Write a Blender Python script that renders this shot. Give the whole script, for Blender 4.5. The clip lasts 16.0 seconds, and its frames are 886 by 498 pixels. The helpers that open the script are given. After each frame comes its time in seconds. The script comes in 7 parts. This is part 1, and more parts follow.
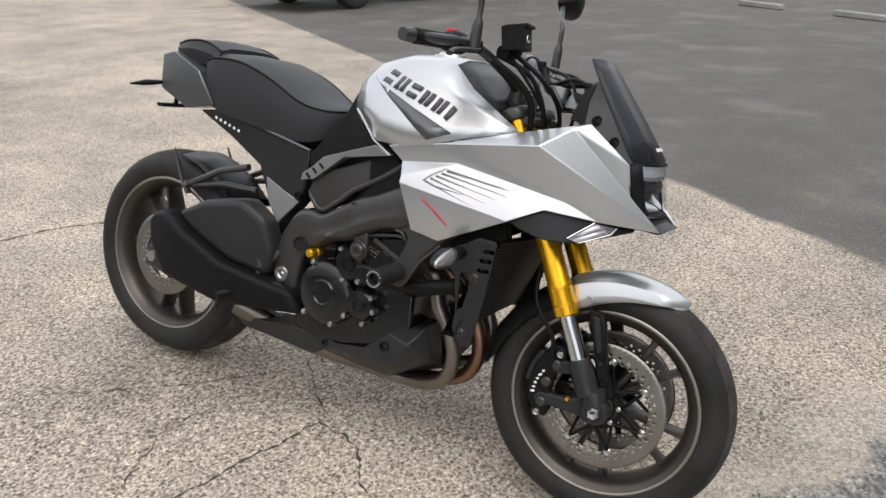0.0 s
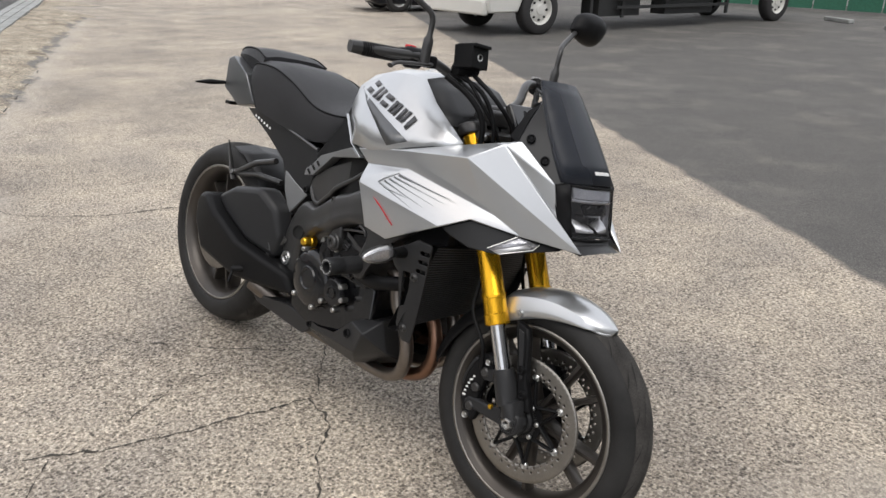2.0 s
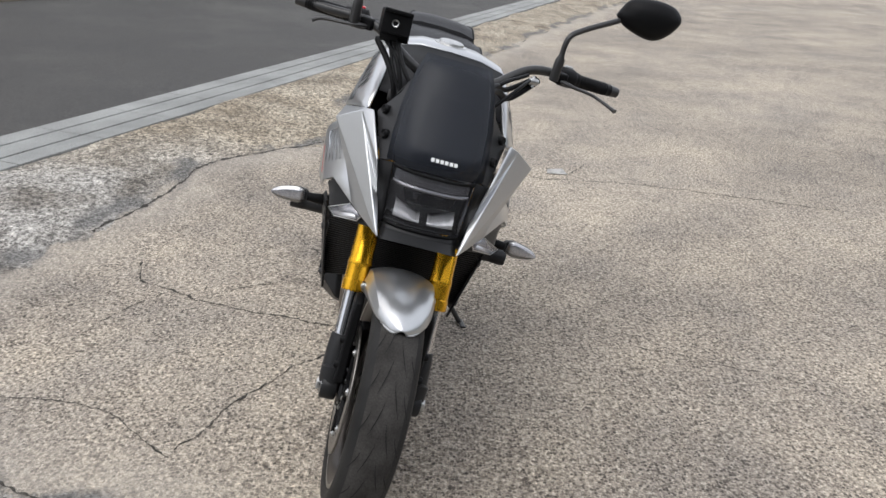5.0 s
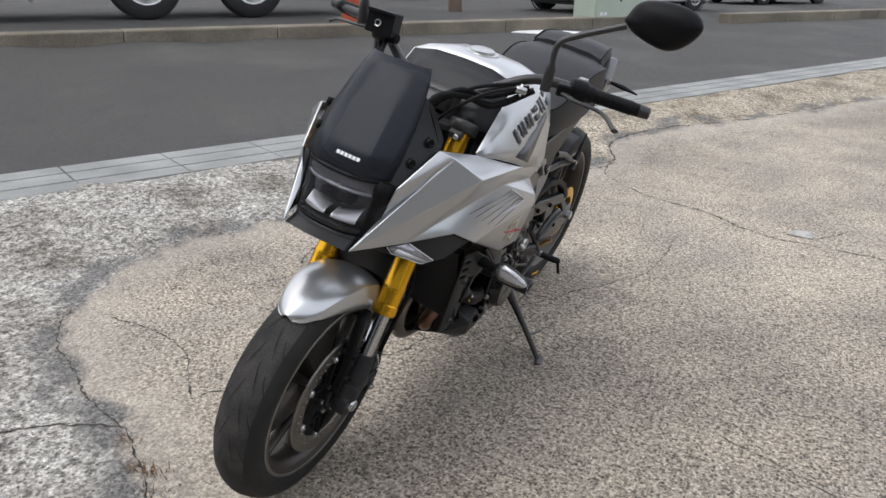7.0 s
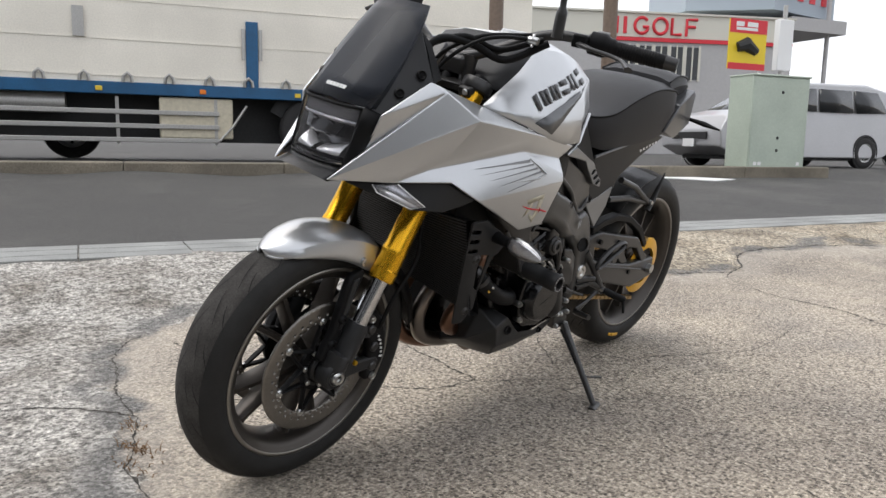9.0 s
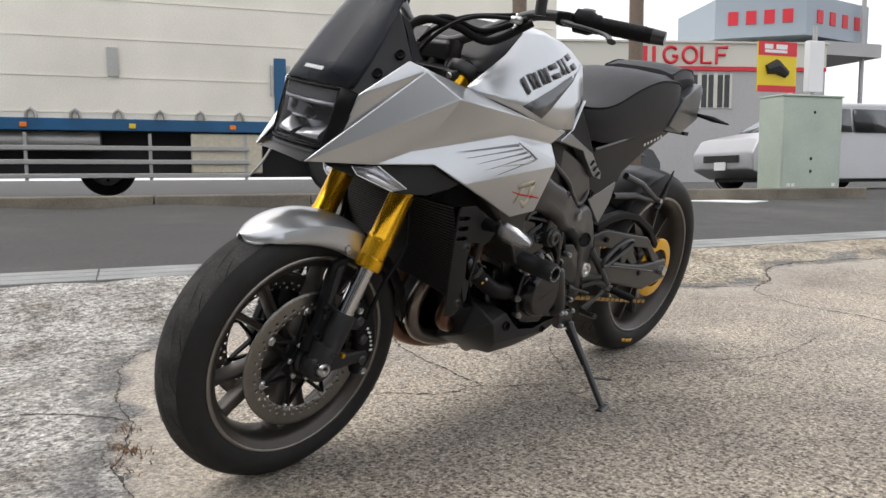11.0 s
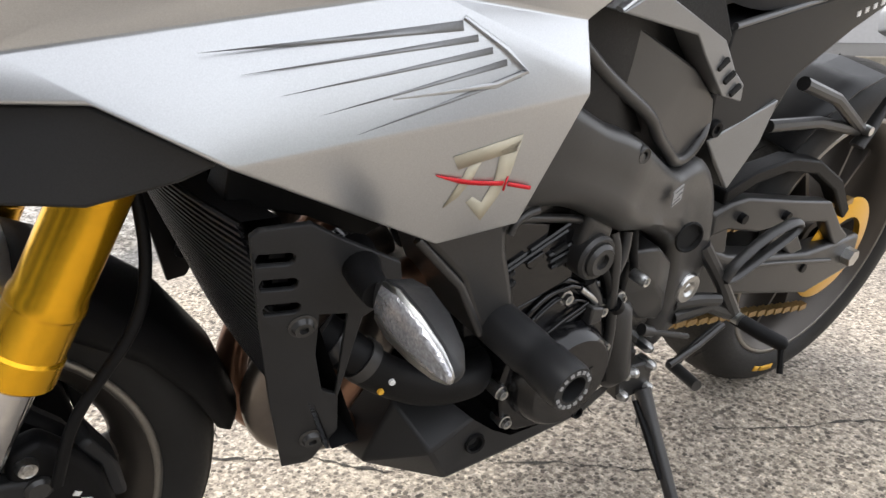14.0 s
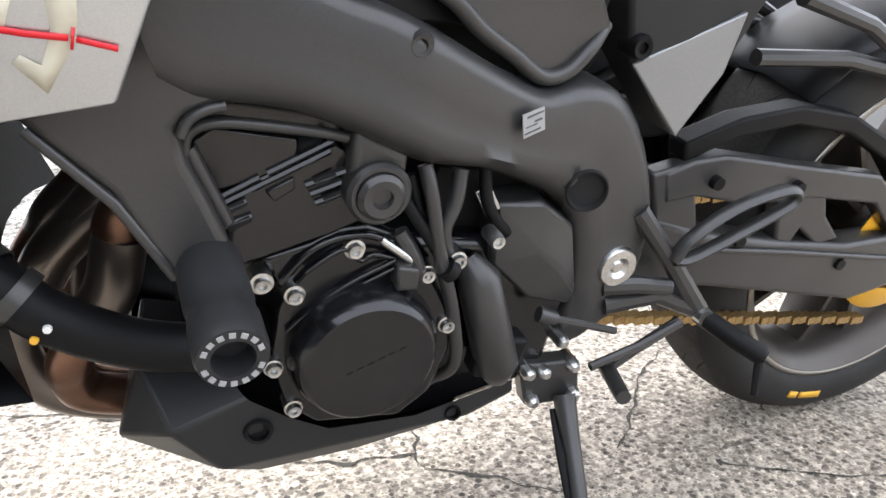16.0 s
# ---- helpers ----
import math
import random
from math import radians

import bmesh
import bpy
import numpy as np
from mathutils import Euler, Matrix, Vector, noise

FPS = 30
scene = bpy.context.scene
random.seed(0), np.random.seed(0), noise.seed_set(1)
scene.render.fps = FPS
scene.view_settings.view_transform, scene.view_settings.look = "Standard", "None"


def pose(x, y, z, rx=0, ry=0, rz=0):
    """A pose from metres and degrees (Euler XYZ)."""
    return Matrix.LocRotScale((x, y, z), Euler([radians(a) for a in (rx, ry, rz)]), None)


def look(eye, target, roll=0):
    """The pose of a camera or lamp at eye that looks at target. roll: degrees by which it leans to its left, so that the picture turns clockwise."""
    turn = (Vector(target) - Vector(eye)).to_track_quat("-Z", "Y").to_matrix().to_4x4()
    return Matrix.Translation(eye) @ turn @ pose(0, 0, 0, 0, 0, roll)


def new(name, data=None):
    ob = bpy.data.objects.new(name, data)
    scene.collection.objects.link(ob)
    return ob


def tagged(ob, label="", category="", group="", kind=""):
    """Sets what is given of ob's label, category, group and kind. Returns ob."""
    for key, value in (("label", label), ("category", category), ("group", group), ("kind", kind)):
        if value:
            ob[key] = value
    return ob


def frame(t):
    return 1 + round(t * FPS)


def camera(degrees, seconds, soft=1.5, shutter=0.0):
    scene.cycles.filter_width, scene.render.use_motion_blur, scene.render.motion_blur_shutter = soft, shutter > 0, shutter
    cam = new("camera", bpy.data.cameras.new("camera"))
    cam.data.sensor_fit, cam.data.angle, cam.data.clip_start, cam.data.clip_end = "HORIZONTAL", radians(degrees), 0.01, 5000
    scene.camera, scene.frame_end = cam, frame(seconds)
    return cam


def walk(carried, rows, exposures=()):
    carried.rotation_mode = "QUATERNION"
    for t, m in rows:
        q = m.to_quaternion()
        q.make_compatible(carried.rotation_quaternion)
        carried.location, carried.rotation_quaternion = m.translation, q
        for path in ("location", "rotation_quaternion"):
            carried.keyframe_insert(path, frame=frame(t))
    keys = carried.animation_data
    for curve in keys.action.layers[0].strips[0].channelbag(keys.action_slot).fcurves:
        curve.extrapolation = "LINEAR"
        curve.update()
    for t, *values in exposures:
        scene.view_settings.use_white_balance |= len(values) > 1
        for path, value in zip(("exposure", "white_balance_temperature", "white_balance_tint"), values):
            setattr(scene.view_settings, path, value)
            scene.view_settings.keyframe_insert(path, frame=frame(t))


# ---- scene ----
cam = camera(62.1, 16.0)
PATH = [
    (0, (1.14, -1.647, 1.418), (0.279, -0.03, 0.615), -0.0),
    (0.5, (1.277, -1.72, 1.428), (0.325, -0.142, 0.65), 0.2),
    (1, (1.387, -1.684, 1.41), (0.338, -0.159, 0.651), 0.4),
    (1.5, (1.577, -1.554, 1.412), (0.418, -0.105, 0.667), 0.6),
    (2, (1.707, -1.399, 1.416), (0.427, -0.055, 0.67), 1.0),
    (2.5, (1.851, -1.222, 1.391), (0.438, -0.019, 0.643), 1.3),
    (3, (2.0, -1.069, 1.383), (0.465, -0.03, 0.632), 1.7),
    (3.5, (2.191, -0.806, 1.402), (0.543, 0.036, 0.644), 2.1),
    (4, (2.312, -0.569, 1.406), (0.576, 0.052, 0.633), 2.3),
    (4.2, (2.347, -0.471, 1.4), (0.582, 0.063, 0.624), 2.5),
    (6.3, (2.237, 0.715, 1.388), (0.494, 0.141, 0.594), 1.5),
    (6.5, (2.2, 0.771, 1.378), (0.481, 0.11, 0.598), 1.4),
    (7, (2.08, 1.02, 1.312), (0.422, 0.163, 0.593), 1.2),
    (7.5, (1.981, 1.192, 1.184), (0.378, 0.169, 0.565), 1.0),
    (8, (1.932, 1.248, 1.017), (0.369, 0.102, 0.522), 1.0),
    (8.5, (1.879, 1.284, 0.875), (0.346, 0.056, 0.498), 1.1),
    (9, (1.855, 1.32, 0.806), (0.343, 0.043, 0.52), 1.1),
    (9.2, (1.856, 1.335, 0.796), (0.351, 0.044, 0.532), 1.1),
    (11.3, (1.698, 1.38, 0.685), (0.251, 0.012, 0.499), -0.1),
    (11.5, (1.633, 1.344, 0.702), (0.196, -0.029, 0.482), 0.5),
    (12, (1.411, 1.159, 0.751), (-0.012, -0.216, 0.463), 0.3),
    (12.5, (1.159, 0.928, 0.806), (-0.242, -0.447, 0.428), 0.3),
    (13, (0.963, 0.781, 0.822), (-0.39, -0.614, 0.352), 0.5),
    (13.5, (0.797, 0.733, 0.782), (-0.475, -0.713, 0.242), 0.7),
    (14, (0.704, 0.762, 0.764), (-0.449, -0.768, 0.19), 0.9),
    (14.5, (0.609, 0.787, 0.725), (-0.408, -0.831, 0.135), 1.3),
    (15, (0.482, 0.797, 0.67), (-0.398, -0.898, 0.075), 1.4),
    (15.5, (0.375, 0.804, 0.641), (-0.426, -0.931, 0.053), 1.3),
    (16, (0.299, 0.794, 0.655), (-0.483, -0.955, 0.08), 1.1),
]
EXPOSURES = [(0, 0.68, 6500, 10), (2.5, 0.48, 6500, 10), (4.2, 0.42, 6400, 10), (6.3, 0.44, 6200, 10), (9.2, 0.58, 6450, 10), (11.3, 0.58, 6500, 10), (12.5, 0.84, 6450, 10), (13.5, 1.10, 6500, 10), (14.5, 1.46, 6500, 10), (15.5, 1.85, 6250, 10), (16, 1.95, 6150, 10)]
walk(cam, [(t, look(eye, target, roll)) for t, eye, target, roll in PATH], EXPOSURES)

# ---- world and light ----
world = bpy.data.worlds.new("overcast_sky")
scene.world = world
world.use_nodes = True
wn = world.node_tree.nodes
sky = wn.new("ShaderNodeTexSky")
sky.sky_type, sky.sun_disc = "NISHITA", False
sky.sun_elevation, sky.sun_rotation = radians(55), radians(200)
sky.air_density, sky.dust_density = 1.2, 4.0
bg = wn["Background"]
haze = wn.new("ShaderNodeMixRGB")
haze.inputs[0].default_value = 0.82
haze.inputs[2].default_value = (8.2, 8.3, 8.68, 1)
world.node_tree.links.new(sky.outputs[0], haze.inputs[1])
world.node_tree.links.new(haze.outputs[0], bg.inputs[0])
bg.inputs[1].default_value = 0.11
sun = new("sun", bpy.data.lights.new("sun", "SUN"))
sun.data.energy, sun.data.angle, sun.data.color = 1.05, radians(45), (1.0, 0.96, 0.9)
sun.matrix_world = look((2.6, -1.4, 6.0), (0, 0, 0))


# ---- materials ----
def make(name, col, rough=0.5, metal=0.0, grain=(0, 0), blot=(0, 0), bump=(0, 0), coat=0.0, rvar=0.0, spec=0.5):
    """A surface with fine grain, broad blotches and relief at real-world scale."""
    m = bpy.data.materials.new(name)
    m.use_nodes = True
    n, ln = m.node_tree.nodes, m.node_tree.links
    p = n["Principled BSDF"]
    p.inputs["Roughness"].default_value, p.inputs["Metallic"].default_value = rough, metal
    p.inputs["Specular IOR Level"].default_value = spec
    p.inputs["Coat Weight"].default_value, p.inputs["Coat Roughness"].default_value = coat, 0.08
    tc = n.new("ShaderNodeTexCoord")
    c = n.new("ShaderNodeRGB")
    c.outputs[0].default_value = (*col, 1)
    out = c.outputs[0]
    for scale, amt in (blot, grain):
        if amt:
            t = n.new("ShaderNodeTexNoise")
            t.inputs["Scale"].default_value, t.inputs["Detail"].default_value = scale, 5.0
            ln.new(tc.outputs["Object"], t.inputs["Vector"])
            r = n.new("ShaderNodeMapRange")
            r.inputs[1].default_value, r.inputs[2].default_value = 0.3, 0.7
            r.inputs[3].default_value, r.inputs[4].default_value = 1 - amt, 1 + amt
            ln.new(t.outputs[0], r.inputs[0])
            x = n.new("ShaderNodeMixRGB")
            x.blend_type, x.inputs[0].default_value = "MULTIPLY", 1.0
            ln.new(out, x.inputs[1])
            ln.new(r.outputs[0], x.inputs[2])
            out = x.outputs[0]
            if rvar:
                q = n.new("ShaderNodeMapRange")
                q.inputs[1].default_value, q.inputs[2].default_value = 0.3, 0.7
                q.inputs[3].default_value, q.inputs[4].default_value = rough - rvar, rough + rvar
                ln.new(t.outputs[0], q.inputs[0])
                ln.new(q.outputs[0], p.inputs["Roughness"])
    ln.new(out, p.inputs["Base Color"])
    if bump[1]:
        t = n.new("ShaderNodeTexNoise")
        t.inputs["Scale"].default_value, t.inputs["Detail"].default_value = bump[0], 3.0
        ln.new(tc.outputs["Object"], t.inputs["Vector"])
        b = n.new("ShaderNodeBump")
        b.inputs["Strength"].default_value, b.inputs["Distance"].default_value = bump[1], 0.001
        ln.new(t.outputs[0], b.inputs["Height"])
        ln.new(b.outputs[0], p.inputs["Normal"])
    return m


SILVER = make("silver_metallic_paint", (0.53, 0.54, 0.55), 0.29, 0.78, (900, 0.06), (6, 0.03), (1500, 0.02), 0.5)
DARKSILVER = make("dark_silver_paint", (0.115, 0.118, 0.122), 0.34, 0.6, (900, 0.06), (6, 0.04), coat=0.3)
GREY = make("matt_grey_plastic", (0.022, 0.0222, 0.0232), 0.40, 0.0, (700, 0.1), (9, 0.06), (900, 0.1), rvar=0.06, spec=0.26)
RADFIN = make("dull_radiator_fin", (0.05, 0.05, 0.052), 0.5, 0.3, (400, 0.1))
BLACK = make("black_plastic", (0.007, 0.007, 0.0075), 0.48, 0.0, (600, 0.15), (12, 0.15), (800, 0.12), rvar=0.08, spec=0.14)
SATIN = make("satin_black_frame_paint", (0.060, 0.059, 0.0585), 0.33, 0.5, (500, 0.06), (10, 0.08), (700, 0.05), rvar=0.05, spec=0.4)
GLOSS = make("black_engine_enamel", (0.006, 0.006, 0.007), 0.20, 0.0, (400, 0.06), (14, 0.1), (500, 0.012), coat=0.25, spec=0.4)
SEATMAT = make("black_seat_vinyl", (0.027, 0.027, 0.029), 0.50, 0.0, (900, 0.1), (7, 0.08), (1400, 0.35), rvar=0.05, spec=0.3)
RUBBER = make("tyre_rubber", (0.022, 0.0215, 0.021), 0.60, 0.0, (300, 0.15), (11, 0.25), (900, 0.2), rvar=0.1, spec=0.2)
TREADM = make("dusty_tread_rubber", (0.052, 0.049, 0.046), 0.82, 0.0, (260, 0.22), (13, 0.40), (900, 0.25), spec=0.15)
GROOVE = make("tread_groove_black", (0.006, 0.006, 0.006), 0.9)
BRONZE = make("bronze_grey_wheel_paint", (0.068, 0.060, 0.053), 0.36, 0.6, (600, 0.08), (12, 0.1), rvar=0.06)
LIP = make("bare_rim_edge", (0.30, 0.285, 0.26), 0.38, 0.9, (500, 0.1))
GOLD = make("gold_anodised_fork", (0.86, 0.46, 0.022), 0.24, 0.82, (60, 0.03), (14, 0.04))
CHROME = make("polished_fork_tube", (0.62, 0.62, 0.63), 0.16, 1.0, (300, 0.06))
STEEL = make("bright_steel", (0.55, 0.55, 0.54), 0.3, 1.0, (400, 0.15), (30, 0.1))
DISC = make("brake_disc_steel", (0.26, 0.245, 0.225), 0.36, 0.95, (350, 0.12), (15, 0.1), rvar=0.06)
PIPE = make("heat_stained_header", (0.20, 0.175, 0.155), 0.30, 0.9, (60, 0.04), (9, 0.18))
COPPER = make("brown_heat_tint", (0.22, 0.125, 0.085), 0.30, 0.9, (60, 0.04), (9, 0.22))
CHAINM = make("gold_chain", (0.36, 0.24, 0.10), 0.4, 0.8, (300, 0.3))
BRASS = make("gold_anodised_cap", (0.75, 0.42, 0.03), 0.3, 0.8, (400, 0.05))
YELLOW = make("yellow_mark", (0.7, 0.38, 0.03), 0.6)
RED = make("red_decal", (0.65, 0.01, 0.02), 0.35)
BEIGE = make("beige_decal", (0.52, 0.48, 0.37), 0.4, 0.0, (80, 0.06))
TRIM = make("satin_silver_trim", (0.26, 0.265, 0.27), 0.36, 0.6, (700, 0.06), (9, 0.05))
GREYMARK = make("grey_print", (0.30, 0.30, 0.30), 0.6)
WHITE = make("white_print", (0.75, 0.75, 0.74), 0.5)
DARKLET = make("charcoal_decal", (0.065, 0.065, 0.07), 0.4)
MIRROR = make("mirror_glass", (0.8, 0.82, 0.83), 0.04, 1.0)
INDLENS = make("clear_faceted_lens", (0.50, 0.50, 0.52), 0.10, 0.65, (420, 0.30), (150, 0.15), (260, 0.9))
DARKCHROME = make("dark_chrome", (0.26, 0.26, 0.268), 0.20, 0.6, (120, 0.1))
REFLECT = make("lamp_reflector", (0.80, 0.80, 0.80), 0.22, 0.55, (120, 0.05))


def glass(name, col, rough=0.02, mix=0.5):
    """A thin pane: part clear, part glossy."""
    m = bpy.data.materials.new(name)
    m.use_nodes = True
    n, ln = m.node_tree.nodes, m.node_tree.links
    p = n["Principled BSDF"]
    p.inputs["Base Color"].default_value, p.inputs["Roughness"].default_value = (*col, 1), rough
    t = n.new("ShaderNodeBsdfTransparent")
    t.inputs[0].default_value = (0.95, 0.95, 0.96, 1)
    x = n.new("ShaderNodeMixShader")
    x.inputs[0].default_value = mix
    ln.new(t.outputs[0], x.inputs[1])
    ln.new(p.outputs[0], x.inputs[2])
    ln.new(x.outputs[0], n["Material Output"].inputs[0])
    return m


LENS = glass("clear_lamp_lens", (0.12, 0.12, 0.125), 0.03, 0.08)
SMOKE = glass("smoked_screen", (0.021, 0.024, 0.031), 0.30, 0.84)
SMOKE.node_tree.nodes["Principled BSDF"].inputs["Specular IOR Level"].default_value = 0.22


# ---- mesh building ----
def spline(pts, sub=6):
    """Catmull-Rom points through pts."""
    P = [Vector(p) for p in pts]
    P = [2 * P[0] - P[1]] + P + [2 * P[-1] - P[-2]]
    res = []
    for i in range(1, len(P) - 2):
        a, b, c, d = P[i - 1:i + 3]
        for k in range(sub):
            t = k / sub
            res.append(0.5 * (2 * b + (c - a) * t + (2 * a - 5 * b + 4 * c - d) * t * t + (3 * b - a - 3 * c + d) * t ** 3))
    return res + [P[-2]]


class Build:
    """Collects shapes into one bmesh."""

    base = Matrix()

    def __init__(self, m=None):
        self.bm, self.m = bmesh.new(), m or Build.base

    def add(self, verts, faces):
        vs = [self.bm.verts.new(self.m @ Vector(v)) for v in verts]
        for f in faces:
            try:
                self.bm.faces.new([vs[i] for i in f])
            except ValueError:
                pass
        return self

    def box(self, c, s, rot=(0, 0, 0)):
        e = Euler([radians(a) for a in rot]).to_matrix()
        v = [Vector(c) + e @ Vector((x * s[0] / 2, y * s[1] / 2, z * s[2] / 2)) for x in (-1, 1) for y in (-1, 1) for z in (-1, 1)]
        return self.add(v, [(0, 1, 3, 2), (4, 6, 7, 5), (0, 4, 5, 1), (2, 3, 7, 6), (0, 2, 6, 4), (1, 5, 7, 3)])

    def rings(self, rings, caps=True, close=True):
        n = len(rings[0])
        v = [p for r in rings for p in r]
        f = []
        for i in range(len(rings) - 1):
            for k in range(n if close else n - 1):
                a, b = i * n + k, i * n + (k + 1) % n
                f.append((a, b, b + n, a + n))
        if caps and close:
            f += [tuple(range(n))[::-1], tuple(range((len(rings) - 1) * n, len(rings) * n))]
        return self.add(v, f)

    def sweep(self, pts, r, seg=10, flat=1.0, up=(0, 0, 1), caps=True):
        P = [Vector(p) for p in pts]
        R = r if isinstance(r, (list, tuple)) else [r] * len(P)
        rings, side = [], None
        for i, p in enumerate(P):
            d = (P[min(i + 1, len(P) - 1)] - P[max(i - 1, 0)]).normalized()
            if side is None:
                side = d.cross(Vector(up))
                side = side if side.length > 0.05 else d.cross(Vector((1, 0, 0)))
            side = (side - d * side.dot(d)).normalized()
            u = side.cross(d)
            rings.append([p + R[i] * (math.cos(a) * side + flat * math.sin(a) * u) for a in (k * math.tau / seg for k in range(seg))])
        return self.rings(rings, caps)

    def cyl(self, p0, p1, r0, r1=None, seg=24):
        return self.sweep([p0, p1], [r0, r0 if r1 is None else r1], seg)

    def lathe(self, prof, o, axis=(0, 1, 0), seg=48, close=False):
        """prof: (radius, height along axis)."""
        ax = Vector(axis).normalized()
        u = ax.orthogonal().normalized()
        w = ax.cross(u)
        O = Vector(o)
        P = list(prof) + ([prof[0]] if close else [])
        n = seg
        v = [O + ax * h + r * (math.cos(k * math.tau / n) * u + math.sin(k * math.tau / n) * w) for r, h in P for k in range(n)]
        f = [(i * n + k, i * n + (k + 1) % n, (i + 1) * n + (k + 1) % n, (i + 1) * n + k) for i in range(len(P) - 1) for k in range(n)]
        self.add(v, f)
        return self

    def plate(self, poly, back):
        """poly: (x, z, y) of the outer face, y signed; back: y of the inner face."""
        n = len(poly)
        v = [(x, y, z) for x, z, y in poly] + [(x, back, z) for x, z, y in poly]
        f = [tuple(range(n)), tuple(range(2 * n - 1, n - 1, -1))]
        f += [(k, n + k, n + (k + 1) % n, (k + 1) % n) for k in range(n)]
        return self.add(v, f)


def link(name, b, material, smooth=35, bevel=0.0, solid=0.0, seg=2):
    bm = b.bm
    bmesh.ops.remove_doubles(bm, verts=bm.verts, dist=0.00005)
    big = [f for f in bm.faces if len(f.verts) > 4]
    if big:
        bmesh.ops.triangulate(bm, faces=big)
    bmesh.ops.recalc_face_normals(bm, faces=bm.faces)
    me = bpy.data.meshes.new(name)
    bm.to_mesh(me)
    bm.free()
    me.materials.append(material)
    me.shade_smooth()
    me.set_sharp_from_angle(angle=radians(smooth))
    ob = new(name, me)
    if solid:
        s = ob.modifiers.new("thickness", "SOLIDIFY")
        s.thickness, s.offset = solid, 0.0
    if bevel:
        v = ob.modifiers.new("edge", "BEVEL")
        v.width, v.segments, v.limit_method, v.angle_limit, v.use_clamp_overlap = bevel, seg, "ANGLE", radians(28), True
        v.harden_normals = False
    return ob


def part(name, b, material, parent, label="", **kw):
    ob = link(name, b, material, **kw)
    while parent.parent and parent.parent.parent:
        parent = parent.parent
    ob.parent = parent
    if label:
        ob["label"] = label
    return ob


def thing(name, m, label, category, group="", kind=""):
    e = new(name)
    e.matrix_world = m
    e.empty_display_size = 0.1
    return tagged(e, label, category, group, kind)


def holed(outer, holes, side_y):
    """A sheet with holes, outlines in (x, z), laid on y = side_y(x, z)."""
    b = Build()
    edges = []
    for loop in [outer] + holes:
        vs = [b.bm.verts.new(b.m @ Vector((x, side_y(x, z), z))) for x, z in loop]
        edges += [b.bm.edges.new((vs[k], vs[(k + 1) % len(vs)])) for k in range(len(vs))]
    bmesh.ops.triangle_fill(b.bm, edges=edges, use_beauty=True)
    return b


def flip(pts, s):
    return [(x, y * s, z) for x, y, z in pts]

# ---- ground ----
RD = Vector((-0.917, 0.40, 0))     # along the road
RN = Vector((-0.40, -0.917, 0))    # across it, away from the forecourt


def step(a, b, t):
    t = min(1, max(0, (t - a) / (b - a)))
    return t * t * (3 - 2 * t)


# broken edge between the newer concrete and the old slab along the road
EDGE = [Vector(p) for p in ((-14.0, 4.5), (-10.1, 2.66), (-7.0, 1.25), (-5.24, .41), (-4.3, -.15), (-3.55, -.42), (-3.05, -.28), (-2.6, -.52), (-2.28, -.82), (-1.9, -1.12), (-1.4, -1.22), (-.9, -1.40), (-.31, -1.62), (.10, -1.63), (.38, -1.53), (.50, -1.45), (.63, -1.30), (.72, -1.06), (.79, -.94), (.87, -.67), (.98, -.47), (1.05, -.34), (1.09, -.17), (1.14, .05), (1.24, .17), (1.35, .30), (1.47, .52), (1.9, 1.1), (3.0, 2.2))]


def slab(x, y):
    """Signed distance to that edge, positive on the old slab."""
    p, best, sign = Vector((x, y)), 99.0, 1
    for a, c in zip(EDGE, EDGE[1:]):
        v = c - a
        t = min(1, max(0, (p - a).dot(v) / v.length_squared))
        q = p - a - v * t
        if q.length < best:
            best, sign = q.length, -1 if v.x * q.y - v.y * q.x > 0 else 1
    return best * sign


def height(x, y):
    d = RN.x * x + RN.y * y
    z = 0.135 * step(1.25, 2.45, d) + 0.17 * step(3.0, 7.8, d)
    old = slab(x, y) if abs(x) < 14 and abs(y) < 14 else 0.0
    rough = step(-.05, .25, old) * (1 - step(2.5, 2.7, d))
    z += rough * (0.016 * noise.noise(Vector((x * 3, y * 3, 0))) + 0.006) * (1 if d > -1.2 else 0)
    z += 0.10 * step(7.9, 8.4, d)
    z += 0.030 * math.exp(-((x + 0.76) ** 2 + (y + 0.08) ** 2) / 0.14) - 0.014 * math.exp(-((x - 0.77) ** 2 + (y + 0.11) ** 2) / 0.10)
    z += 0.002 * noise.noise(Vector((x * 1.3, y * 1.3, 5)))
    return z


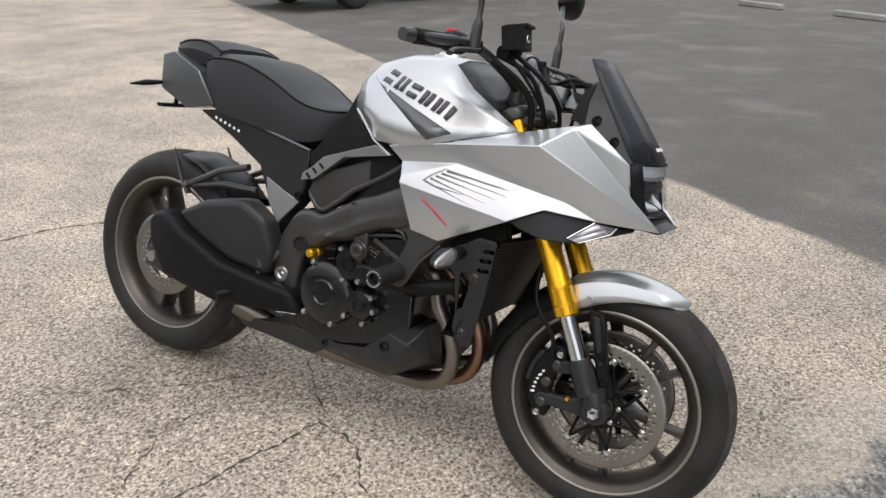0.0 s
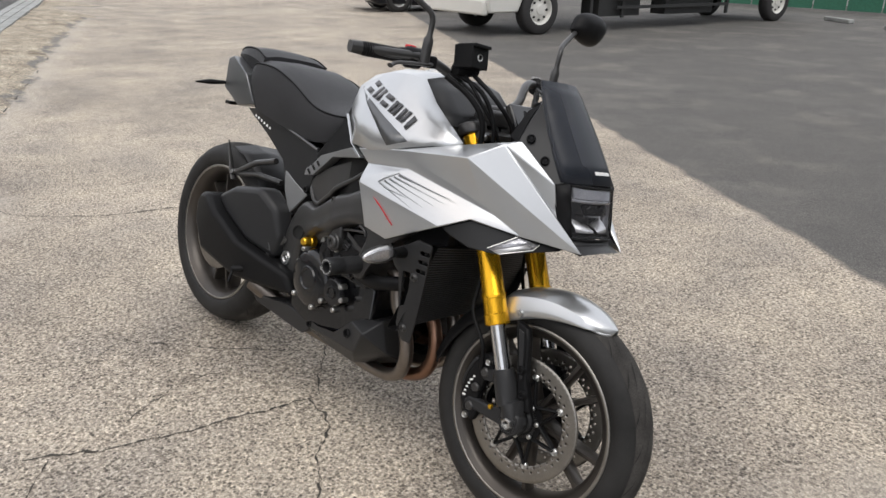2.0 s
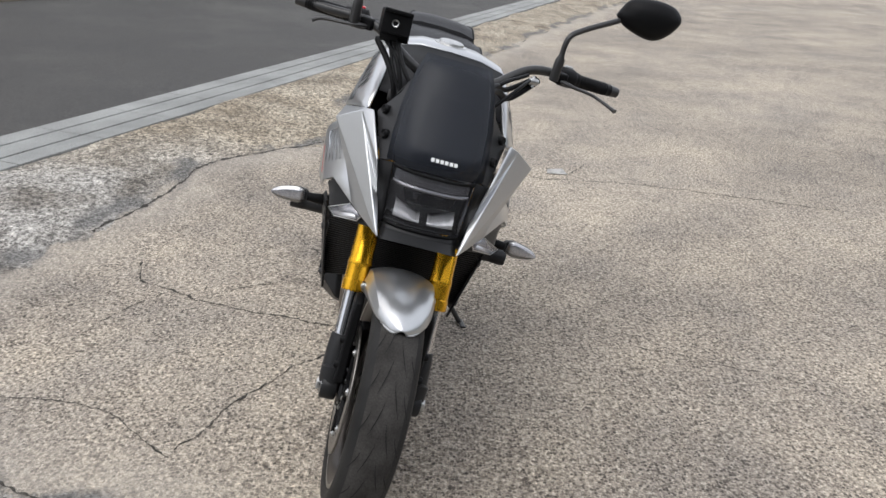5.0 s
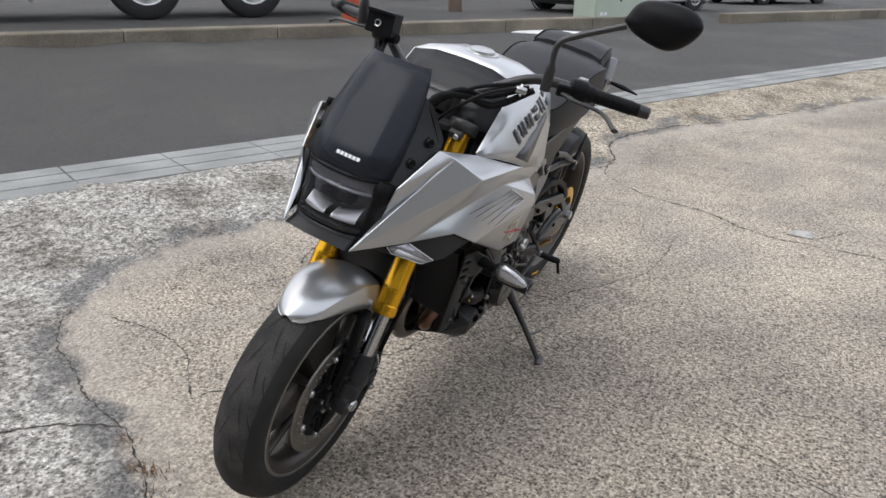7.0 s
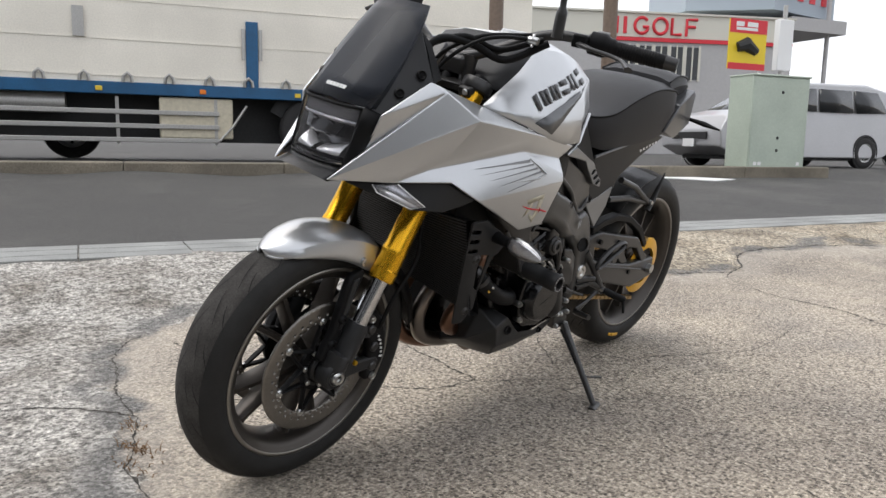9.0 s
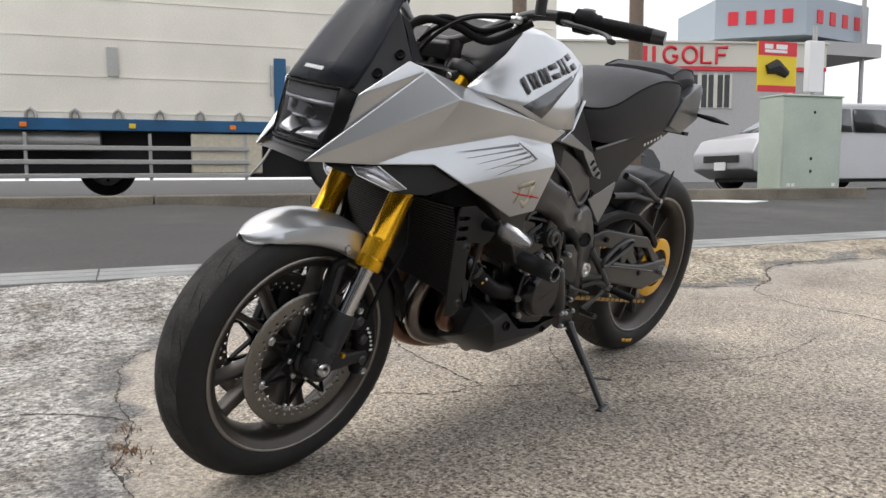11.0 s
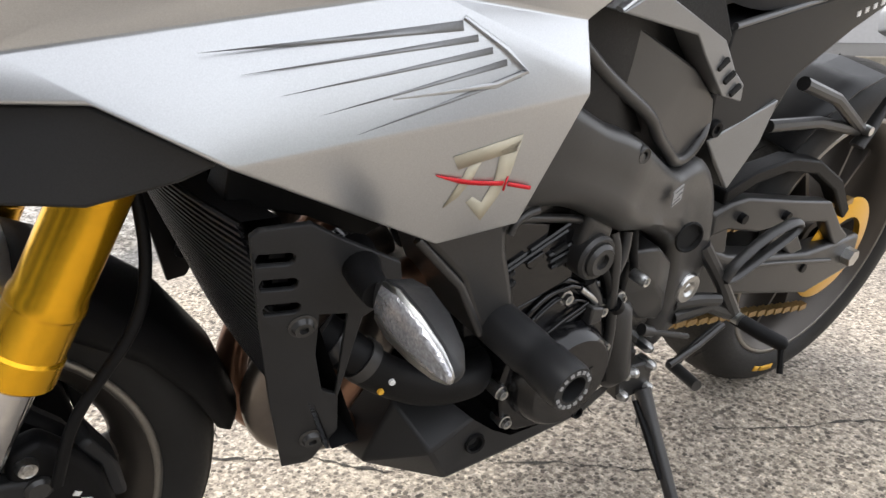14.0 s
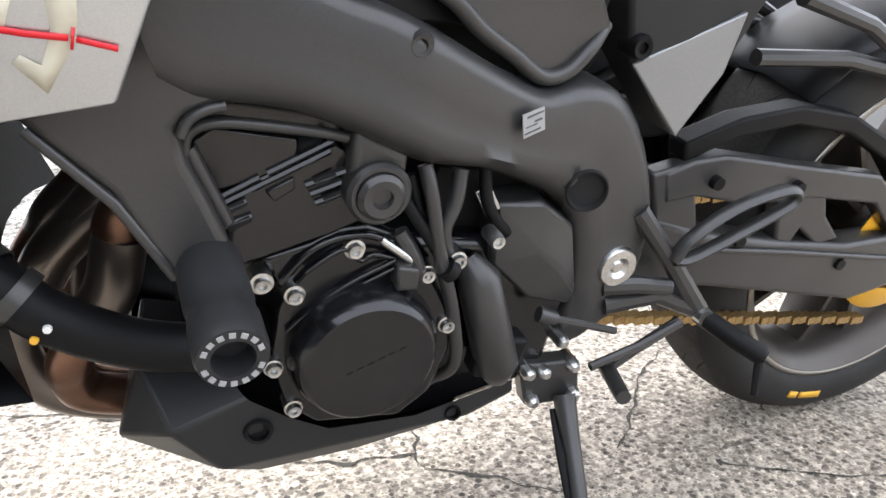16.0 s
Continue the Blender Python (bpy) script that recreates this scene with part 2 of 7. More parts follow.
def ground_material():
    m = bpy.data.materials.new("exposed_aggregate_concrete_and_asphalt")
    m.use_nodes = True
    n, ln = m.node_tree.nodes, m.node_tree.links
    p = n["Principled BSDF"]
    geo = n.new("ShaderNodeNewGeometry")
    pos = geo.outputs["Position"]

    def noise_tex(scale, detail=4.0, rough=0.5):
        t = n.new("ShaderNodeTexNoise")
        t.inputs["Scale"].default_value, t.inputs["Detail"].default_value, t.inputs["Roughness"].default_value = scale, detail, rough
        ln.new(pos, t.inputs["Vector"])
        return t.outputs[0]

    def cell(scale):
        t = n.new("ShaderNodeTexVoronoi")
        t.inputs["Scale"].default_value = scale
        ln.new(pos, t.inputs["Vector"])
        return t

    def ramp(v, stops):
        r = n.new("ShaderNodeValToRGB")
        while len(r.color_ramp.elements) < len(stops):
            r.color_ramp.elements.new(0.5)
        for e, (at, c) in zip(r.color_ramp.elements, stops):
            e.position, e.color = at, (*c, 1)
        ln.new(v, r.inputs[0])
        return r.outputs[0]

    def mix(f, a, b, kind="MIX"):
        x = n.new("ShaderNodeMixRGB")
        x.blend_type = kind
        if isinstance(f, float):
            x.inputs[0].default_value = f
        else:
            ln.new(f, x.inputs[0])
        ln.new(a, x.inputs[1])
        ln.new(b, x.inputs[2])
        return x.outputs[0]

    def maths(op, a, b):
        x = n.new("ShaderNodeMath")
        x.operation = op
        for k, v in enumerate((a, b)):
            if isinstance(v, (int, float)):
                x.inputs[k].default_value = v
            else:
                ln.new(v, x.inputs[k])
        return x.outputs[0]

    def line(nx, ny, off, soft, wob, wscale):
        """1 beyond the line nx x + ny y = off, with a ragged edge."""
        d = n.new("ShaderNodeVectorMath")
        d.operation = "DOT_PRODUCT"
        d.inputs[1].default_value = (nx, ny, 0)
        ln.new(pos, d.inputs[0])
        w = maths("MULTIPLY", maths("SUBTRACT", noise_tex(wscale, 5.0), 0.5), wob)
        v = maths("ADD", d.outputs["Value"], w)
        r = n.new("ShaderNodeMapRange")
        r.inputs[1].default_value, r.inputs[2].default_value = off - soft, off + soft
        ln.new(v, r.inputs[0])
        return r.outputs[0]

    def scaled(v, lo, hi):
        r = n.new("ShaderNodeMapRange")
        r.inputs[1].default_value, r.inputs[2].default_value = lo, hi
        ln.new(v, r.inputs[0])
        return r.outputs[0]

    # stones darker than the pale mortar that holds them
    c1 = cell(98)
    stones = ramp(c1.outputs["Color"], [(0.12, (0.080, 0.070, 0.059)), (0.30, (0.165, 0.143, 0.121)), (0.45, (0.265, 0.234, 0.199)), (0.62, (0.365, 0.325, 0.277)), (0.9, (0.52, 0.475, 0.415))])
    mortar = ramp(noise_tex(70, 4.0, 0.6), [(0.35, (0.255, 0.224, 0.186)), (0.5, (0.385, 0.345, 0.292)), (0.68, (0.56, 0.51, 0.44))])
    hold = scaled(maths("ADD", c1.outputs["Distance"], maths("MULTIPLY", maths("SUBTRACT", noise_tex(9, 4.0), 0.5), 0.5)), 0.60, 0.44)
    conc = mix(hold, mortar, stones)
    c3 = cell(205)
    grit = mix(scaled(c3.outputs["Distance"], 0.55, 0.30), ramp(c3.outputs["Color"], [(0.0, (1.0, 1.0, 1.0)), (1.0, (1.0, 1.0, 1.0))]), ramp(c3.outputs["Color"], [(0.25, (0.26, 0.25, 0.24)), (0.45, (0.85, 0.84, 0.83)), (0.8, (1.62, 1.61, 1.58))]))
    conc = mix(0.85, conc, grit, "MULTIPLY")
    speck = ramp(noise_tex(78, 3.0, 0.6), [(0.40, (0.52, 0.51, 0.50)), (0.50, (1.0, 1.0, 1.0)), (0.60, (1.36, 1.36, 1.35))])
    conc = mix(0.75, conc, speck, "MULTIPLY")
    blot = ramp(noise_tex(1.6, 6.0, 0.6), [(0.3, (0.70, 0.70, 0.72)), (0.5, (1.00, 0.98, 0.955)), (0.7, (1.26, 1.23, 1.16))])
    conc = mix(0.9, conc, blot, "MULTIPLY")
    conc = mix(1.0, conc, ramp(noise_tex(0.45, 4.0, 0.6), [(0.36, (0.78, 0.77, 0.76)), (0.58, (1.04, 1.03, 1.01))]), "MULTIPLY")
    # older, paler and dirtier slab beside the gutter
    big = noise_tex(34, 6.0, 0.68)
    c4 = cell(62)
    pale_old = ramp(big, [(0.36, (0.075, 0.072, 0.067)), (0.44, (0.235, 0.228, 0.215)), (0.52, (0.42, 0.41, 0.39)), (0.64, (0.60, 0.59, 0.565))])
    old_st = ramp(c4.outputs["Color"], [(0.2, (0.075, 0.072, 0.068)), (0.5, (0.17, 0.165, 0.155)), (0.85, (0.42, 0.41, 0.395))])
    old = mix(scaled(c4.outputs["Distance"], 0.42, 0.26), pale_old, old_st)
    old = mix(0.8, old, grit, "MULTIPLY")
    old = mix(0.6, old, speck, "MULTIPLY")
    old = mix(1.0, old, ramp(noise_tex(2.6, 6.0, 0.65), [(0.34, (0.50, 0.46, 0.41)), (0.5, (0.98, 0.95, 0.91)), (0.66, (1.26, 1.24, 1.21))]), "MULTIPLY")
    verge = ramp(noise_tex(3.1, 5.0, 0.6), [(0.3, (0.86, 0.72, 0.52)), (0.7, (1.0, 0.90, 0.72))])
    old = mix(maths("MULTIPLY", line(-1.0, 0.0, 1.9, 0.5, 1.2, 1.5), 0.75), old, mix(1.0, old, verge, "MULTIPLY"))
    c5 = cell(120)
    gravel = ramp(c5.outputs["Color"], [(0.1, (0.035, 0.033, 0.03)), (0.5, (0.11, 0.108, 0.104)), (0.9, (0.27, 0.262, 0.25))])
    sd = n.new("ShaderNodeAttribute")
    sd.attribute_name = "slab_edge"
    rag = maths("ADD", sd.outputs["Fac"], maths("MULTIPLY", maths("SUBTRACT", noise_tex(4.5, 9.0, 0.66), 0.5), 0.42))
    wide = maths("ADD", sd.outputs["Fac"], maths("MULTIPLY", maths("SUBTRACT", noise_tex(1.7, 5.0, 0.6), 0.5), 0.55))
    c2 = cell(210)
    asph = ramp(c2.outputs["Color"], [(0.0, (0.028, 0.027, 0.026)), (0.6, (0.060, 0.058, 0.055)), (1.0, (0.12, 0.116, 0.110))])
    asph = mix(0.9, asph, ramp(noise_tex(0.9, 6.0), [(0.3, (0.92, 0.92, 0.93)), (0.7, (1.12, 1.11, 1.10))]), "MULTIPLY")
    worn = ramp(noise_tex(1.1, 5.0, 0.6), [(0.52, (0, 0, 0)), (0.68, (1, 1, 1))])
    asph_near = mix(maths("MULTIPLY", worn, 0.12), mix(1.0, asph, ramp(noise_tex(2.2, 4.0), [(0.25, (1.30, 1.28, 1.25)), (0.75, (1.60, 1.57, 1.52))]), "MULTIPLY"), conc)
    # worn smooth, pale rim of the newer concrete
    rim = maths("MULTIPLY", scaled(wide, -0.30, -0.06), 0.45)
    smooth_c = ramp(noise_tex(26, 5.0, 0.6), [(0.3, (0.33, 0.295, 0.25)), (0.7, (0.50, 0.455, 0.395))])
    col = mix(rim, conc, smooth_c)
    col = mix(scaled(rag, -0.012, 0.012), col, old)
    near = n.new("ShaderNodeMath")
    near.operation = "ABSOLUTE"
    ln.new(maths("SUBTRACT", wide, 0.05), near.inputs[0])
    loose = maths("MULTIPLY", scaled(near.outputs[0], 0.10, 0.035), scaled(noise_tex(2.3, 4.0, 0.6), 0.42, 0.53))
    col = mix(maths("MULTIPLY", loose, 0.85), col, gravel)
    col = mix(line(0.585, 0.811, 2.47, 0.03, 0.14, 3.0), col, asph_near)
    col = mix(line(-0.40, -0.917, 2.95, 0.01, 0.0, 1.0), col, asph)
    dust = maths("MULTIPLY", ramp(noise_tex(0.55, 7.0, 0.65), [(0.50, (0, 0, 0)), (0.66, (1, 1, 1))]), 0.06)
    pale = n.new("ShaderNodeRGB")
    pale.outputs[0].default_value = (0.50, 0.475, 0.43, 1)
    col = mix(dust, col, pale.outputs[0])
    ln.new(col, p.inputs["Base Color"])
    p.inputs["Roughness"].default_value = 0.85
    hgt = maths("ADD", maths("MULTIPLY", hold, 0.30), maths("ADD", maths("MULTIPLY", maths("MULTIPLY", big, scaled(rag, -0.012, 0.012)), 2.2), maths("MULTIPLY", c3.outputs["Distance"], -0.25)))
    b = n.new("ShaderNodeBump")
    b.inputs["Strength"].default_value, b.inputs["Distance"].default_value = 0.75, 0.006
    ln.new(hgt, b.inputs["Height"])
    ln.new(b.outputs[0], p.inputs["Normal"])
    return m


GROUND = ground_material()


def axis_steps(lo, hi, inner, outer):
    v, x, s = [], 0.0, inner
    while x < outer:
        v.append(x)
        x += s
        if x > 3.2:
            s *= 1.22
    v.append(outer)
    return [-a for a in v[:0:-1]] + v


gx = axis_steps(-3, 3, 0.055, 900.0)
gb = Build()
gn = len(gx)
gb.add([(x, y, height(x, y)) for x in gx for y in gx], [(i * gn + j, (i + 1) * gn + j, (i + 1) * gn + j + 1, i * gn + j + 1) for i in range(gn - 1) for j in range(gn - 1)])
ground = tagged(link("ground", gb, GROUND, smooth=60), "worn exposed-aggregate concrete forecourt running into grey asphalt", "ground", kind="structure")

zone = ground.data.attributes.new("slab_edge", "FLOAT", "POINT")
zone.data.foreach_set("value", [slab(v.co.x, v.co.y) if max(abs(v.co.x), abs(v.co.y)) < 14 else (1.0 if RN.dot(v.co) > 1.4 else -1.0) for v in ground.data.vertices])

CONC = make("weathered_grey_concrete", (0.26, 0.265, 0.255), 0.85, 0.0, (120, 0.25), (3, 0.2), (90, 0.6))
KERBC = make("stained_kerb_concrete", (0.185, 0.162, 0.125), 0.9, 0.0, (60, 0.25), (1.5, 0.35), (60, 0.6))
DIRT = make("crack_dirt", (0.05, 0.045, 0.038), 0.95, 0.0, (90, 0.5), (20, 0.4))


def rp(s, d, z=None):
    """Place at s along the road and d across it."""
    v = RD * s + RN * d
    return Vector((v.x, v.y, height(v.x, v.y) if z is None else z))


def crack(pts, w):
    P = spline([(x, y, 0) for x, y in pts], 40)
    rows = []
    for i, p in enumerate(P):
        d = (P[min(i + 1, len(P) - 1)] - P[max(i - 1, 0)]).normalized()
        s = Vector((-d.y, d.x, 0))
        q = p + s * 0.016 * noise.noise(Vector((p.x * 7, p.y * 7, 3))) + s * 0.010 * noise.noise(Vector((p.x * 31, p.y * 31, 8)))
        ww = (1.15 if w < 0.007 else 1.0) * w * (0.15 + 1.9 * abs(noise.noise(Vector((p.x * 23, p.y * 23, 1)))))
        ring = []
        for k in (-1, 1):
            a = q + s * ww * k * (1 + 0.5 * noise.noise(Vector((p.x * 60, p.y * 60, k))))
            ring.append((a.x, a.y, height(a.x, a.y) + 0.0015))
        rows.append(ring)
    return rows


CRACKS = [
    ([(-.66, -1.10), (-.48, -1.05), (-.38, -.91), (-.28, -.72), (-.19, -.47), (-.09, -.16), (-.16, -.07), (-.34, .10)], .0042),
    ([(-.09, -.16), (.06, -.21), (.20, -.34), (.39, -.48), (.62, -.60)], .0034),
    ([(-.37, -.92), (-.16, -1.05), (.02, -1.13)], .003),
    ([(-.36, -.12), (-.47, -.41), (-.45, -.52), (-.38, -.66)], .0026),
    ([(-3.2, -.30), (-2.8, -.25), (-2.42, .10), (-2.26, .48), (-2.0, .85), (-1.9, 1.5), (-1.5, 2.6)], .0055),
    ([(-2.06, 1.08), (-2.31, 1.24)], .005),
    ([(-.20, .10), (-.16, .27), (-.13, .49), (-.03, .74), (.12, 1.15), (.33, 1.59), (.63, 2.05)], .0015),
    ([(-.50, .06), (-.93, .31), (-1.19, .42), (-1.73, .44)], .0032),
    ([(-1.02, -.51), (-.64, -.27), (-.39, -.04)], .0025),
    ([(.66, -.62), (.48, -.81), (.39, -.99), (.37, -1.32)], .003),
    ([tuple(p) for p in EDGE[1:12]], .011),
    ([tuple(p) for p in EDGE[14:18]], .0028),
    ([tuple(p) for p in EDGE[17:25]], .0036),
    ([(.86, -.68), (1.0, -.9), (1.4, -1.1)], .006),
]
for pts, w in CRACKS:
    b = Build()
    b.rings(crack(pts, w), caps=False, close=False)
    tagged(link("ground_crack", b, DIRT), "dark dirt-filled crack running through the concrete", "crack", kind="structure")

# dry weeds rooted in the broken slab edge
STRAW = make("dry_weed", (0.21, 0.125, 0.065), 0.9, 0.0, (80, 0.3))
weed_rng = random.Random(4)
for wx, wy, cnt, hgt in ((.965, -.455, 40, .020), (.905, -.61, 22, .015), (1.035, -.36, 18, .014)):
    b = Build()
    for k in range(cnt):
        x, y = wx + weed_rng.gauss(0, .016), wy + weed_rng.gauss(0, .034)
        a, h = weed_rng.uniform(0, math.tau), hgt * weed_rng.uniform(.4, 1.1)
        z = height(x, y)
        b.sweep([(x, y, z - .004), (x + .4 * h * math.cos(a), y + .4 * h * math.sin(a), z + .7 * h), (x + 1.3 * h * math.cos(a), y + 1.3 * h * math.sin(a), z + .9 * h)], [.0016, .0013, .0005], 4)
    tagged(link("dry_weed", b, STRAW), "dry brown weed tuft in a crack of the concrete", "weed", kind="stuff")

# concrete gutter covers along the road, each slab with three ribs
for i in range(46):
    b = Build()
    s0, ln0 = -6.0 + i * 0.6, 0.592
    for d0, d1, up in ((2.44, 2.60, 0.012), (2.60, 2.62, 0.0), (2.62, 2.80, 0.012), (2.80, 2.82, 0.0), (2.82, 2.98, 0.012)):
        q = [rp(s0, d0), rp(s0 + ln0, d0), rp(s0 + ln0, d1), rp(s0, d1)]
        zt = 0.138 + up
        b.add([(p.x, p.y, zt) for p in q] + [(p.x, p.y, 0.02) for p in q], [(0, 1, 2, 3), (0, 4, 5, 1), (1, 5, 6, 2), (2, 6, 7, 3), (3, 7, 4, 0)])
    ob = tagged(link("gutter_cover", b, CONC, bevel=0.004), "ribbed grey concrete gutter cover slab beside the road", "gutter", "gutter covers along the road", kind="structure")

# kerb wall across the road
K0, K1 = Vector((-4.4, -6.8, 0)), Vector((-12.8, -2.3, 0))
KD = (K1 - K0).normalized()
KN = Vector((KD.y, -KD.x, 0))
KN = KN if KN.y < 0 else -KN


def kp(s, d, z):
    v = K0 + KD * s + KN * d
    return Vector((v.x, v.y, z))


for i in range(22):
    s0 = -16 + i * 2.0
    if 9.9 < s0 + 1 < 11.6:
        continue
    b = Build()
    q = [kp(s0, 0, 0.2), kp(s0 + 1.99, 0, 0.2), kp(s0 + 1.99, 0.32, 0.2), kp(s0, 0.32, 0.2)]
    b.add(q + [p + Vector((0, 0, 0.29)) for p in q], [(0, 1, 5, 4), (1, 2, 6, 5), (2, 3, 7, 6), (3, 0, 4, 7), (4, 5, 6, 7)])
    tagged(link("kerb_block", b, KERBC, bevel=0.02), "stained concrete kerb block along the far side of the road", "kerb", "kerb blocks across the road", kind="structure")

# ---- the motorcycle ----
BIKE = pose(0, -0.0996, 0, 0, 0, -1.2) @ pose(0, 0, 0, -13.5, 0, 0)
bike = thing("motorcycle", BIKE, "silver and black sports motorcycle leaning on its side stand on concrete", "motorcycle")
FA, RA = Vector((0.763, 0, 0.308)), Vector((-0.766, 0, 0.391))
FC = Vector((0.765, 0, 0.294))     # centre of the fender's arcs
PIVOT = Vector((0.40, 0, 1.0))     # steering axis
STEER = Matrix.Translation(PIVOT) @ Matrix.Rotation(radians(2.6), 4, Vector((-0.41, 0, 0.91))) @ Matrix.Translation(-PIVOT)


def wheel(name, c, ro, width, lip, hubr, nspoke):
    h = width / 2
    b = Build()
    prof = [(lip + 0.006, h * 0.80), (lip + 0.004, h * 0.87), (lip - 0.006, h * 0.88), (lip - 0.014, h * 0.78), (lip - 0.022, h * 0.70), (lip - 0.032, h * 0.35), (lip - 0.034, 0)]
    prof = prof + [(r, -y) for r, y in prof[-2::-1]]
    b.lathe(prof, c, seg=72)
    b.lathe([(hubr * 0.5, h * 0.62), (hubr * 0.8, h * 0.62), (hubr, h * 0.45), (hubr, -h * 0.45), (hubr * 0.8, -h * 0.62), (hubr * 0.5, -h * 0.62)], c, seg=36)
    spokes = []
    for k in range(nspoke):
        a = math.tau * k / nspoke - 0.42
        for fork in (-1, 1):
            rows = []
            for t in (0.0, 0.15, 0.4, 0.7, 0.92, 1.0):
                r = hubr * 0.8 + (lip - 0.028 - hubr * 0.8) * t
                aa = a + fork * (0.16 + 0.07 * t)
                w, dpt = 0.0125 - 0.0045 * math.sin(math.pi * min(1.0, t * 0.8)) + (0.006 if t > 0.95 else 0), h * (0.50 - 0.18 * t)
                e, n = Vector((math.cos(aa), 0, math.sin(aa))), Vector((-math.sin(aa), 0, math.cos(aa)))
                o = Vector(c) + e * r
                sect = ((-1, -.55), (-.55, -1), (.55, -1), (1, -.55), (1, .55), (.55, 1), (-.55, 1), (-1, .55))
                rows.append([o + n * w * p_ + Vector((0, dpt * q_, 0)) for p_, q_ in sect])
            sb = Build()
            sb.rings(rows)
            spokes.append(sb)
    w = part(name, b, BRONZE, bike, "bronze-grey cast wheel", smooth=40)
    for sb in spokes:
        part("spoke", sb, BRONZE, w, smooth=30)
    b = Build()
    for s in (1, -1):
        b.lathe([(lip - 0.005, s * h * 0.885), (lip + 0.0045, s * h * 0.88)], c, seg=72)
    part("rim_edge", b, LIP, w, "thin bare metal rim edge", solid=0.0012)
    b = Build()
    q = [(lip + 0.002, h * 0.84), (lip + 0.010, h * 0.93), (lip + 0.024, h), (ro - 0.045, h * 1.0), (ro - 0.028, h * 0.90), (ro - 0.014, h * 0.68), (ro - 0.005, h * 0.40), (ro - 0.0008, h * 0.15), (ro, 0)]
    q = q + [(r, -y) for r, y in q[-2::-1]]
    b.lathe(q, c, seg=96)
    tyre = part("tyre", b, RUBBER, w, "worn black road tyre", smooth=50)
    b = Build()
    q_ = [(ro - .0145, h * .70), (ro - .0120, h * .66), (ro - .0042, h * .40), (ro - .0002, h * .15), (ro + .0006, 0)]
    b.lathe(q_ + [(r, -y) for r, y in q_[-2::-1]], c, seg=96)
    part("tread_band", b, TREADM, tyre, "dusty grey tread", smooth=50)
    return w, tyre, q


def tread(parent, c, ro, h, count, sweep):
    """Slanted sipes cut round the tread, slightly proud dark strips."""
    def at(a, v):
        u = abs(v)
        r = ro - 0.0009 - 0.045 * max(0.0, (u / h)) ** 2.6 * 0.62
        return Vector(c) + Vector((math.cos(a) * r, v, math.sin(a) * r)) + Vector((math.cos(a), 0, math.sin(a))) * 0.0026
    b = Build()
    for k in range(count):
        for s in (1, -1):
            a0 = math.tau * (k + (0.5 if s > 0 else 0)) / count
            for v0, v1, da, w in ((0.10, 0.44, sweep * 1.5, 0.012), (0.50, 0.80, sweep, 0.009)):
                rows = []
                for t in range(7):
                    t /= 6
                    v, a = s * h * (v0 + (v1 - v0) * t), a0 + (0.5 * sweep if v0 > 0.3 else 0) + da * (t ** 0.8)
                    ww = w * (0.35 + 0.65 * math.sin(math.pi * min(1, t + 0.15)))
                    rows.append([at(a - ww, v), at(a + ww, v)])
                b.rings(rows, caps=False, close=False)
    part("tread_groove", b, GROOVE, parent, "dark slanted tread grooves")["kind"] = "stuff"


def disc(parent, c, y, r0, r1, rows, count, holes=True):
    b = Build()
    for j in range(rows):
        ra, rb = r0 + (r1 - r0) * j / rows, r0 + (r1 - r0) * (j + 1) / rows
        for k in range(count):
            a0, a1 = math.tau * k / count, math.tau * (k + 1) / count
            am, rm = (a0 + a1) / 2, (ra + rb) / 2
            ring = [(ra, a0), (ra, am), (ra, a1), (rm, a1), (rb, a1), (rb, am), (rb, a0), (rm, a0)]
            co = [Vector(c) + Vector((math.cos(a) * r, y, math.sin(a) * r)) for r, a in ring]
            if holes and (k * 2 + j * 3) % 4 < 2 and (k + j) % 2 == 0:
                o = Vector(c) + Vector((math.cos(am) * rm, y, math.sin(am) * rm))
                hole = []
                for p in co:
                    d = (p - o).normalized()
                    hole.append(o + d * 0.0036)
                b.add(co + hole, [(i, (i + 1) % 8, 8 + (i + 1) % 8, 8 + i) for i in range(8)])
            else:
                b.add(co, [tuple(range(8))])
    return part("brake_disc", b, DISC, parent, "drilled steel brake disc", solid=0.0045)


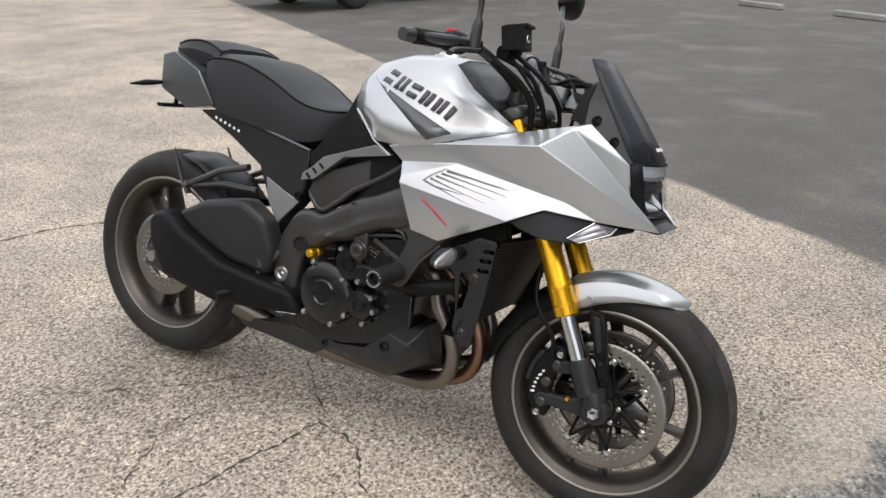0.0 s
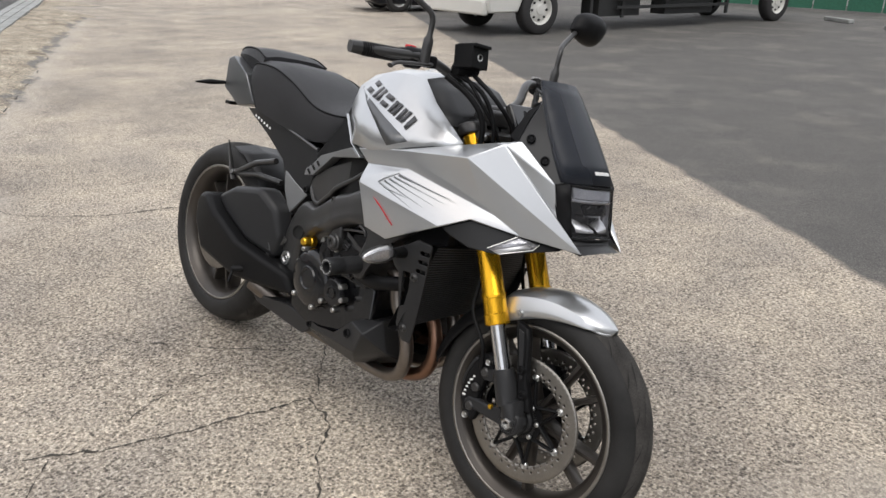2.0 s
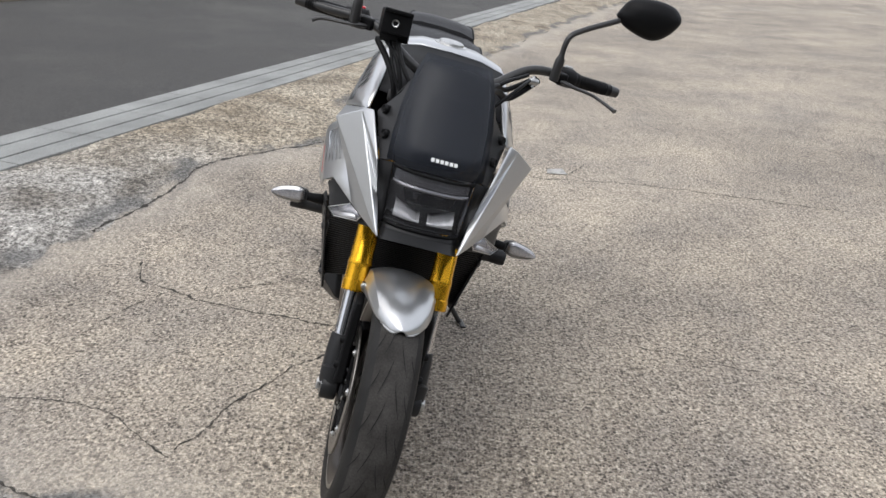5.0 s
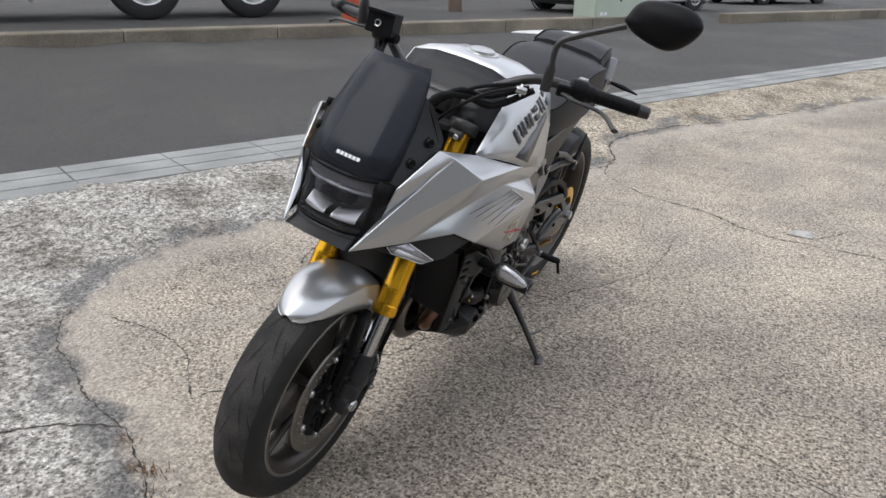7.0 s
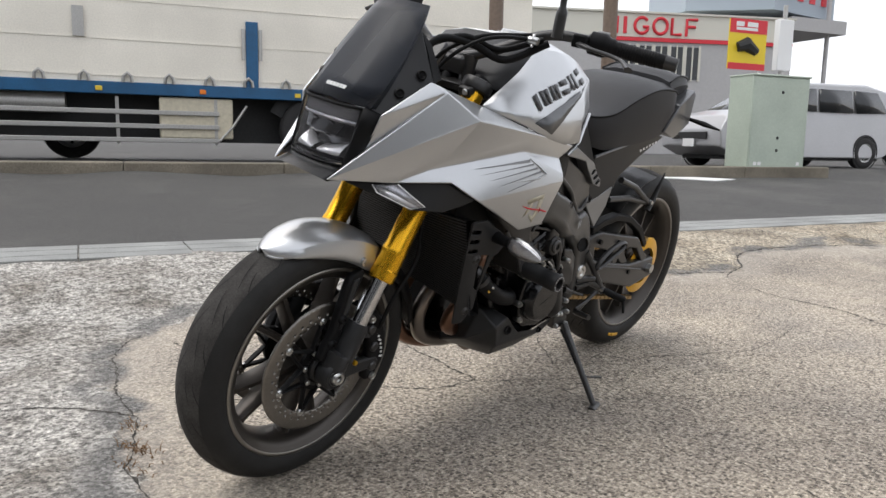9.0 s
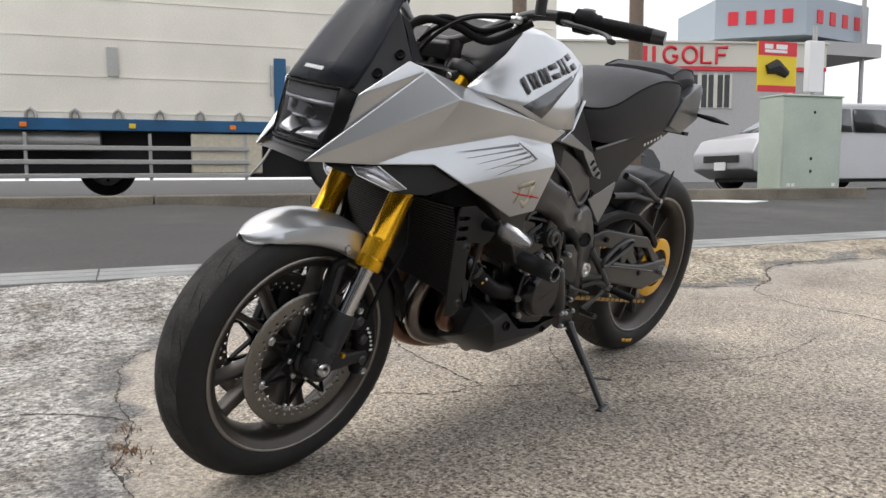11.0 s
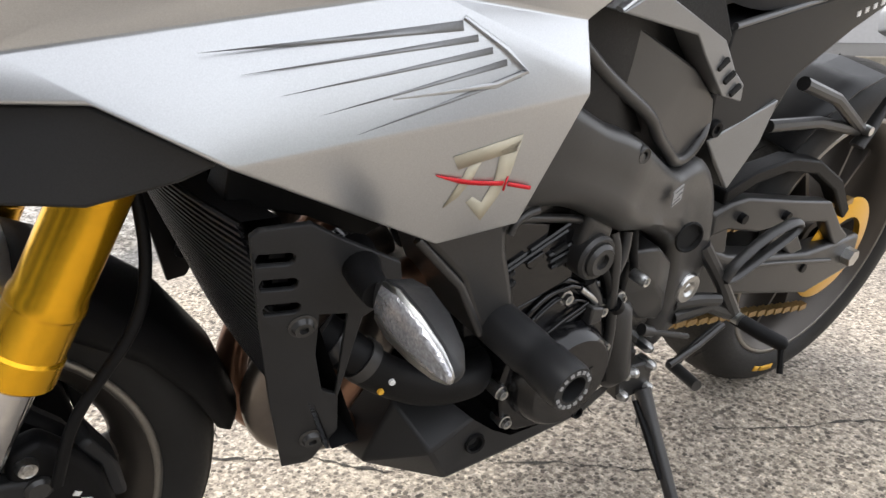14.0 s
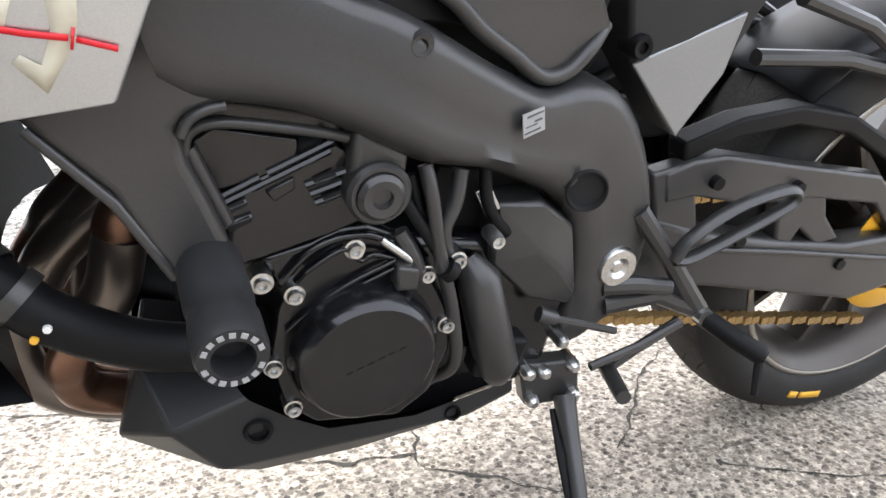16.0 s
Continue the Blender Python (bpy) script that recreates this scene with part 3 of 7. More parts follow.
rw, rtyre, _ = wheel("rear_wheel", RA, 0.352, 0.180, 0.258, 0.055, 5)
tread(rtyre, RA, 0.352, 0.090, 20, 0.13)
disc(rw, RA, -0.085, 0.085, 0.14, 4, 60)
Build.base = STEER
fw, ftyre, _ = wheel("front_wheel", FA, 0.317, 0.126, 0.238, 0.036, 5)
tread(ftyre, FA, 0.317, 0.063, 22, -0.16)
for s in (1, -1):
    d = disc(fw, FA, 0.068 * s, 0.120, 0.163, 4, 72)
    b = Build()
    b.lathe([(0.034, 0.060 * s), (0.060, 0.060 * s), (0.060, 0.069 * s), (0.034, 0.069 * s)], FA, seg=40, close=True)
    part("disc_carrier", b, BLACK, d, "black disc carrier")
    for k in range(7):
        a = math.tau * k / 7 + 0.55
        e = Vector((math.cos(a), 0, math.sin(a)))
        for da in (-0.42, 0.42):
            f = Vector((math.cos(a + da), 0, math.sin(a + da)))
            b = Build()
            b.sweep([FA + Vector((0, 0.066 * s, 0)) + f * 0.054, FA + Vector((0, 0.068 * s, 0)) + e * 0.119], [0.0085, 0.0075], 8, 0.55)
            part("carrier_arm", b, BLACK, d)
        o = FA + e * 0.119 + Vector((0, 0.0685 * s, 0))
        b = Build()
        b.lathe([(0, .0075 * s), (.0035, .0075 * s), (.004, .0045 * s), (.0075, .0055 * s), (.0098, .003 * s), (.0098, -.004 * s)], o, seg=18)
        part("disc_bobbin", b, STEEL, d)
        b = Build()
        o = FA + Vector((math.cos(a + .45), 0, math.sin(a + .45))) * 0.048 + Vector((0, 0.069 * s, 0))
        b.lathe([(0, .008 * s), (.004, .008 * s), (.0065, .006 * s), (.0065, 0)], o, seg=12)
        part("carrier_bolt", b, STEEL, d)
    b = Build()
    b.lathe([(.022, .058 * s), (.034, .060 * s), (.036, .078 * s), (.030, .084 * s), (.022, .084 * s)], FA, seg=32)
    part("hub_collar", b, GREY, d)
    b = Build()
    for k in range(48):
        a = math.tau * k / 48
        b.box(FA + Vector((math.cos(a) * .044, .073 * s, math.sin(a) * .044)), (.008, .002, .0022), (0, -math.degrees(a), 0))
    part("sensor_ring", b, SATIN, d, "toothed sensor ring")

# fork
for s, side in ((1, "left"), (-1, "right")):
    top, gl, sl = Vector((0.440, 0.105 * s, 1.002)), Vector((0.655, 0.107 * s, 0.528)), Vector((0.706, 0.107 * s, 0.415))
    ax = (gl - top).normalized()
    b = Build()
    L = (gl - top).length
    b.lathe([(0.0, 0.0), (0.026, 0.0), (0.0265, 0.09), (0.0265, 0.155), (0.0285, 0.165), (0.0290, L - 0.085), (0.0312, L - 0.078), (0.0312, L - 0.070), (0.0302, L - 0.068), (0.0302, L - 0.030), (0.0322, L - 0.027), (0.0322, L - 0.003), (0.0295, L), (0.0, L)], top, ax, seg=32)
    fk = part("fork_leg", b, GOLD, bike, "gold anodised fork outer tube", smooth=18)
    b = Build()
    b.cyl(gl - ax * 0.01, sl + ax * 0.02, 0.0215, seg=28)
    part("fork_slider", b, CHROME, fk, "polished steel inner tube")
    b = Build()
    b.sweep([sl - ax * .012, sl, sl + ax * 0.03, sl + ax * 0.075, FA + Vector((-.012, .107 * s, .045)), FA + Vector((0, .107 * s, 0))], [.026, 0.0285, 0.030, 0.031, .033, 0.030], 20)
    b.lathe([(0, .088 * s), (.030, .088 * s), (.034, .092 * s), (.034, .124 * s), (.030, .129 * s), (0, .129 * s)], FA, seg=28)
    part("fork_foot", b, GREY, fk, "black axle clamp", smooth=50)
    b = Build()
    b.plate([(.735, .335, .112 * s), (.690, .318, .110 * s), (.612, .316, .106 * s), (.600, .300, .106 * s), (.608, .284, .106 * s), (.680, .284, .110 * s), (.735, .282, .112 * s)], .088 * s)
    part("caliper_lug", b, GREY, fk, "black lower caliper lug", bevel=.005)
    b = Build()
    b.plate([(.700, .420, .112 * s), (.640, .402, .106 * s), (.632, .385, .106 * s), (.650, .372, .106 * s), (.705, .385, .112 * s)], .088 * s)
    part("caliper_lug", b, GREY, fk, "black upper caliper lug", bevel=.005)
    b = Build()
    b.lathe([(0, 0.135 * s), (.008, .135 * s), (.0085, .140 * s), (0.0135, 0.141 * s), (0.0165, 0.137 * s), (0.017, 0.120 * s)], FA, seg=6 if s < 0 else 24)
    b.lathe([(.022, .132 * s), (0.022, 0.128 * s)], FA, seg=24)
    part("axle_nut", b, STEEL, fk, "bright axle end")
    b = Build()
    o = Vector((.690, .112 * s, .318))
    b.lathe([(0, .004), (.005, .004), (.0065, .002), (.0065, -.006)], o, (0, s, 0), seg=8)
    part("pinch_bolt", b, BRASS, fk)
    # radial caliper: curved outer body, bridge and bolts
    cal = [(.583, .293), (.580, .335), (.590, .378), (.610, .415), (.640, .448), (.668, .440), (.672, .405), (.650, .370), (.640, .330), (.645, .280), (.636, .248), (.602, .258)]
    b = Build()
    b.plate([(x, z, .105 * s) for x, z in cal], .078 * s)
    cl = part("brake_caliper", b, BLACK, fk, "black four-piston brake caliper", bevel=0.009, seg=3, smooth=50)
    b = Build()
    b.plate([(x + .004, z, .062 * s) for x, z in cal], .036 * s)
    part("caliper_half", b, BLACK, cl, bevel=.008)
    b = Build()
    b.plate([(.590, .375, .09 * s), (.612, .412, .09 * s), (.598, .420, .09 * s), (.573, .372, .09 * s), (.566, .330, .09 * s), (.583, .330, .09 * s)], .05 * s)
    part("caliper_bridge", b, GREY, cl, bevel=.005)
    for x, z in ((.622, .290), (.628, .345), (.648, .395)):
        b = Build()
        b.lathe([(0, .007), (.009, .007), (.0125, .004), (.0125, -.004)], (x, .105 * s, z), (0, s, 0), seg=20)
        part("caliper_piston_cap", b, SATIN, cl)
    for x, z in ((.655, .425), (.615, .262)):
        b = Build()
        b.lathe([(0, .010), (.004, .010), (.0045, .006), (.008, .008), (.0095, .004), (.0095, -.004)], (x, .105 * s, z), (0, s, 0), seg=14)
        part("caliper_bolt", b, STEEL, cl)
    for k in range(6):
        b = Build()
        x, z = .592 + .0007 * k + .0007 * k * k, .312 + k * .0118
        tall = .0105 if k in (0, 4) else .0070
        b.box((x + .004, .1056 * s, z), (tall, .0010, .0052), (0, -8 - 5 * k, 0))
        part("maker_mark", b, WHITE, cl)
    # guard from the axle up to the fender
    b = Build()
    b.plate([(.702, .556, .100 * s), (.742, .546, .100 * s), (.752, .520, .102 * s), (.770, .420, .104 * s), (.790, .372, .104 * s), (.800, .345, .104 * s), (.775, .335, .104 * s), (.750, .385, .104 * s), (.728, .470, .102 * s), (.704, .545, .102 * s)], .080 * s)
    stay = part("fender_stay", b, BLACK, fk, "black fender stay", bevel=0.005)
    b = Build()
    b.plate([(.718, .540, .1045 * s), (.734, .536, .1045 * s), (.742, .510, .1045 * s), (.760, .420, .1065 * s), (.752, .415, .1065 * s), (.730, .490, .1045 * s)], .100 * s)
    part("stay_rib", b, GREY, stay, bevel=.003)
    for x, z in ((.752, .442), (.772, .383)):
        b = Build()
        b.lathe([(0, .003), (.004, .003), (.0045, .007), (.0085, .008), (.0115, .003), (.0115, -.006)], (x, .105 * s, z), (0, s, 0), seg=18)
        part("bolt", b, BLACK, stay)

# triple clamps and steering stem
b = Build()
b.plate([(0.405, 1.004, 0.085), (0.468, 0.990, 0.085), (0.462, 0.972, 0.085), (0.400, 0.984, 0.085)], -0.085)
for s in (1, -1):
    b.lathe([(.0268, -.016), (.036, -.016), (.038, -.010), (.038, .010), (.036, .014), (.0268, .014)], (.444, .105 * s, .993), (-.41, 0, .91), seg=28, close=True)
    b.box((.478, .105 * s, .984), (.030, .034, .020), (0, 24, 0))
yoke = part("top_yoke", b, SATIN, bike, "black upper fork clamp", bevel=0.003)
for s in (1, -1):
    b = Build()
    b.lathe([(0, .014), (.006, .014), (.008, .011), (.017, .010), (.019, .004), (.019, -.01)], (.438, .105 * s, 1.006), (-.41, 0, .91), seg=24)
    part("fork_cap", b, BLACK, yoke, "black fork adjuster cap")
    b = Build()
    b.cyl((.494, .112 * s, .980), (.498, .112 * s, .9785), .0075, .0065, 12)
    part("bolt", b, STEEL, yoke)
    b = Build()
    b.sweep([(.425, .052 * s, .985), (.424, .052 * s, 1.03), (.425, .052 * s, 1.06)], [.020, .017, .021], 18)
    part("bar_riser", b, SATIN, yoke, "black handlebar riser")
b = Build()
b.lathe([(0, .03), (.016, .03), (.019, .027), (.019, -.02)], (.425, 0, 1.0), (-.41, 0, .91), seg=24)
part("ignition_lock", b, BLACK, yoke)
b = Build()
b.plate([(0.50, 0.80, 0.14), (0.58, 0.79, 0.14), (0.585, 0.755, 0.14), (0.505, 0.765, 0.14)], -0.14)
part("bottom_yoke", b, SATIN, bike, bevel=0.008)
b = Build()
b.cyl((0.38, 0, 1.0), (0.50, 0, 0.76), 0.035)
part("steering_head", b, BLACK, bike)

# front fender
def fender_row(a, ro, hw, drop):
    e = Vector((math.cos(a), 0, math.sin(a)))
    H = [(0, ro + .004), (hw * .25, ro + .003), (hw * .52, ro - .001), (hw * .78, ro - .009), (hw * .88, ro - .014), (hw * .985, ro - drop * .5 - .012), (hw, ro - drop)]
    P = [(-y, r) for y, r in H[:0:-1]] + H
    return [FC + e * r + Vector((0, y, 0)) for y, r in P]


FROWS = [(62, .339, .014, .006), (63.5, .340, .030, .012), (67, .342, .047, .022), (72, .344, .061, .034), (79, .345, .072, .045), (87, .345, .080, .055), (96, .343, .085, .064), (105, .340, .087, .072), (112, .336, .088, .070)]
fa, fb = spline([(a, r * 1000, w * 1000) for a, r, w, d in FROWS], 3), spline([(a, d * 1000, 0) for a, r, w, d in FROWS], 3)
b = Build()
b.rings([fender_row(radians(p.x), p.y / 1000, p.z / 1000, q.y / 1000) for p, q in zip(fa, fb)], caps=False, close=False)
fend = part("front_fender", b, SILVER, bike, "silver front fender", solid=0.004, smooth=26)
b = Build()
b.rings([fender_row(radians(a), r, w, d) for a, r, w, d in ((110, 0.332, 0.080, 0.055), (125, 0.334, 0.078, 0.050), (140, 0.337, 0.076, 0.046), (155, 0.340, 0.074, 0.042), (168, 0.343, 0.068, 0.034), (173, 0.343, 0.052, 0.016))], caps=False, close=False)
part("fender_rear", b, BLACK, fend, "black rear section", solid=0.004, smooth=50)
for s in (1, -1):
    b = Build()
    b.cyl((0.700, 0.080 * s, 0.572), (0.700, 0.094 * s, 0.572), 0.0115, 0.010, 20)
    b.cyl((0.700, 0.094 * s, 0.572), (0.700, 0.096 * s, 0.572), 0.005, 0.004, 6)
    part("bolt", b, STEEL, fend)

Build.base = Matrix()

# fairing
V = dict(T=(.843, .090, .768), A=(.664, .164, .996), B=(.758, .131, .915), C=(.768, .109, .832), D=(.578, .247, .936), A2=(.635, .190, .981), E=(.497, .183, .955),
         H=(.325, .240, .909), F=(.184, .247, .887), G=(.222, .238, .852), I=(.376, .226, .866), J=(.245, .275, .820), K=(.245, .280, .804), P=(.357, .257, .676),
         Q=(.288, .274, .693), N=(.524, .246, .753), R=(.598, .222, .791), U=(.608, .197, .838), W=(.640, .181, .811), V2=(.730, .150, .788), Vv=(.718, .157, .777))
FACES = ["ABA2", "BCA2", "CTA2", "A2TD", "AA2DE", "EDH", "DUH", "DTV2U", "HUWI", "UV2VvW", "V2TVv", "HIGF", "VvRW", "WRNI", "INKJ", "IJG", "NPK", "PQK"]
VNAMES = sorted(V, key=len, reverse=True)


def split_names(t):
    res = []
    while t:
        k = next(k for k in VNAMES if t.startswith(k))
        res.append(k)
        t = t[len(k):]
    return res


names = list(V)
FAIRINGS = []
for s in (1, -1):
    b = Build()
    b.add(flip([V[k] for k in names], s), [tuple(names.index(k) for k in split_names(f)) for f in FACES])
    fair = part("side_fairing", b, SILVER, bike, "sharp-edged silver side fairing", solid=0.006, bevel=0.0035, smooth=20)
    FAIRINGS.append(fair)
    # black lower panel with the position lamp
    lo = [V["R"], V["N"], (.548, .236, .738), (.605, .226, .722), (.676, .204, .724), (.742, .141, .745), (.785, .100, .760), V["Vv"]]
    lo = [(x, y - .009, z - .001) for x, y, z in lo]
    ins = [(x - 0.004, y - 0.04, z + 0.012) for x, y, z in lo]
    b = Build()
    n = len(lo)
    b.add(flip(lo + ins, s), [tuple(range(n))] + [(k, (k + 1) % n, n + (k + 1) % n, n + k) for k in range(n)])
    pan = part("lower_panel", b, GREY, bike, "black lower fairing panel", bevel=0.004, smooth=30)
    le = [(.752, .132, .767), (.707, .162, .775), (.663, .212, .737), (.686, .193, .7275), (.742, .139, .751)]
    b = Build()
    b.add(flip([(x + .001, y + .003, z + 0.001) for x, y, z in le] + [(x - .004, y - .008, z) for x, y, z in le], s), [tuple(range(5))] + [(k, (k + 1) % 5, 5 + (k + 1) % 5, 5 + k) for k in range(5)])
    pl = part("position_lamp", b, LENS, pan, "clear lamp lens", bevel=0.002)
    b = Build()
    b.add(flip([(x, y + 0.0005, z) for x, y, z in le], s), [tuple(range(5))])
    part("lamp_reflector", b, INDLENS, pl, solid=0.001)
    b = Build()
    b.add(flip([Vector(le[k]).lerp(Vector(le[j]), u) + Vector((.0005, .0018, .0005)) for k, j, u in ((4, 1, .10), (4, 1, .42), (3, 2, .62), (3, 2, .12))], s), [(0, 1, 2, 3)])
    part("light_strip", b, REFLECT, pl, "bright light strip", solid=0.0006)
    b = Build()
    b.sweep(flip([Vector(le[k]) + Vector((.001, .003, .001)) for k in (0, 4, 3, 2, 1)], s), .0013, 6)
    part("lens_edge", b, STEEL, pl)



def plane_y(a, b_, c):
    """y on the plane through three fairing corners, as a function of x and z."""
    A_, B_, C_ = (Vector(V[k]) for k in (a, b_, c))
    n = (B_ - A_).cross(C_ - A_)
    return lambda x, z: A_.y - (n.x * (x - A_.x) + n.z * (z - A_.z)) / n.y


wing, low_a, low_b = plane_y("I", "N", "K"), plane_y("N", "P", "K"), plane_y("P", "Q", "K")


def low(x, z):
    side_of = (V["K"][0] - V["P"][0]) * (z - V["P"][2]) - (V["K"][2] - V["P"][2]) * (x - V["P"][0])
    return (low_b if side_of > 0 else low_a)(x, z)


for s, vent in ((1, FAIRINGS[0]), (-1, FAIRINGS[1])):
    dec = vent
    for k in range(5):
        x0, z0 = .352 - .011 * k, .8465 - .0075 * k
        x1, z1 = .535 - .024 * k, .8205 - .0115 * k
        b = Build()
        w0 = .0024 if k else .0034
        q = [(x0, z0 + w0), (x0, z0 - w0), ((x0 + x1) / 2, (z0 + z1) / 2 - w0 * .6), (x1, z1), ((x0 + x1) / 2, (z0 + z1) / 2 + w0 * .3)]
        b.add([(x, (wing(x, z) + .0038) * s, z) for x, z in q], [tuple(range(5))])
        part("slit", b, TRIM, vent, solid=0.0012)
    b = Build()
    b.sweep([(x, (wing(x, z) + .003) * s, z) for x, z in ((.350, .852), (.318, .833), (.303, .818), (.330, .808), (.41, .797))], [.003, .0045, .0045, .004, .001], 8, 0.6)
    part("vent_lip", b, SILVER, vent)
    strokes = ([(.360, .755), (.301, .772), (.303, .757), (.318, .754), (.353, .744)], [(.318, .758), (.301, .768), (.303, .738), (.311, .718), (.323, .697), (.339, .714), (.334, .719), (.324, .713), (.317, .734)], [(.344, .748), (.333, .751), (.339, .734), (.347, .720), (.359, .711), (.349, .733)])
    for q in strokes if s > 0 else ():
        b = Build()
        b.add([(x, (low(x, z) + .0034) * s, z) for x, z in q], [tuple(range(len(q)))])
        part("stroke", b, BEIGE, dec, solid=0.0005)
    # red sword: blade, guard, grip
    p0, p1 = (Vector((.372, .7405)), Vector((.284, .7255))) if s > 0 else (Vector((.303, .777)), Vector((.378, .719)))
    dv = (p1 - p0)
    nn = Vector((-dv.y, dv.x)).normalized()

    def strip(t0, t1, w0, w1, bend=0.0):
        bb = Build()
        rows = []
        for k in range(7):
            t = t0 + (t1 - t0) * k / 6
            c = p0 + dv * t + nn * bend * math.sin(math.pi * (t - t0) / (t1 - t0))
            w = w0 + (w1 - w0) * min(1, k / 2)
            rows.append([((c + nn * h).x, (low(*(c + nn * h)) + .0042) * s, (c + nn * h).y) for h in (-w, w)])
        return bb.rings(rows, caps=False, close=False)

    part("blade", strip(0, .72, .0004, .0019, .0026 if s > 0 else .002), RED, dec, solid=0.0008)
    part("sword_guard", strip(.735, .752, .0062, .0062), RED, dec, solid=0.0008)
    part("sword_grip", strip(.765, 1.0, .0017, .0017), RED, dec, solid=0.0008)

# windscreen, cowl, headlamp
def grid(rows):
    b = Build()
    return b.rings(rows, caps=False, close=False)


NY = 13
US = [-1 + 2 * k / (NY - 1) for k in range(NY)]
sc = []
for xc, xs, zc, zs, hw in ((.803, .760, .927, .921, .111), (.770, .728, .972, .970, .112), (.729, .693, 1.028, 1.028, .109), (.690, .660, 1.080, 1.080, .099), (.660, .636, 1.120, 1.118, .089), (.638, .618, 1.149, 1.146, .077)):
    sc.append([(xs + (xc - xs) * (1 - max(0, (abs(u) - .45) / .55) ** 1.5) - .006 * min(abs(u), .5), hw * u, zs + (zc - zs) * (1 - u * u)) for u in US])
screen = part("windscreen", grid(sc), SMOKE, bike, "smoked dark windscreen", solid=0.003, smooth=12)
b = Build()
for s in (1, -1):
    b.rings([[(.735, .07 * s, .93), (.655, .105 * s, .985)], [(.680, .062 * s, 1.0), (.61, .095 * s, 1.03)], [(.630, .05 * s, 1.055), (.58, .075 * s, 1.065)]], caps=False, close=False)
b.rings([[(.735, -.07, .93), (.680, -.062, 1.0), (.630, -.05, 1.055)], [(.735, .07, .93), (.680, .062, 1.0), (.630, .05, 1.055)]], caps=False, close=False)
part("instrument_cowl", b, BLACK, bike, "black inner cowl behind the screen", solid=0.004)
for s in (1, -1):
    q = [(.646, .157, .993), (.751, .127, .913), (.766, .104, .921), (.734, .107, .968), (.697, .106, 1.026), (.664, .101, 1.070), (.648, .094, 1.098), (.636, .116, 1.045)]
    b = Build()
    b.add(flip(q + [(x - .02, y - .02, z - .004) for x, y, z in q], s), [(0, 1, 2, 3), (0, 3, 4, 7), (7, 4, 5, 6)] + [(k, (k + 1) % 8, 8 + (k + 1) % 8, 8 + k) for k in range(8)])
    br = part("screen_bracket", b, GREY, bike, "black screen bracket with two bolts", bevel=0.002, smooth=25)
    b = Build()
    w = [(.644, .156, .992), (.634, .115, 1.050), (.640, .092, 1.090), (.618, .104, 1.070), (.605, .140, 1.002)]
    b.add(flip(w + [(x, y - .006, z) for x, y, z in w], s), [tuple(range(5)), (9, 8, 7, 6, 5)] + [(k, (k + 1) % 5, 5 + (k + 1) % 5, 5 + k) for k in range(5)])
    part("cowl_wing", b, BLACK, br, "black cowl side wing", smooth=25)
    for x, y, z in ((.670, .141, 1.007), (.714, .129, .963)):
        b = Build()
        nv = Vector((0.55, s * 0.80, 0.2)).normalized()
        o = Vector((x, y * s, z))
        b.lathe([(0, .003), (.004, .003), (.0045, .0015), (.0085, .0045), (.0110, .001), (.0110, -.012)], o, nv, seg=20)
        part("bolt", b, BLACK, br)


# headlamp
def lens(y, z, back=0.0):
    hw = .088 + (z - .798) * .065
    xs, xc = .801 - (z - .798) * .23, .826 - (z - .798) * .16
    return (xs + (xc - xs) * (1 - min(1, abs(y) / hw) ** 3.0) - back, y, z)


def lens_row(z, back=0.0, k=1.0):
    hw = (.088 + (z - .798) * .065) * k
    return [lens(hw * u, z, back) for u in US]


hl = part("headlamp", grid([lens_row(z) for z in (.797, .80, .83, .86, .89, .917, .922)]), LENS, bike, "clear squared LED headlamp lens", solid=0.002, smooth=60)
for s in (1, -1):
    inner = [lens_row(z)[-1 if s > 0 else 0] for z in (.922, .890, .858, .825, .797)]
    outer = [(.753, .129 * s, .914), (.760, .121 * s, .873), (.770, .111 * s, .832), (.790, .104 * s, .806), (.818, .096 * s, .784)]
    b = Build()
    b.rings([outer, [(x + .003, y * 1.03, z) for x, y, z in inner], [(x + .0035, y * .985, z) for x, y, z in inner]], caps=False, close=False)
    part("lamp_housing", b, BLACK, hl, "black lamp surround", solid=0.002, smooth=40)
    b = Build()
    b.rings([[(x - .003, y * .975, z) for x, y, z in inner], [(x - .06, y * .94, z) for x, y, z in inner]], caps=False, close=False)
    part("lamp_side_wall", b, DARKCHROME, hl, "chromed inner side wall", solid=0.001)
for z in (.9215, .7985):
    b = Build()
    b.rings([[lens_row(z, -.002)[k] for k in range(NY)], [(x, y, z_ - .006) for x, y, z_ in lens_row(z, -.002)]], caps=False, close=False)
    part("lens_frame", b, BLACK, hl, "black lens edge", solid=.002, smooth=60)
b = Build()
b.rings([lens_row(z, .058, .95) for z in (.80, .86, .92)], caps=False, close=False)
b.rings([lens_row(.9195, .003, .96), lens_row(.9195, .058, .95)], caps=False, close=False)
part("lamp_backing", b, DARKCHROME, hl, smooth=60)
b = Build()
b.rings([lens_row(.8005, .004, .95), lens_row(.8005, .060, .95)], caps=False, close=False)
part("lamp_floor", b, BLACK, hl, "black lamp floor", solid=.001)
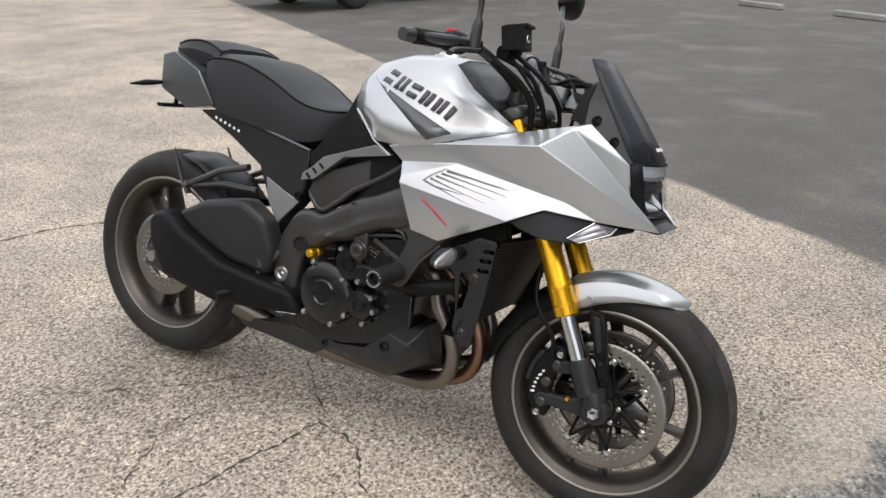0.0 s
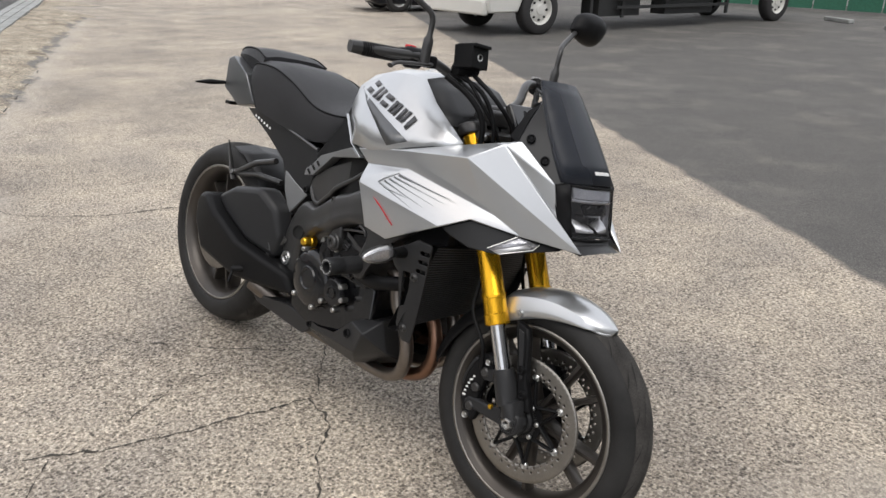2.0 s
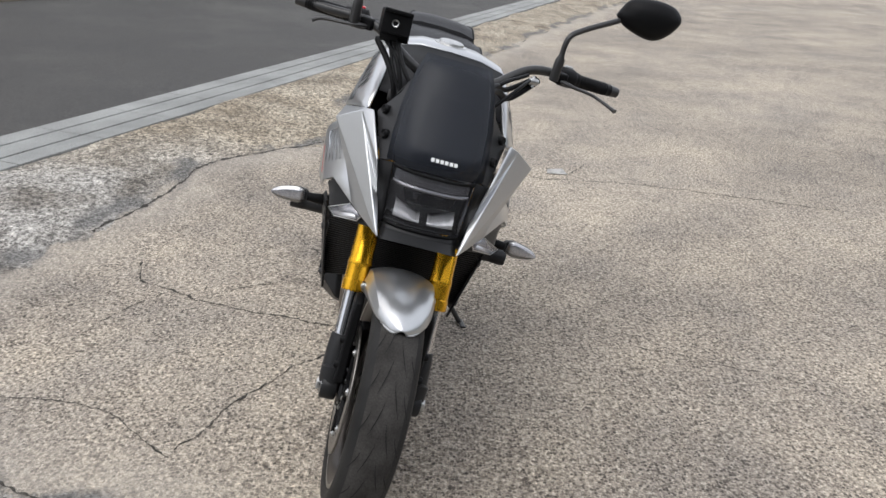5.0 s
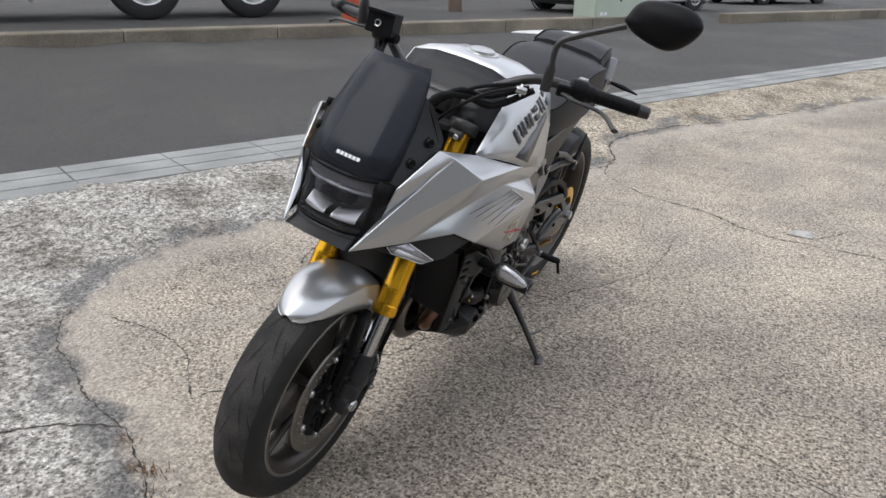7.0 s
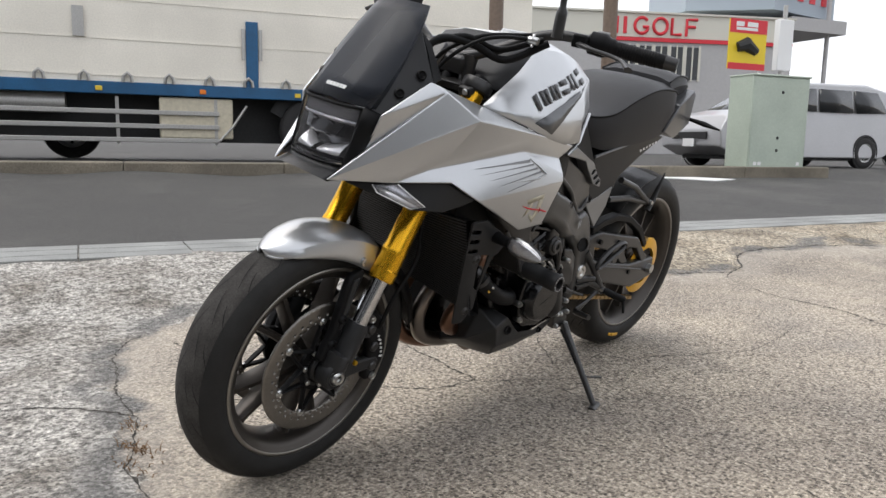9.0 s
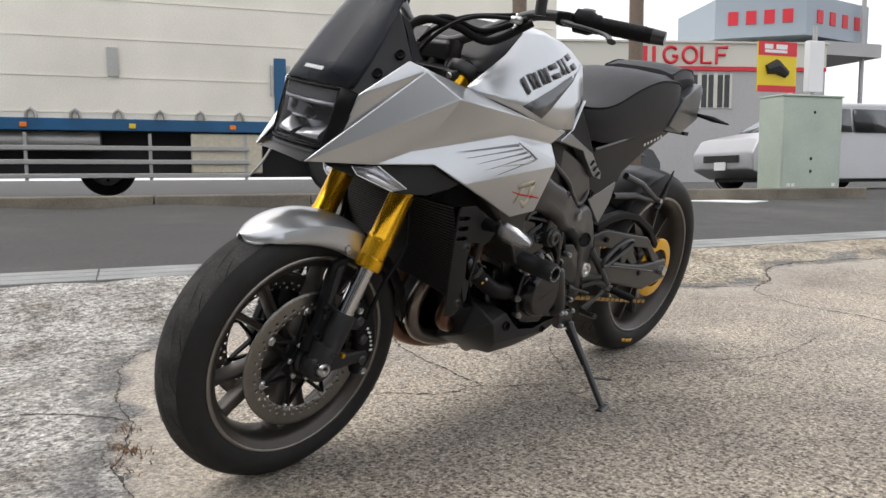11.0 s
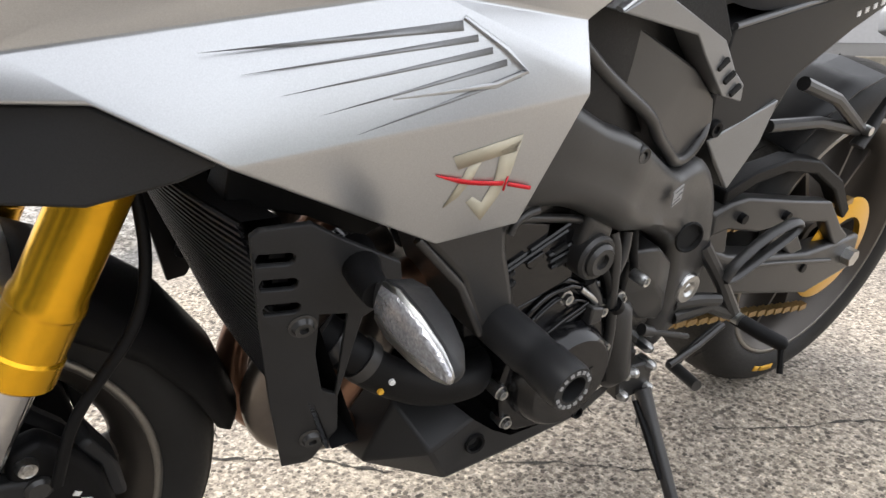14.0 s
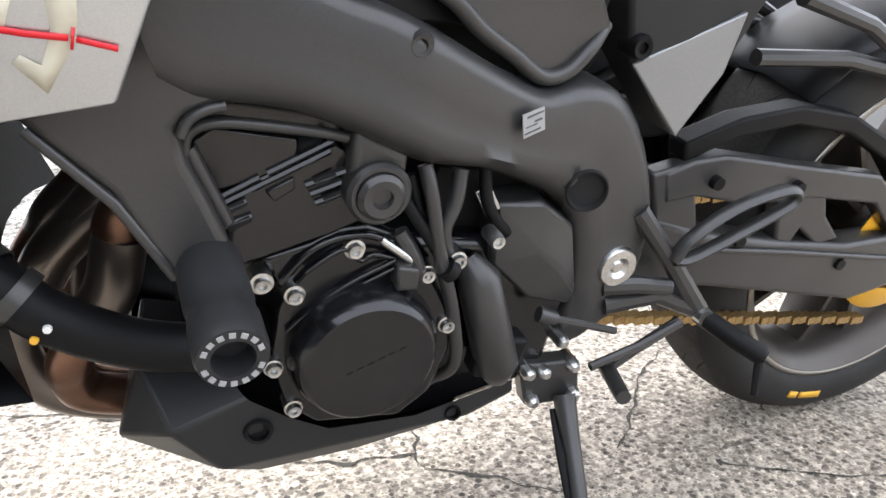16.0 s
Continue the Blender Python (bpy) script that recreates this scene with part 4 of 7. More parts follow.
# clear light guide across the top, with fine upright ribs
b = Build()
for k in range(44):
    u0, u1 = -.92 + 1.84 * k / 44, -.92 + 1.84 * (k + .8) / 44
    p_ = [lens(.0925 * u, z, .010 + (.003 if j % 2 else 0)) for z in (.890, .916) for j, u in enumerate((u0, (u0 + u1) / 2, u1))]
    b.add(p_, [(0, 1, 4, 3), (1, 2, 5, 4)])
part("light_guide", b, INDLENS, hl, "ribbed daytime light guide", smooth=10)
b = Build()
b.rings([lens_row(z, d_, .93) for z, d_ in ((.889, .006), (.885, .004), (.881, .006), (.881, .05), (.889, .05), (.889, .006))], caps=False, close=False)
part("lamp_divider", b, DARKCHROME, hl, "chromed bar below the light guide", smooth=40)
# dark middle with two projector eyes
b = Build()
b.rings([[lens(.062 * u, .880, .016) for u in US], [lens(.050 * u, .852, .012) for u in US], [lens(.040 * u, .846, .020) for u in US], [(.76, .040 * u, .846) for u in US]], caps=False, close=False)
part("lamp_brow", b, GLOSS, hl, "dark trapezoid brow", smooth=30)
for s in (1, -1):
    b = Build()
    b.lathe([(0, .006), (.007, .005), (.0115, .002), (.013, -.002), (.013, -.012)], lens(.026 * s, .868, .014), (1, 0, .12), seg=20)
    part("projector", b, GLOSS, hl, "dark projector lens", smooth=60)
    # bright fan reflector with fine ribs rising to the outer side
    rows = []
    for j in range(6):
        t = j / 5
        row = []
        for k in range(29):
            u = k / 28
            y = (.009 + .060 * u) * s
            zt = .824 + .020 * abs(u - .12) ** .8
            x = lens(y, .810)[0] - .010 - .034 * t ** 1.3 - (.0016 if k % 2 else 0)
            row.append((x, y, .811 + (zt - .811) * t ** .8))
        rows.append(row)
    part("lamp_reflector", grid(rows), REFLECT, hl, "bright ribbed reflector", solid=0.001, smooth=8)
b = Build()
lip = [(.838 + .022 * (1 - u * u), .089 * u, .7645 + .010 * (1 - u * u)) for u in US]
upr = [lens(.084 * u, .796, .003) for u in US]
mid = [((a[0] + c[0]) / 2 - .012, (a[1] + c[1]) / 2, (a[2] + c[2]) / 2 - .002) for a, c in zip(lip, upr)]
und = [(x - .075, y * .92, z + .004) for x, y, z in lip]
b.rings([upr, mid, lip, und], caps=False, close=False)
part("chin_spoiler", b, GREY, bike, "black chin spoiler under the headlamp", solid=0.003, smooth=40)
for k in range(6):
    b = Build()
    y = .018 + .0105 * (k - 2.5)
    b.box((.7872 - .3 * y * y, y - .006, .953), (.002, .0078, .0085), (0, -36, 0))
    part("maker_mark", b, WHITE, screen)

# tank
TS = [
    (.015, [(.150, .945), (.155, .985), (.142, 1.025), (.112, 1.050), (.06, 1.065), (0, 1.07)]),
    (.07, [(.190, .925), (.197, .980), (.178, 1.048), (.130, 1.084), (.07, 1.100), (0, 1.105)]),
    (.14, [(.236, .892), (.226, .955), (.198, 1.035), (.145, 1.098), (.08, 1.117), (0, 1.121)]),
    (.22, [(.247, .888), (.228, .952), (.194, 1.035), (.150, 1.103), (.085, 1.120), (0, 1.124)]),
    (.30, [(.243, .902), (.222, .955), (.190, 1.025), (.152, 1.099), (.085, 1.115), (0, 1.118)]),
    (.36, [(.228, .922), (.214, .955), (.190, 1.000), (.160, 1.043)]),
    (.42, [(.207, .938), (.201, .955), (.187, .980), (.168, 1.005)]),
    (.493, [(.186, .952), (.184, .955), (.181, .958), (.178, .961)]),
]


def tank_y(x, z):
    """Half width of the tank at x and z."""
    def at(rows, z):
        for (y0, z0), (y1, z1) in zip(rows, rows[1:]):
            if z0 <= z <= z1:
                return y0 + (y1 - y0) * (z - z0) / max(1e-6, z1 - z0)
        return rows[0][0] if z < rows[0][1] else rows[-1][0]
    for (x0, r0), (x1, r1) in zip(TS, TS[1:]):
        if x0 <= x <= x1:
            t = (x - x0) / (x1 - x0)
            return at(r0, z) * (1 - t) + at(r1, z) * t
    return at(TS[0][1], z)


b = Build()
for s in (1, -1):
    b.rings([[(x, y * s, z) for y, z in r] for x, r in TS[:5]], caps=False, close=False)
    b.rings([[(x, y * s, z) for y, z in r[:4]] for x, r in TS[4:]], caps=False, close=False)
tank = part("fuel_tank", b, SILVER, bike, "silver fuel tank", solid=0.004, smooth=38)
b = Build()
rows = [(.300, [(.150, 1.099), (.085, 1.112), (0, 1.115)]), (.345, [(.158, 1.052), (.10, 1.075), (0, 1.08)]), (.39, [(.163, 1.018), (.10, 1.03), (0, 1.035)]), (.43, [(.165, .995), (.10, .99), (0, .99)])]
for s in (1, -1):
    b.rings([[(x, y * s, z) for y, z in r] for x, r in rows], caps=False, close=False)
part("tank_front_cover", b, GREY, tank, "dark grey front cover", solid=0.004, smooth=40)
b = Build()
b.lathe([(0, .012), (.03, .012), (.034, .010), (.036, .004), (.046, .003), (.048, -.004)], (.20, 0, 1.123), (0.03, 0, 1), seg=40)
part("filler_cap", b, STEEL, tank, "round metal filler cap")
for s in (1, -1):
    b = Build()
    up = [(.085, 1.050), (.15, 1.018), (.22, .987), (.29, .958), (.345, .935)]
    dn = [(.087, 1.046), (.145, 1.005), (.20, .968), (.245, .936), (.285, .912)]
    b.rings([[(x, (tank_y(x, z) + .0032) * s, z) for x, z in (u, d)] for u, d in zip(up, dn)], caps=False, close=False)
    part("tank_stripe", b, DARKSILVER, tank, "dark silver stripe", solid=0.0012)
    # six slanted blocks along the tank side
    for k in range(6):
        x0 = .120 + k * .0400
        def on(x, z):
            return (x, (tank_y(x, z) + .0054) * s, z)
        zb = 1.058 - .36 * (x0 - .120)
        w, hh = (.027 if k < 5 else .010), .032
        A_, B_, C_, D_ = ((x0 - .008, zb - hh / 2), (x0 + w - .008, zb - hh / 2 - .008), (x0 + w + .010, zb + hh / 2 - .009), (x0 + .008, zb + hh / 2))

        def at_uv(u, v):
            x = A_[0] * (1 - u) * (1 - v) + B_[0] * u * (1 - v) + C_[0] * u * v + D_[0] * (1 - u) * v
            z = A_[1] * (1 - u) * (1 - v) + B_[1] * u * (1 - v) + C_[1] * u * v + D_[1] * (1 - u) * v
            return on(x, z)
        bars = [(0, 1, 0, .36), (0, 1, .64, 1)] if k in (0, 2) else [(0, 1, 0, 1)] if k == 5 else [(0, .40, 0, 1), (.62, 1, 0, 1)]
        for u0, u1, v0, v1 in bars:
            b = Build()
            b.add([at_uv(u0, v0), at_uv(u1, v0), at_uv(u1, v1), at_uv(u0, v1)], [(0, 1, 2, 3)])
            part("maker_mark", b, DARKLET, tank, solid=0.0008)

# seat and tail
def loft(secs, cap=True):
    b = Build()
    rings = []
    for x, half in secs:
        right = [(x, -y, z) for y, z in half]
        left = [(x, y, z) for y, z in half[::-1][1:]]
        rings.append(right + left)
    b.rings(rings, caps=False, close=False)
    if cap:
        for r in (rings[0], rings[-1]):
            b.add(r, [tuple(range(len(r)))])
    return b


RS = [
    (-.075, [(.05, .905), (.062, .925), (.060, .943), (.04, .953), (0, .956)]),
    (-.13, [(.098, .86), (.115, .905), (.108, .940), (.07, .953), (0, .955)]),
    (-.20, [(.128, .845), (.143, .905), (.136, .957), (.09, .973), (0, .974)]),
    (-.30, [(.143, .862), (.160, .935), (.152, 1.012), (.10, 1.030), (0, 1.033)]),
    (-.40, [(.150, .880), (.168, .968), (.160, 1.047), (.11, 1.064), (0, 1.068)]),
    (-.50, [(.150, .902), (.168, .985), (.160, 1.052), (.11, 1.070), (0, 1.076)]),
    (-.545, [(.140, .925), (.158, .99), (.150, 1.043), (.10, 1.064), (0, 1.070)])]
PS = [
    (-.515, [(.125, 1.03), (.138, 1.052), (.130, 1.075), (.08, 1.086), (0, 1.088)]),
    (-.58, [(.118, 1.03), (.132, 1.068), (.124, 1.098), (.07, 1.107), (0, 1.109)]),
    (-.66, [(.108, 1.03), (.122, 1.075), (.113, 1.099), (.06, 1.106), (0, 1.108)]),
    (-.73, [(.085, 1.04), (.098, 1.070), (.090, 1.086), (.05, 1.090), (0, 1.091)])]
for nm, secs, lab in (("rider_seat", RS, "black vinyl rider seat with piped edges"), ("pillion_seat", PS, "black vinyl pillion seat with piped edges")):
    fine = []
    for i in range(5):
        cy = spline([(x, *h[i]) for x, h in secs], 4)
        fine.append(cy)
    seat = part(nm, loft([(fine[0][k].x, [(fine[i][k].y, fine[i][k].z) for i in range(5)]) for k in range(len(fine[0]))]), SEATMAT, bike, lab, smooth=31)
    for s in (1, -1):
        b = Build()
        b.sweep([(p.x, p.y * s, p.z + .001) for p in fine[2]], .0032, 8)
        part("piping", b, BLACK, seat, "raised seam piping", smooth=80)
for s in (1, -1):
    b = Build()
    o = [(-.775, .115, 1.050), (-.70, .140, 1.062), (-.565, .166, 1.012), (-.505, .160, .915), (-.637, .140, .893), (-.778, .118, .945), (-.64, .158, .968)]
    i = [(x + (.01 if x < -.7 else 0), y * .45, z) for x, y, z in o[:6]]
    b.add(flip(o + i, s), [(0, 1, 6), (1, 2, 6), (2, 3, 6), (3, 4, 6), (4, 5, 6), (5, 0, 6)] + [(k, (k + 1) % 6, 7 + (k + 1) % 6, 7 + k) for k in range(6)])
    part("tail_cowl", b, DARKSILVER, bike, "dark silver tail panel", bevel=0.004, smooth=25)
    sc_ = [(-.60, .893, .120), (-.45, .823, .126), (-.335, .757, .130), (-.292, .665, .132), (-.252, .594, .130), (-.183, .672, .120), (-.160, .745, .125), (-.150, .822, .130), (-.32, .862, .137), (-.505, .902, .140)]
    b = Build()
    b.plate([(x, z, y * s) for x, z, y in sc_], .06 * s)
    sub = part("seat_side_cover", b, GREY, bike, "dark grey cover below the seat", bevel=0.005)
    b = Build()
    b.plate([(-.292, .665, .1355 * s), (-.252, .596, .1345 * s), (-.184, .671, .1235 * s), (-.30, .728, .1365 * s)], .12 * s)
    part("cover_facet", b, TRIM, sub, "lighter grey corner facet", bevel=0.002)
    b = Build()
    b.sweep([(-.148, .133 * s, .826), (-.32, .140 * s, .868), (-.505, .143 * s, .907)], .0045, 8)
    part("cover_edge", b, DARKSILVER, sub)
    for k in range(6):
        b = Build()
        b.box((-.507 + .0185 * k, .1415 * s, .878 - .0058 * k), (.0085, .0012, .0075), (0, 17, 0))
        part("model_mark", b, WHITE, sub)
    # panel below tank
    sp = [(-.148, .815, .150), (-.03, .945, .155), (.012, 1.015, .158), (.045, .985, .176), (.062, .945, .190), (.128, .893, .222), (.186, .862, .228), (.238, .800, .240), (.20, .742, .235), (.12, .728, .225), (.02, .715, .185), (-.07, .668, .165), (-.13, .70, .150)]
    b = Build()
    b.plate([(x, z, (y - .016) * s) for x, z, y in sp], .10 * s)
    side = part("side_panel", b, BLACK, bike, "black panel below the tank", bevel=0.004)
    tp = [(-.140, .746, .178), (-.134, .768, .178), (-.104, .786, .180), (-.062, .822, .184), (.030, .850, .205), (.137, .880, .236), (.184, .859, .242), (.017, .831, .203), (-.018, .808, .193), (-.091, .756, .182)]
    n = len(tp)
    b = Build()
    b.add([(x, y * s, z) for x, z, y in tp] + [(x, (y - .035) * s, z) for x, z, y in tp], [(0, 1, 2, 9), (2, 3, 8, 9), (3, 4, 7, 8), (4, 5, 6, 7)] + [(k, (k + 1) % n, n + (k + 1) % n, n + k) for k in range(n)])
    tr = part("side_trim", b, TRIM, bike, "silver slotted trim", bevel=0.002, smooth=25)
    # long cover above the frame spar, with a rounded rail along its foot
    cv = [(.215, .835, .214), (.143, .790, .206), (.060, .746, .199), (.022, .717, .191), (-.016, .694, .180), (-.052, .672, .171), (-.082, .674, .167), (-.104, .694, .163), (-.124, .716, .159), (-.104, .748, .164), (-.03, .790, .178), (.07, .825, .194), (.17, .862, .206)]
    b = Build()
    b.plate([(x, z, y * s) for x, z, y in cv], .14 * s)
    fcv = part("frame_cover", b, SATIN, bike, "dark cover above the frame spar", bevel=0.003)
    b = Build()
    b.sweep(spline([(x, (y + .001) * s, z + .003) for x, z, y in cv[:6]] + [(-.080, .168 * s, .678), (-.103, .163 * s, .698), (-.122, .150 * s, .716)], 5), .0075, 12)
    part("cover_rail", b, SATIN, fcv, smooth=80)
    b = Build()
    b.lathe([(0, .002), (.005, .002), (.006, .006), (.0105, .007), (.013, .003), (.013, -.02)], (-.187, .124 * s, .689), (0, s, 0), seg=22)
    part("bolt", b, BLACK, fcv)
    for k in range(3):
        b = Build()
        b.box((-.064 - .024 * k, (.1875 - .0026 * k) * s, .796 - .0165 * k), (.018, .004, .006), (0, 40, 0))
        part("trim_slot", b, GROOVE, tr)
    b = Build()
    b.sweep([(.040, .188 * s, .962), (.062, .198 * s, .946), (.128, .229 * s, .892), (.186, .238 * s, .861)], .0042, 8, 0.6)
    part("trim_edge", b, SILVER, tr, "bright silver edge")
    # frame spar: a rounded beam from the steering head to the swingarm pivot
    secs = [((.30, .822), (.262, .690), .232, .0), ((.235, .795), (.240, .676), .234, .1), ((.178, .767), (.212, .674), .235, .2), ((.140, .750), (.176, .666), .233, .4), ((.107, .740), (.134, .648), .231, .6), ((.070, .724), (.097, .628), .228, .8), ((.026, .701), (.060, .608), .216, 1), ((-.020, .677), (.009, .596), .202, 1),
            ((-.059, .663), (-.040, .578), .190, .8), ((-.105, .668), (-.084, .556), .178, .5), ((-.155, .652), (-.118, .524), .166, .3), ((-.206, .594), (-.138, .470), .158, .2), ((-.240, .500), (-.146, .412), .155, .2), ((-.236, .400), (-.148, .352), .152, .2)]
    fs = spline([(a_[0], a_[1], 0) for a_, b_, y, w in secs], 3), spline([(b_[0], b_[1], 0) for a_, b_, y, w in secs], 3), spline([(y, w, 0) for a_, b_, y, w in secs], 3)
    rows = []
    for ta, tb, yw in zip(*fs):
        y, w = yw.x, min(1, max(0, yw.y))
        prof = [(0.0, -.055), (0.0, -.016), (.05, -.005), (.14, 0), (.40, .001), (.62, .004), (.74, .007 * w + .004), (.86, -.002 * w + .004), (.94, -.012 * w + .001), (.985, -.020 * w - .004), (1.0, -.026 * w - .012), (1.0, -.070)]
        rows.append([(ta.x + (tb.x - ta.x) * v, (y + dy) * s, ta.y + (tb.y - ta.y) * v) for v, dy in prof])
    b = Build()
    b.rings(rows, caps=False, close=False)
    frm = part("frame_spar", b, SATIN, bike, "satin black aluminium frame spar", smooth=70)
    b = Build()
    b.plate([(x, z, y * s) for x, z, y in ((.47, .865, .125), (.36, .850, .19), (.28, .835, .222), (.225, .79, .231), (.222, .676, .233), (.246, .668, .2335), (.254, .660, .2335), (.249, .636, .2335), (.236, .605, .2335), (.225, .576, .2335), (.216, .541, .2335), (.232, .528, .2335), (.255, .530, .2335), (.280, .573, .2335), (.300, .615, .231), (.345, .660, .222), (.40, .71, .19), (.48, .77, .13))], .11 * s)
    part("frame_downtube", b, SATIN, frm, "satin black engine hanger", bevel=0.008, seg=3, smooth=50)
    b = Build()
    b.sweep(spline([(.252, .2335 * s, .655), (.247, .2335 * s, .666), (.236, .2335 * s, .673), (.222, .2335 * s, .676)], 5), .004, 10)
    b.sweep([(.262, .2315 * s, .545), (.297, .2295 * s, .607), (.345, .218 * s, .657)], .0045, 8)
    part("hanger_edge", b, SATIN, frm, smooth=80)
    b = Build()
    b.plate([(.128, .652, .222 * s), (.080, .628, .218 * s), (.082, .596, .216 * s), (.092, .580, .216 * s), (.120, .578, .216 * s), (.130, .596, .216 * s)], .17 * s)
    part("engine_lug", b, SATIN, frm, "rounded engine mount lug", bevel=0.008, seg=3, smooth=50)
    b = Build()
    b.lathe([(.019, .001), (.021, .003), (.024, .003), (.027, -.001), (.027, -.02)], (.106, .224 * s, .597), (0, s, 0), seg=32)
    part("mount_boss", b, SATIN, frm)
    b = Build()
    b.lathe([(0, -.002), (.018, -.002), (.0195, .004), (.021, .004), (.0225, .001)], (-.118, .1835 * s, .566), (.22, s, .05), seg=28)
    part("frame_hole", b, GROOVE, frm)
    b = Build()
    b.lathe([(0, .010), (.006, .010), (.008, .008), (.013, .012), (.022, .012), (.0245, .008), (.0245, -.01)], (-.198, .152 * s, .456), (0, s, 0), seg=30)
    part("pivot_bolt", b, STEEL, frm, "bright swingarm pivot bolt")
    for x, y, z, r in ((.084, .2205, .716, .0105), (.106, .224, .597, .020)):
        b = Build()
        b.lathe([(0, .004), (r * .4, .004), (r * .45, .009), (r * .8, .010), (r, .006), (r, -.02)], (x, y * s, z), (0, s, 0), seg=24)
        part("bolt", b, SATIN, frm)
    # crash bobbin
    b = Build()
    b.lathe([(.0245, .0), (.0245, .055), (.0235, .058), (.0235, .075), (.0245, .077), (.0245, .108), (.023, .114), (.0145, .115), (.0135, .095), (0, .095)], (.238, .225 * s, .550 if s > 0 else .570), (-.02, s, -.03), seg=36)
    bob = part("crash_bobbin", b, GREY, bike, "black frame crash protector")
    for k in range(16):
        if k in (0, 8):
            continue
        a = math.tau * k / 16
        b = Build()
        b.box((.236 + .0190 * math.cos(a), .3402 * s, (.5465 if s > 0 else .5665) + .0190 * math.sin(a)), (.0042, .0012, .0036), (0, -math.degrees(a) + 90, 0))
        part("mark", b, GREYMARK, bob)
    # belly pan, folded from flat facets
    bv = dict(A=(.322, .143, .322), B=(.298, .157, .413), C=(.276, .209, .372), T=(.209, .196, .386), D=(.224, .165, .396), E=(.170, .192, .352), F=(.128, .186, .322), G=(.030, .172, .304), H=(-.096, .152, .312),
              I=(-.102, .148, .288), N=(-.040, .162, .279), M=(.120, .184, .296), L=(.232, .192, .300), K=(.192, .150, .246), J=(.085, .150, .250), O=(-.045, .142, .262), a=(.31, .05, .275), k=(.18, .05, .222), j=(.08, .05, .225), o=(-.05, .05, .24), b=(.290, .06, .42), d=(.214, .06, .40))
    bn = list(bv)
    b = Build()
    b.add(flip([bv[k] for k in bn], s), [tuple(bn.index(c) for c in f) for f in ("BCTD", "ABC", "ACL", "ALK", "CTEFML", "FGNM", "GHIN", "LMJK", "MNOJ", "NIO", "AKka", "KJjk", "JOoj", "BDdb", "ABba")])
    bel = part("belly_pan", b, GREY, bike, "matt black belly pan", bevel=0.004, smooth=20)
    for x, y, z, r in ((.199, .196, .346, .0125), (-.018, .166, .292, .009)):
        b = Build()
        b.lathe([(0, -.006), (r * .35, -.006), (r * .4, -.003), (r * .75, -.003), (r * .8, .003), (r, .004), (r * 1.12, .001)], (x, y * s, z), (.12, s, .12), seg=24)
        part("panel_hole", b, BLACK, bel)
    # radiator side cover, pierced by three slots and a long cut
    def rcy(x, z):
        return .238 - .19 * (x - .458) + .187 * (z - .704)
    rc = [(.502, .691), (.496, .697), (.459, .701), (.431, .684), (.379, .657), (.374, .640), (.386, .612), (.400, .600), (.404, .500), (.396, .452), (.414, .412), (.420, .407), (.444, .407), (.467, .506), (.488, .611)]
    cut = [(.438, .608), (.414, .606), (.407, .503), (.421, .512), (.434, .560)]
    slots = [[(xs, zs + .006), (xs - .024, zs + .006), (xs - .028, zs + .003), (xs - .028, zs - .003), (xs - .024, zs - .006), (xs, zs - .006), (xs + .002, zs)] for xs, zs in ((.494, .669), (.4885, .644), (.483, .618))]
    bm_ = holed(rc, slots + [cut], lambda x, z: rcy(x, z) * s)
    rcv = part("radiator_cover", bm_, GREY, bike, "slotted black radiator side cover", solid=0.006, bevel=0.0012)
    for k, (xs, zs) in enumerate(((.494, .669), (.4885, .644), (.483, .618))):
        b = Build()
        b.add([(x, (rcy(x, z) - .012) * s, z) for x, z in ((xs - .014, zs + .007), (xs - .026, zs + .007), (xs - .026, zs - .007), (xs - .014, zs - .007))], [(0, 1, 2, 3)])
        part("slot_web", b, GREY, rcv, solid=.002)
    for x, z in ((.451, .597), (.421, .445)):
        b = Build()
        b.lathe([(0, .002), (.0035, .002), (.0042, .006), (.0075, .006), (.010, .002), (.0125, .001), (.0125, -.01)], (x, (rcy(x, z) + .003) * s, z), (0.19, s, -.18), seg=20)
        part("bolt", b, SATIN, rcv)
    b = Build()
    b.plate([(x, z, y * s) for x, z, y in ((.500, .690, .172), (.478, .775, .150), (.40, .80, .160), (.33, .78, .175), (.325, .665, .175), (.378, .645, .180), (.43, .672, .178))], .13 * s)
    part("inner_panel", b, BLACK, rcv, "black duct panel behind the cover", bevel=.003)
    # front indicator: wedge body with a flat faceted lens on its front
    i0, i1 = Vector((.424, .284 * s, .660)), Vector((.417, .381 * s, .647))
    ax_ = (i1 - i0)
    fwd = Vector((1, .12 * s, 0)).normalized()
    upv = ax_.normalized().cross(fwd) * (-s)
    upv = upv if upv.z > 0 else -upv
    st_ = [(0.0, .011, .008, .016), (.08, .0180, .010, .023), (.26, .0235, .010, .026), (.55, .0215, .010, .023), (.82, .0150, .0085, .016), (.96, .0075, .006, .008), (1.0, .003, .003, .004)]
    rows, lrow, frow = [], [], []
    for t, hz, hl_, back in st_:
        o = i0 + ax_ * t
        rows.append([o + upv * hz * q_ + fwd * p_ for q_, p_ in ((1, 0), (.62, -back * 1.1), (0, -back * 1.4), (-.62, -back * 1.1), (-1, 0), (-.8, .003), (.8, .003))])
    b = Build()
    b.rings(rows)
    ind = part("indicator", b, GREY, bike, "indicator with clear lens on a short stalk", smooth=45)
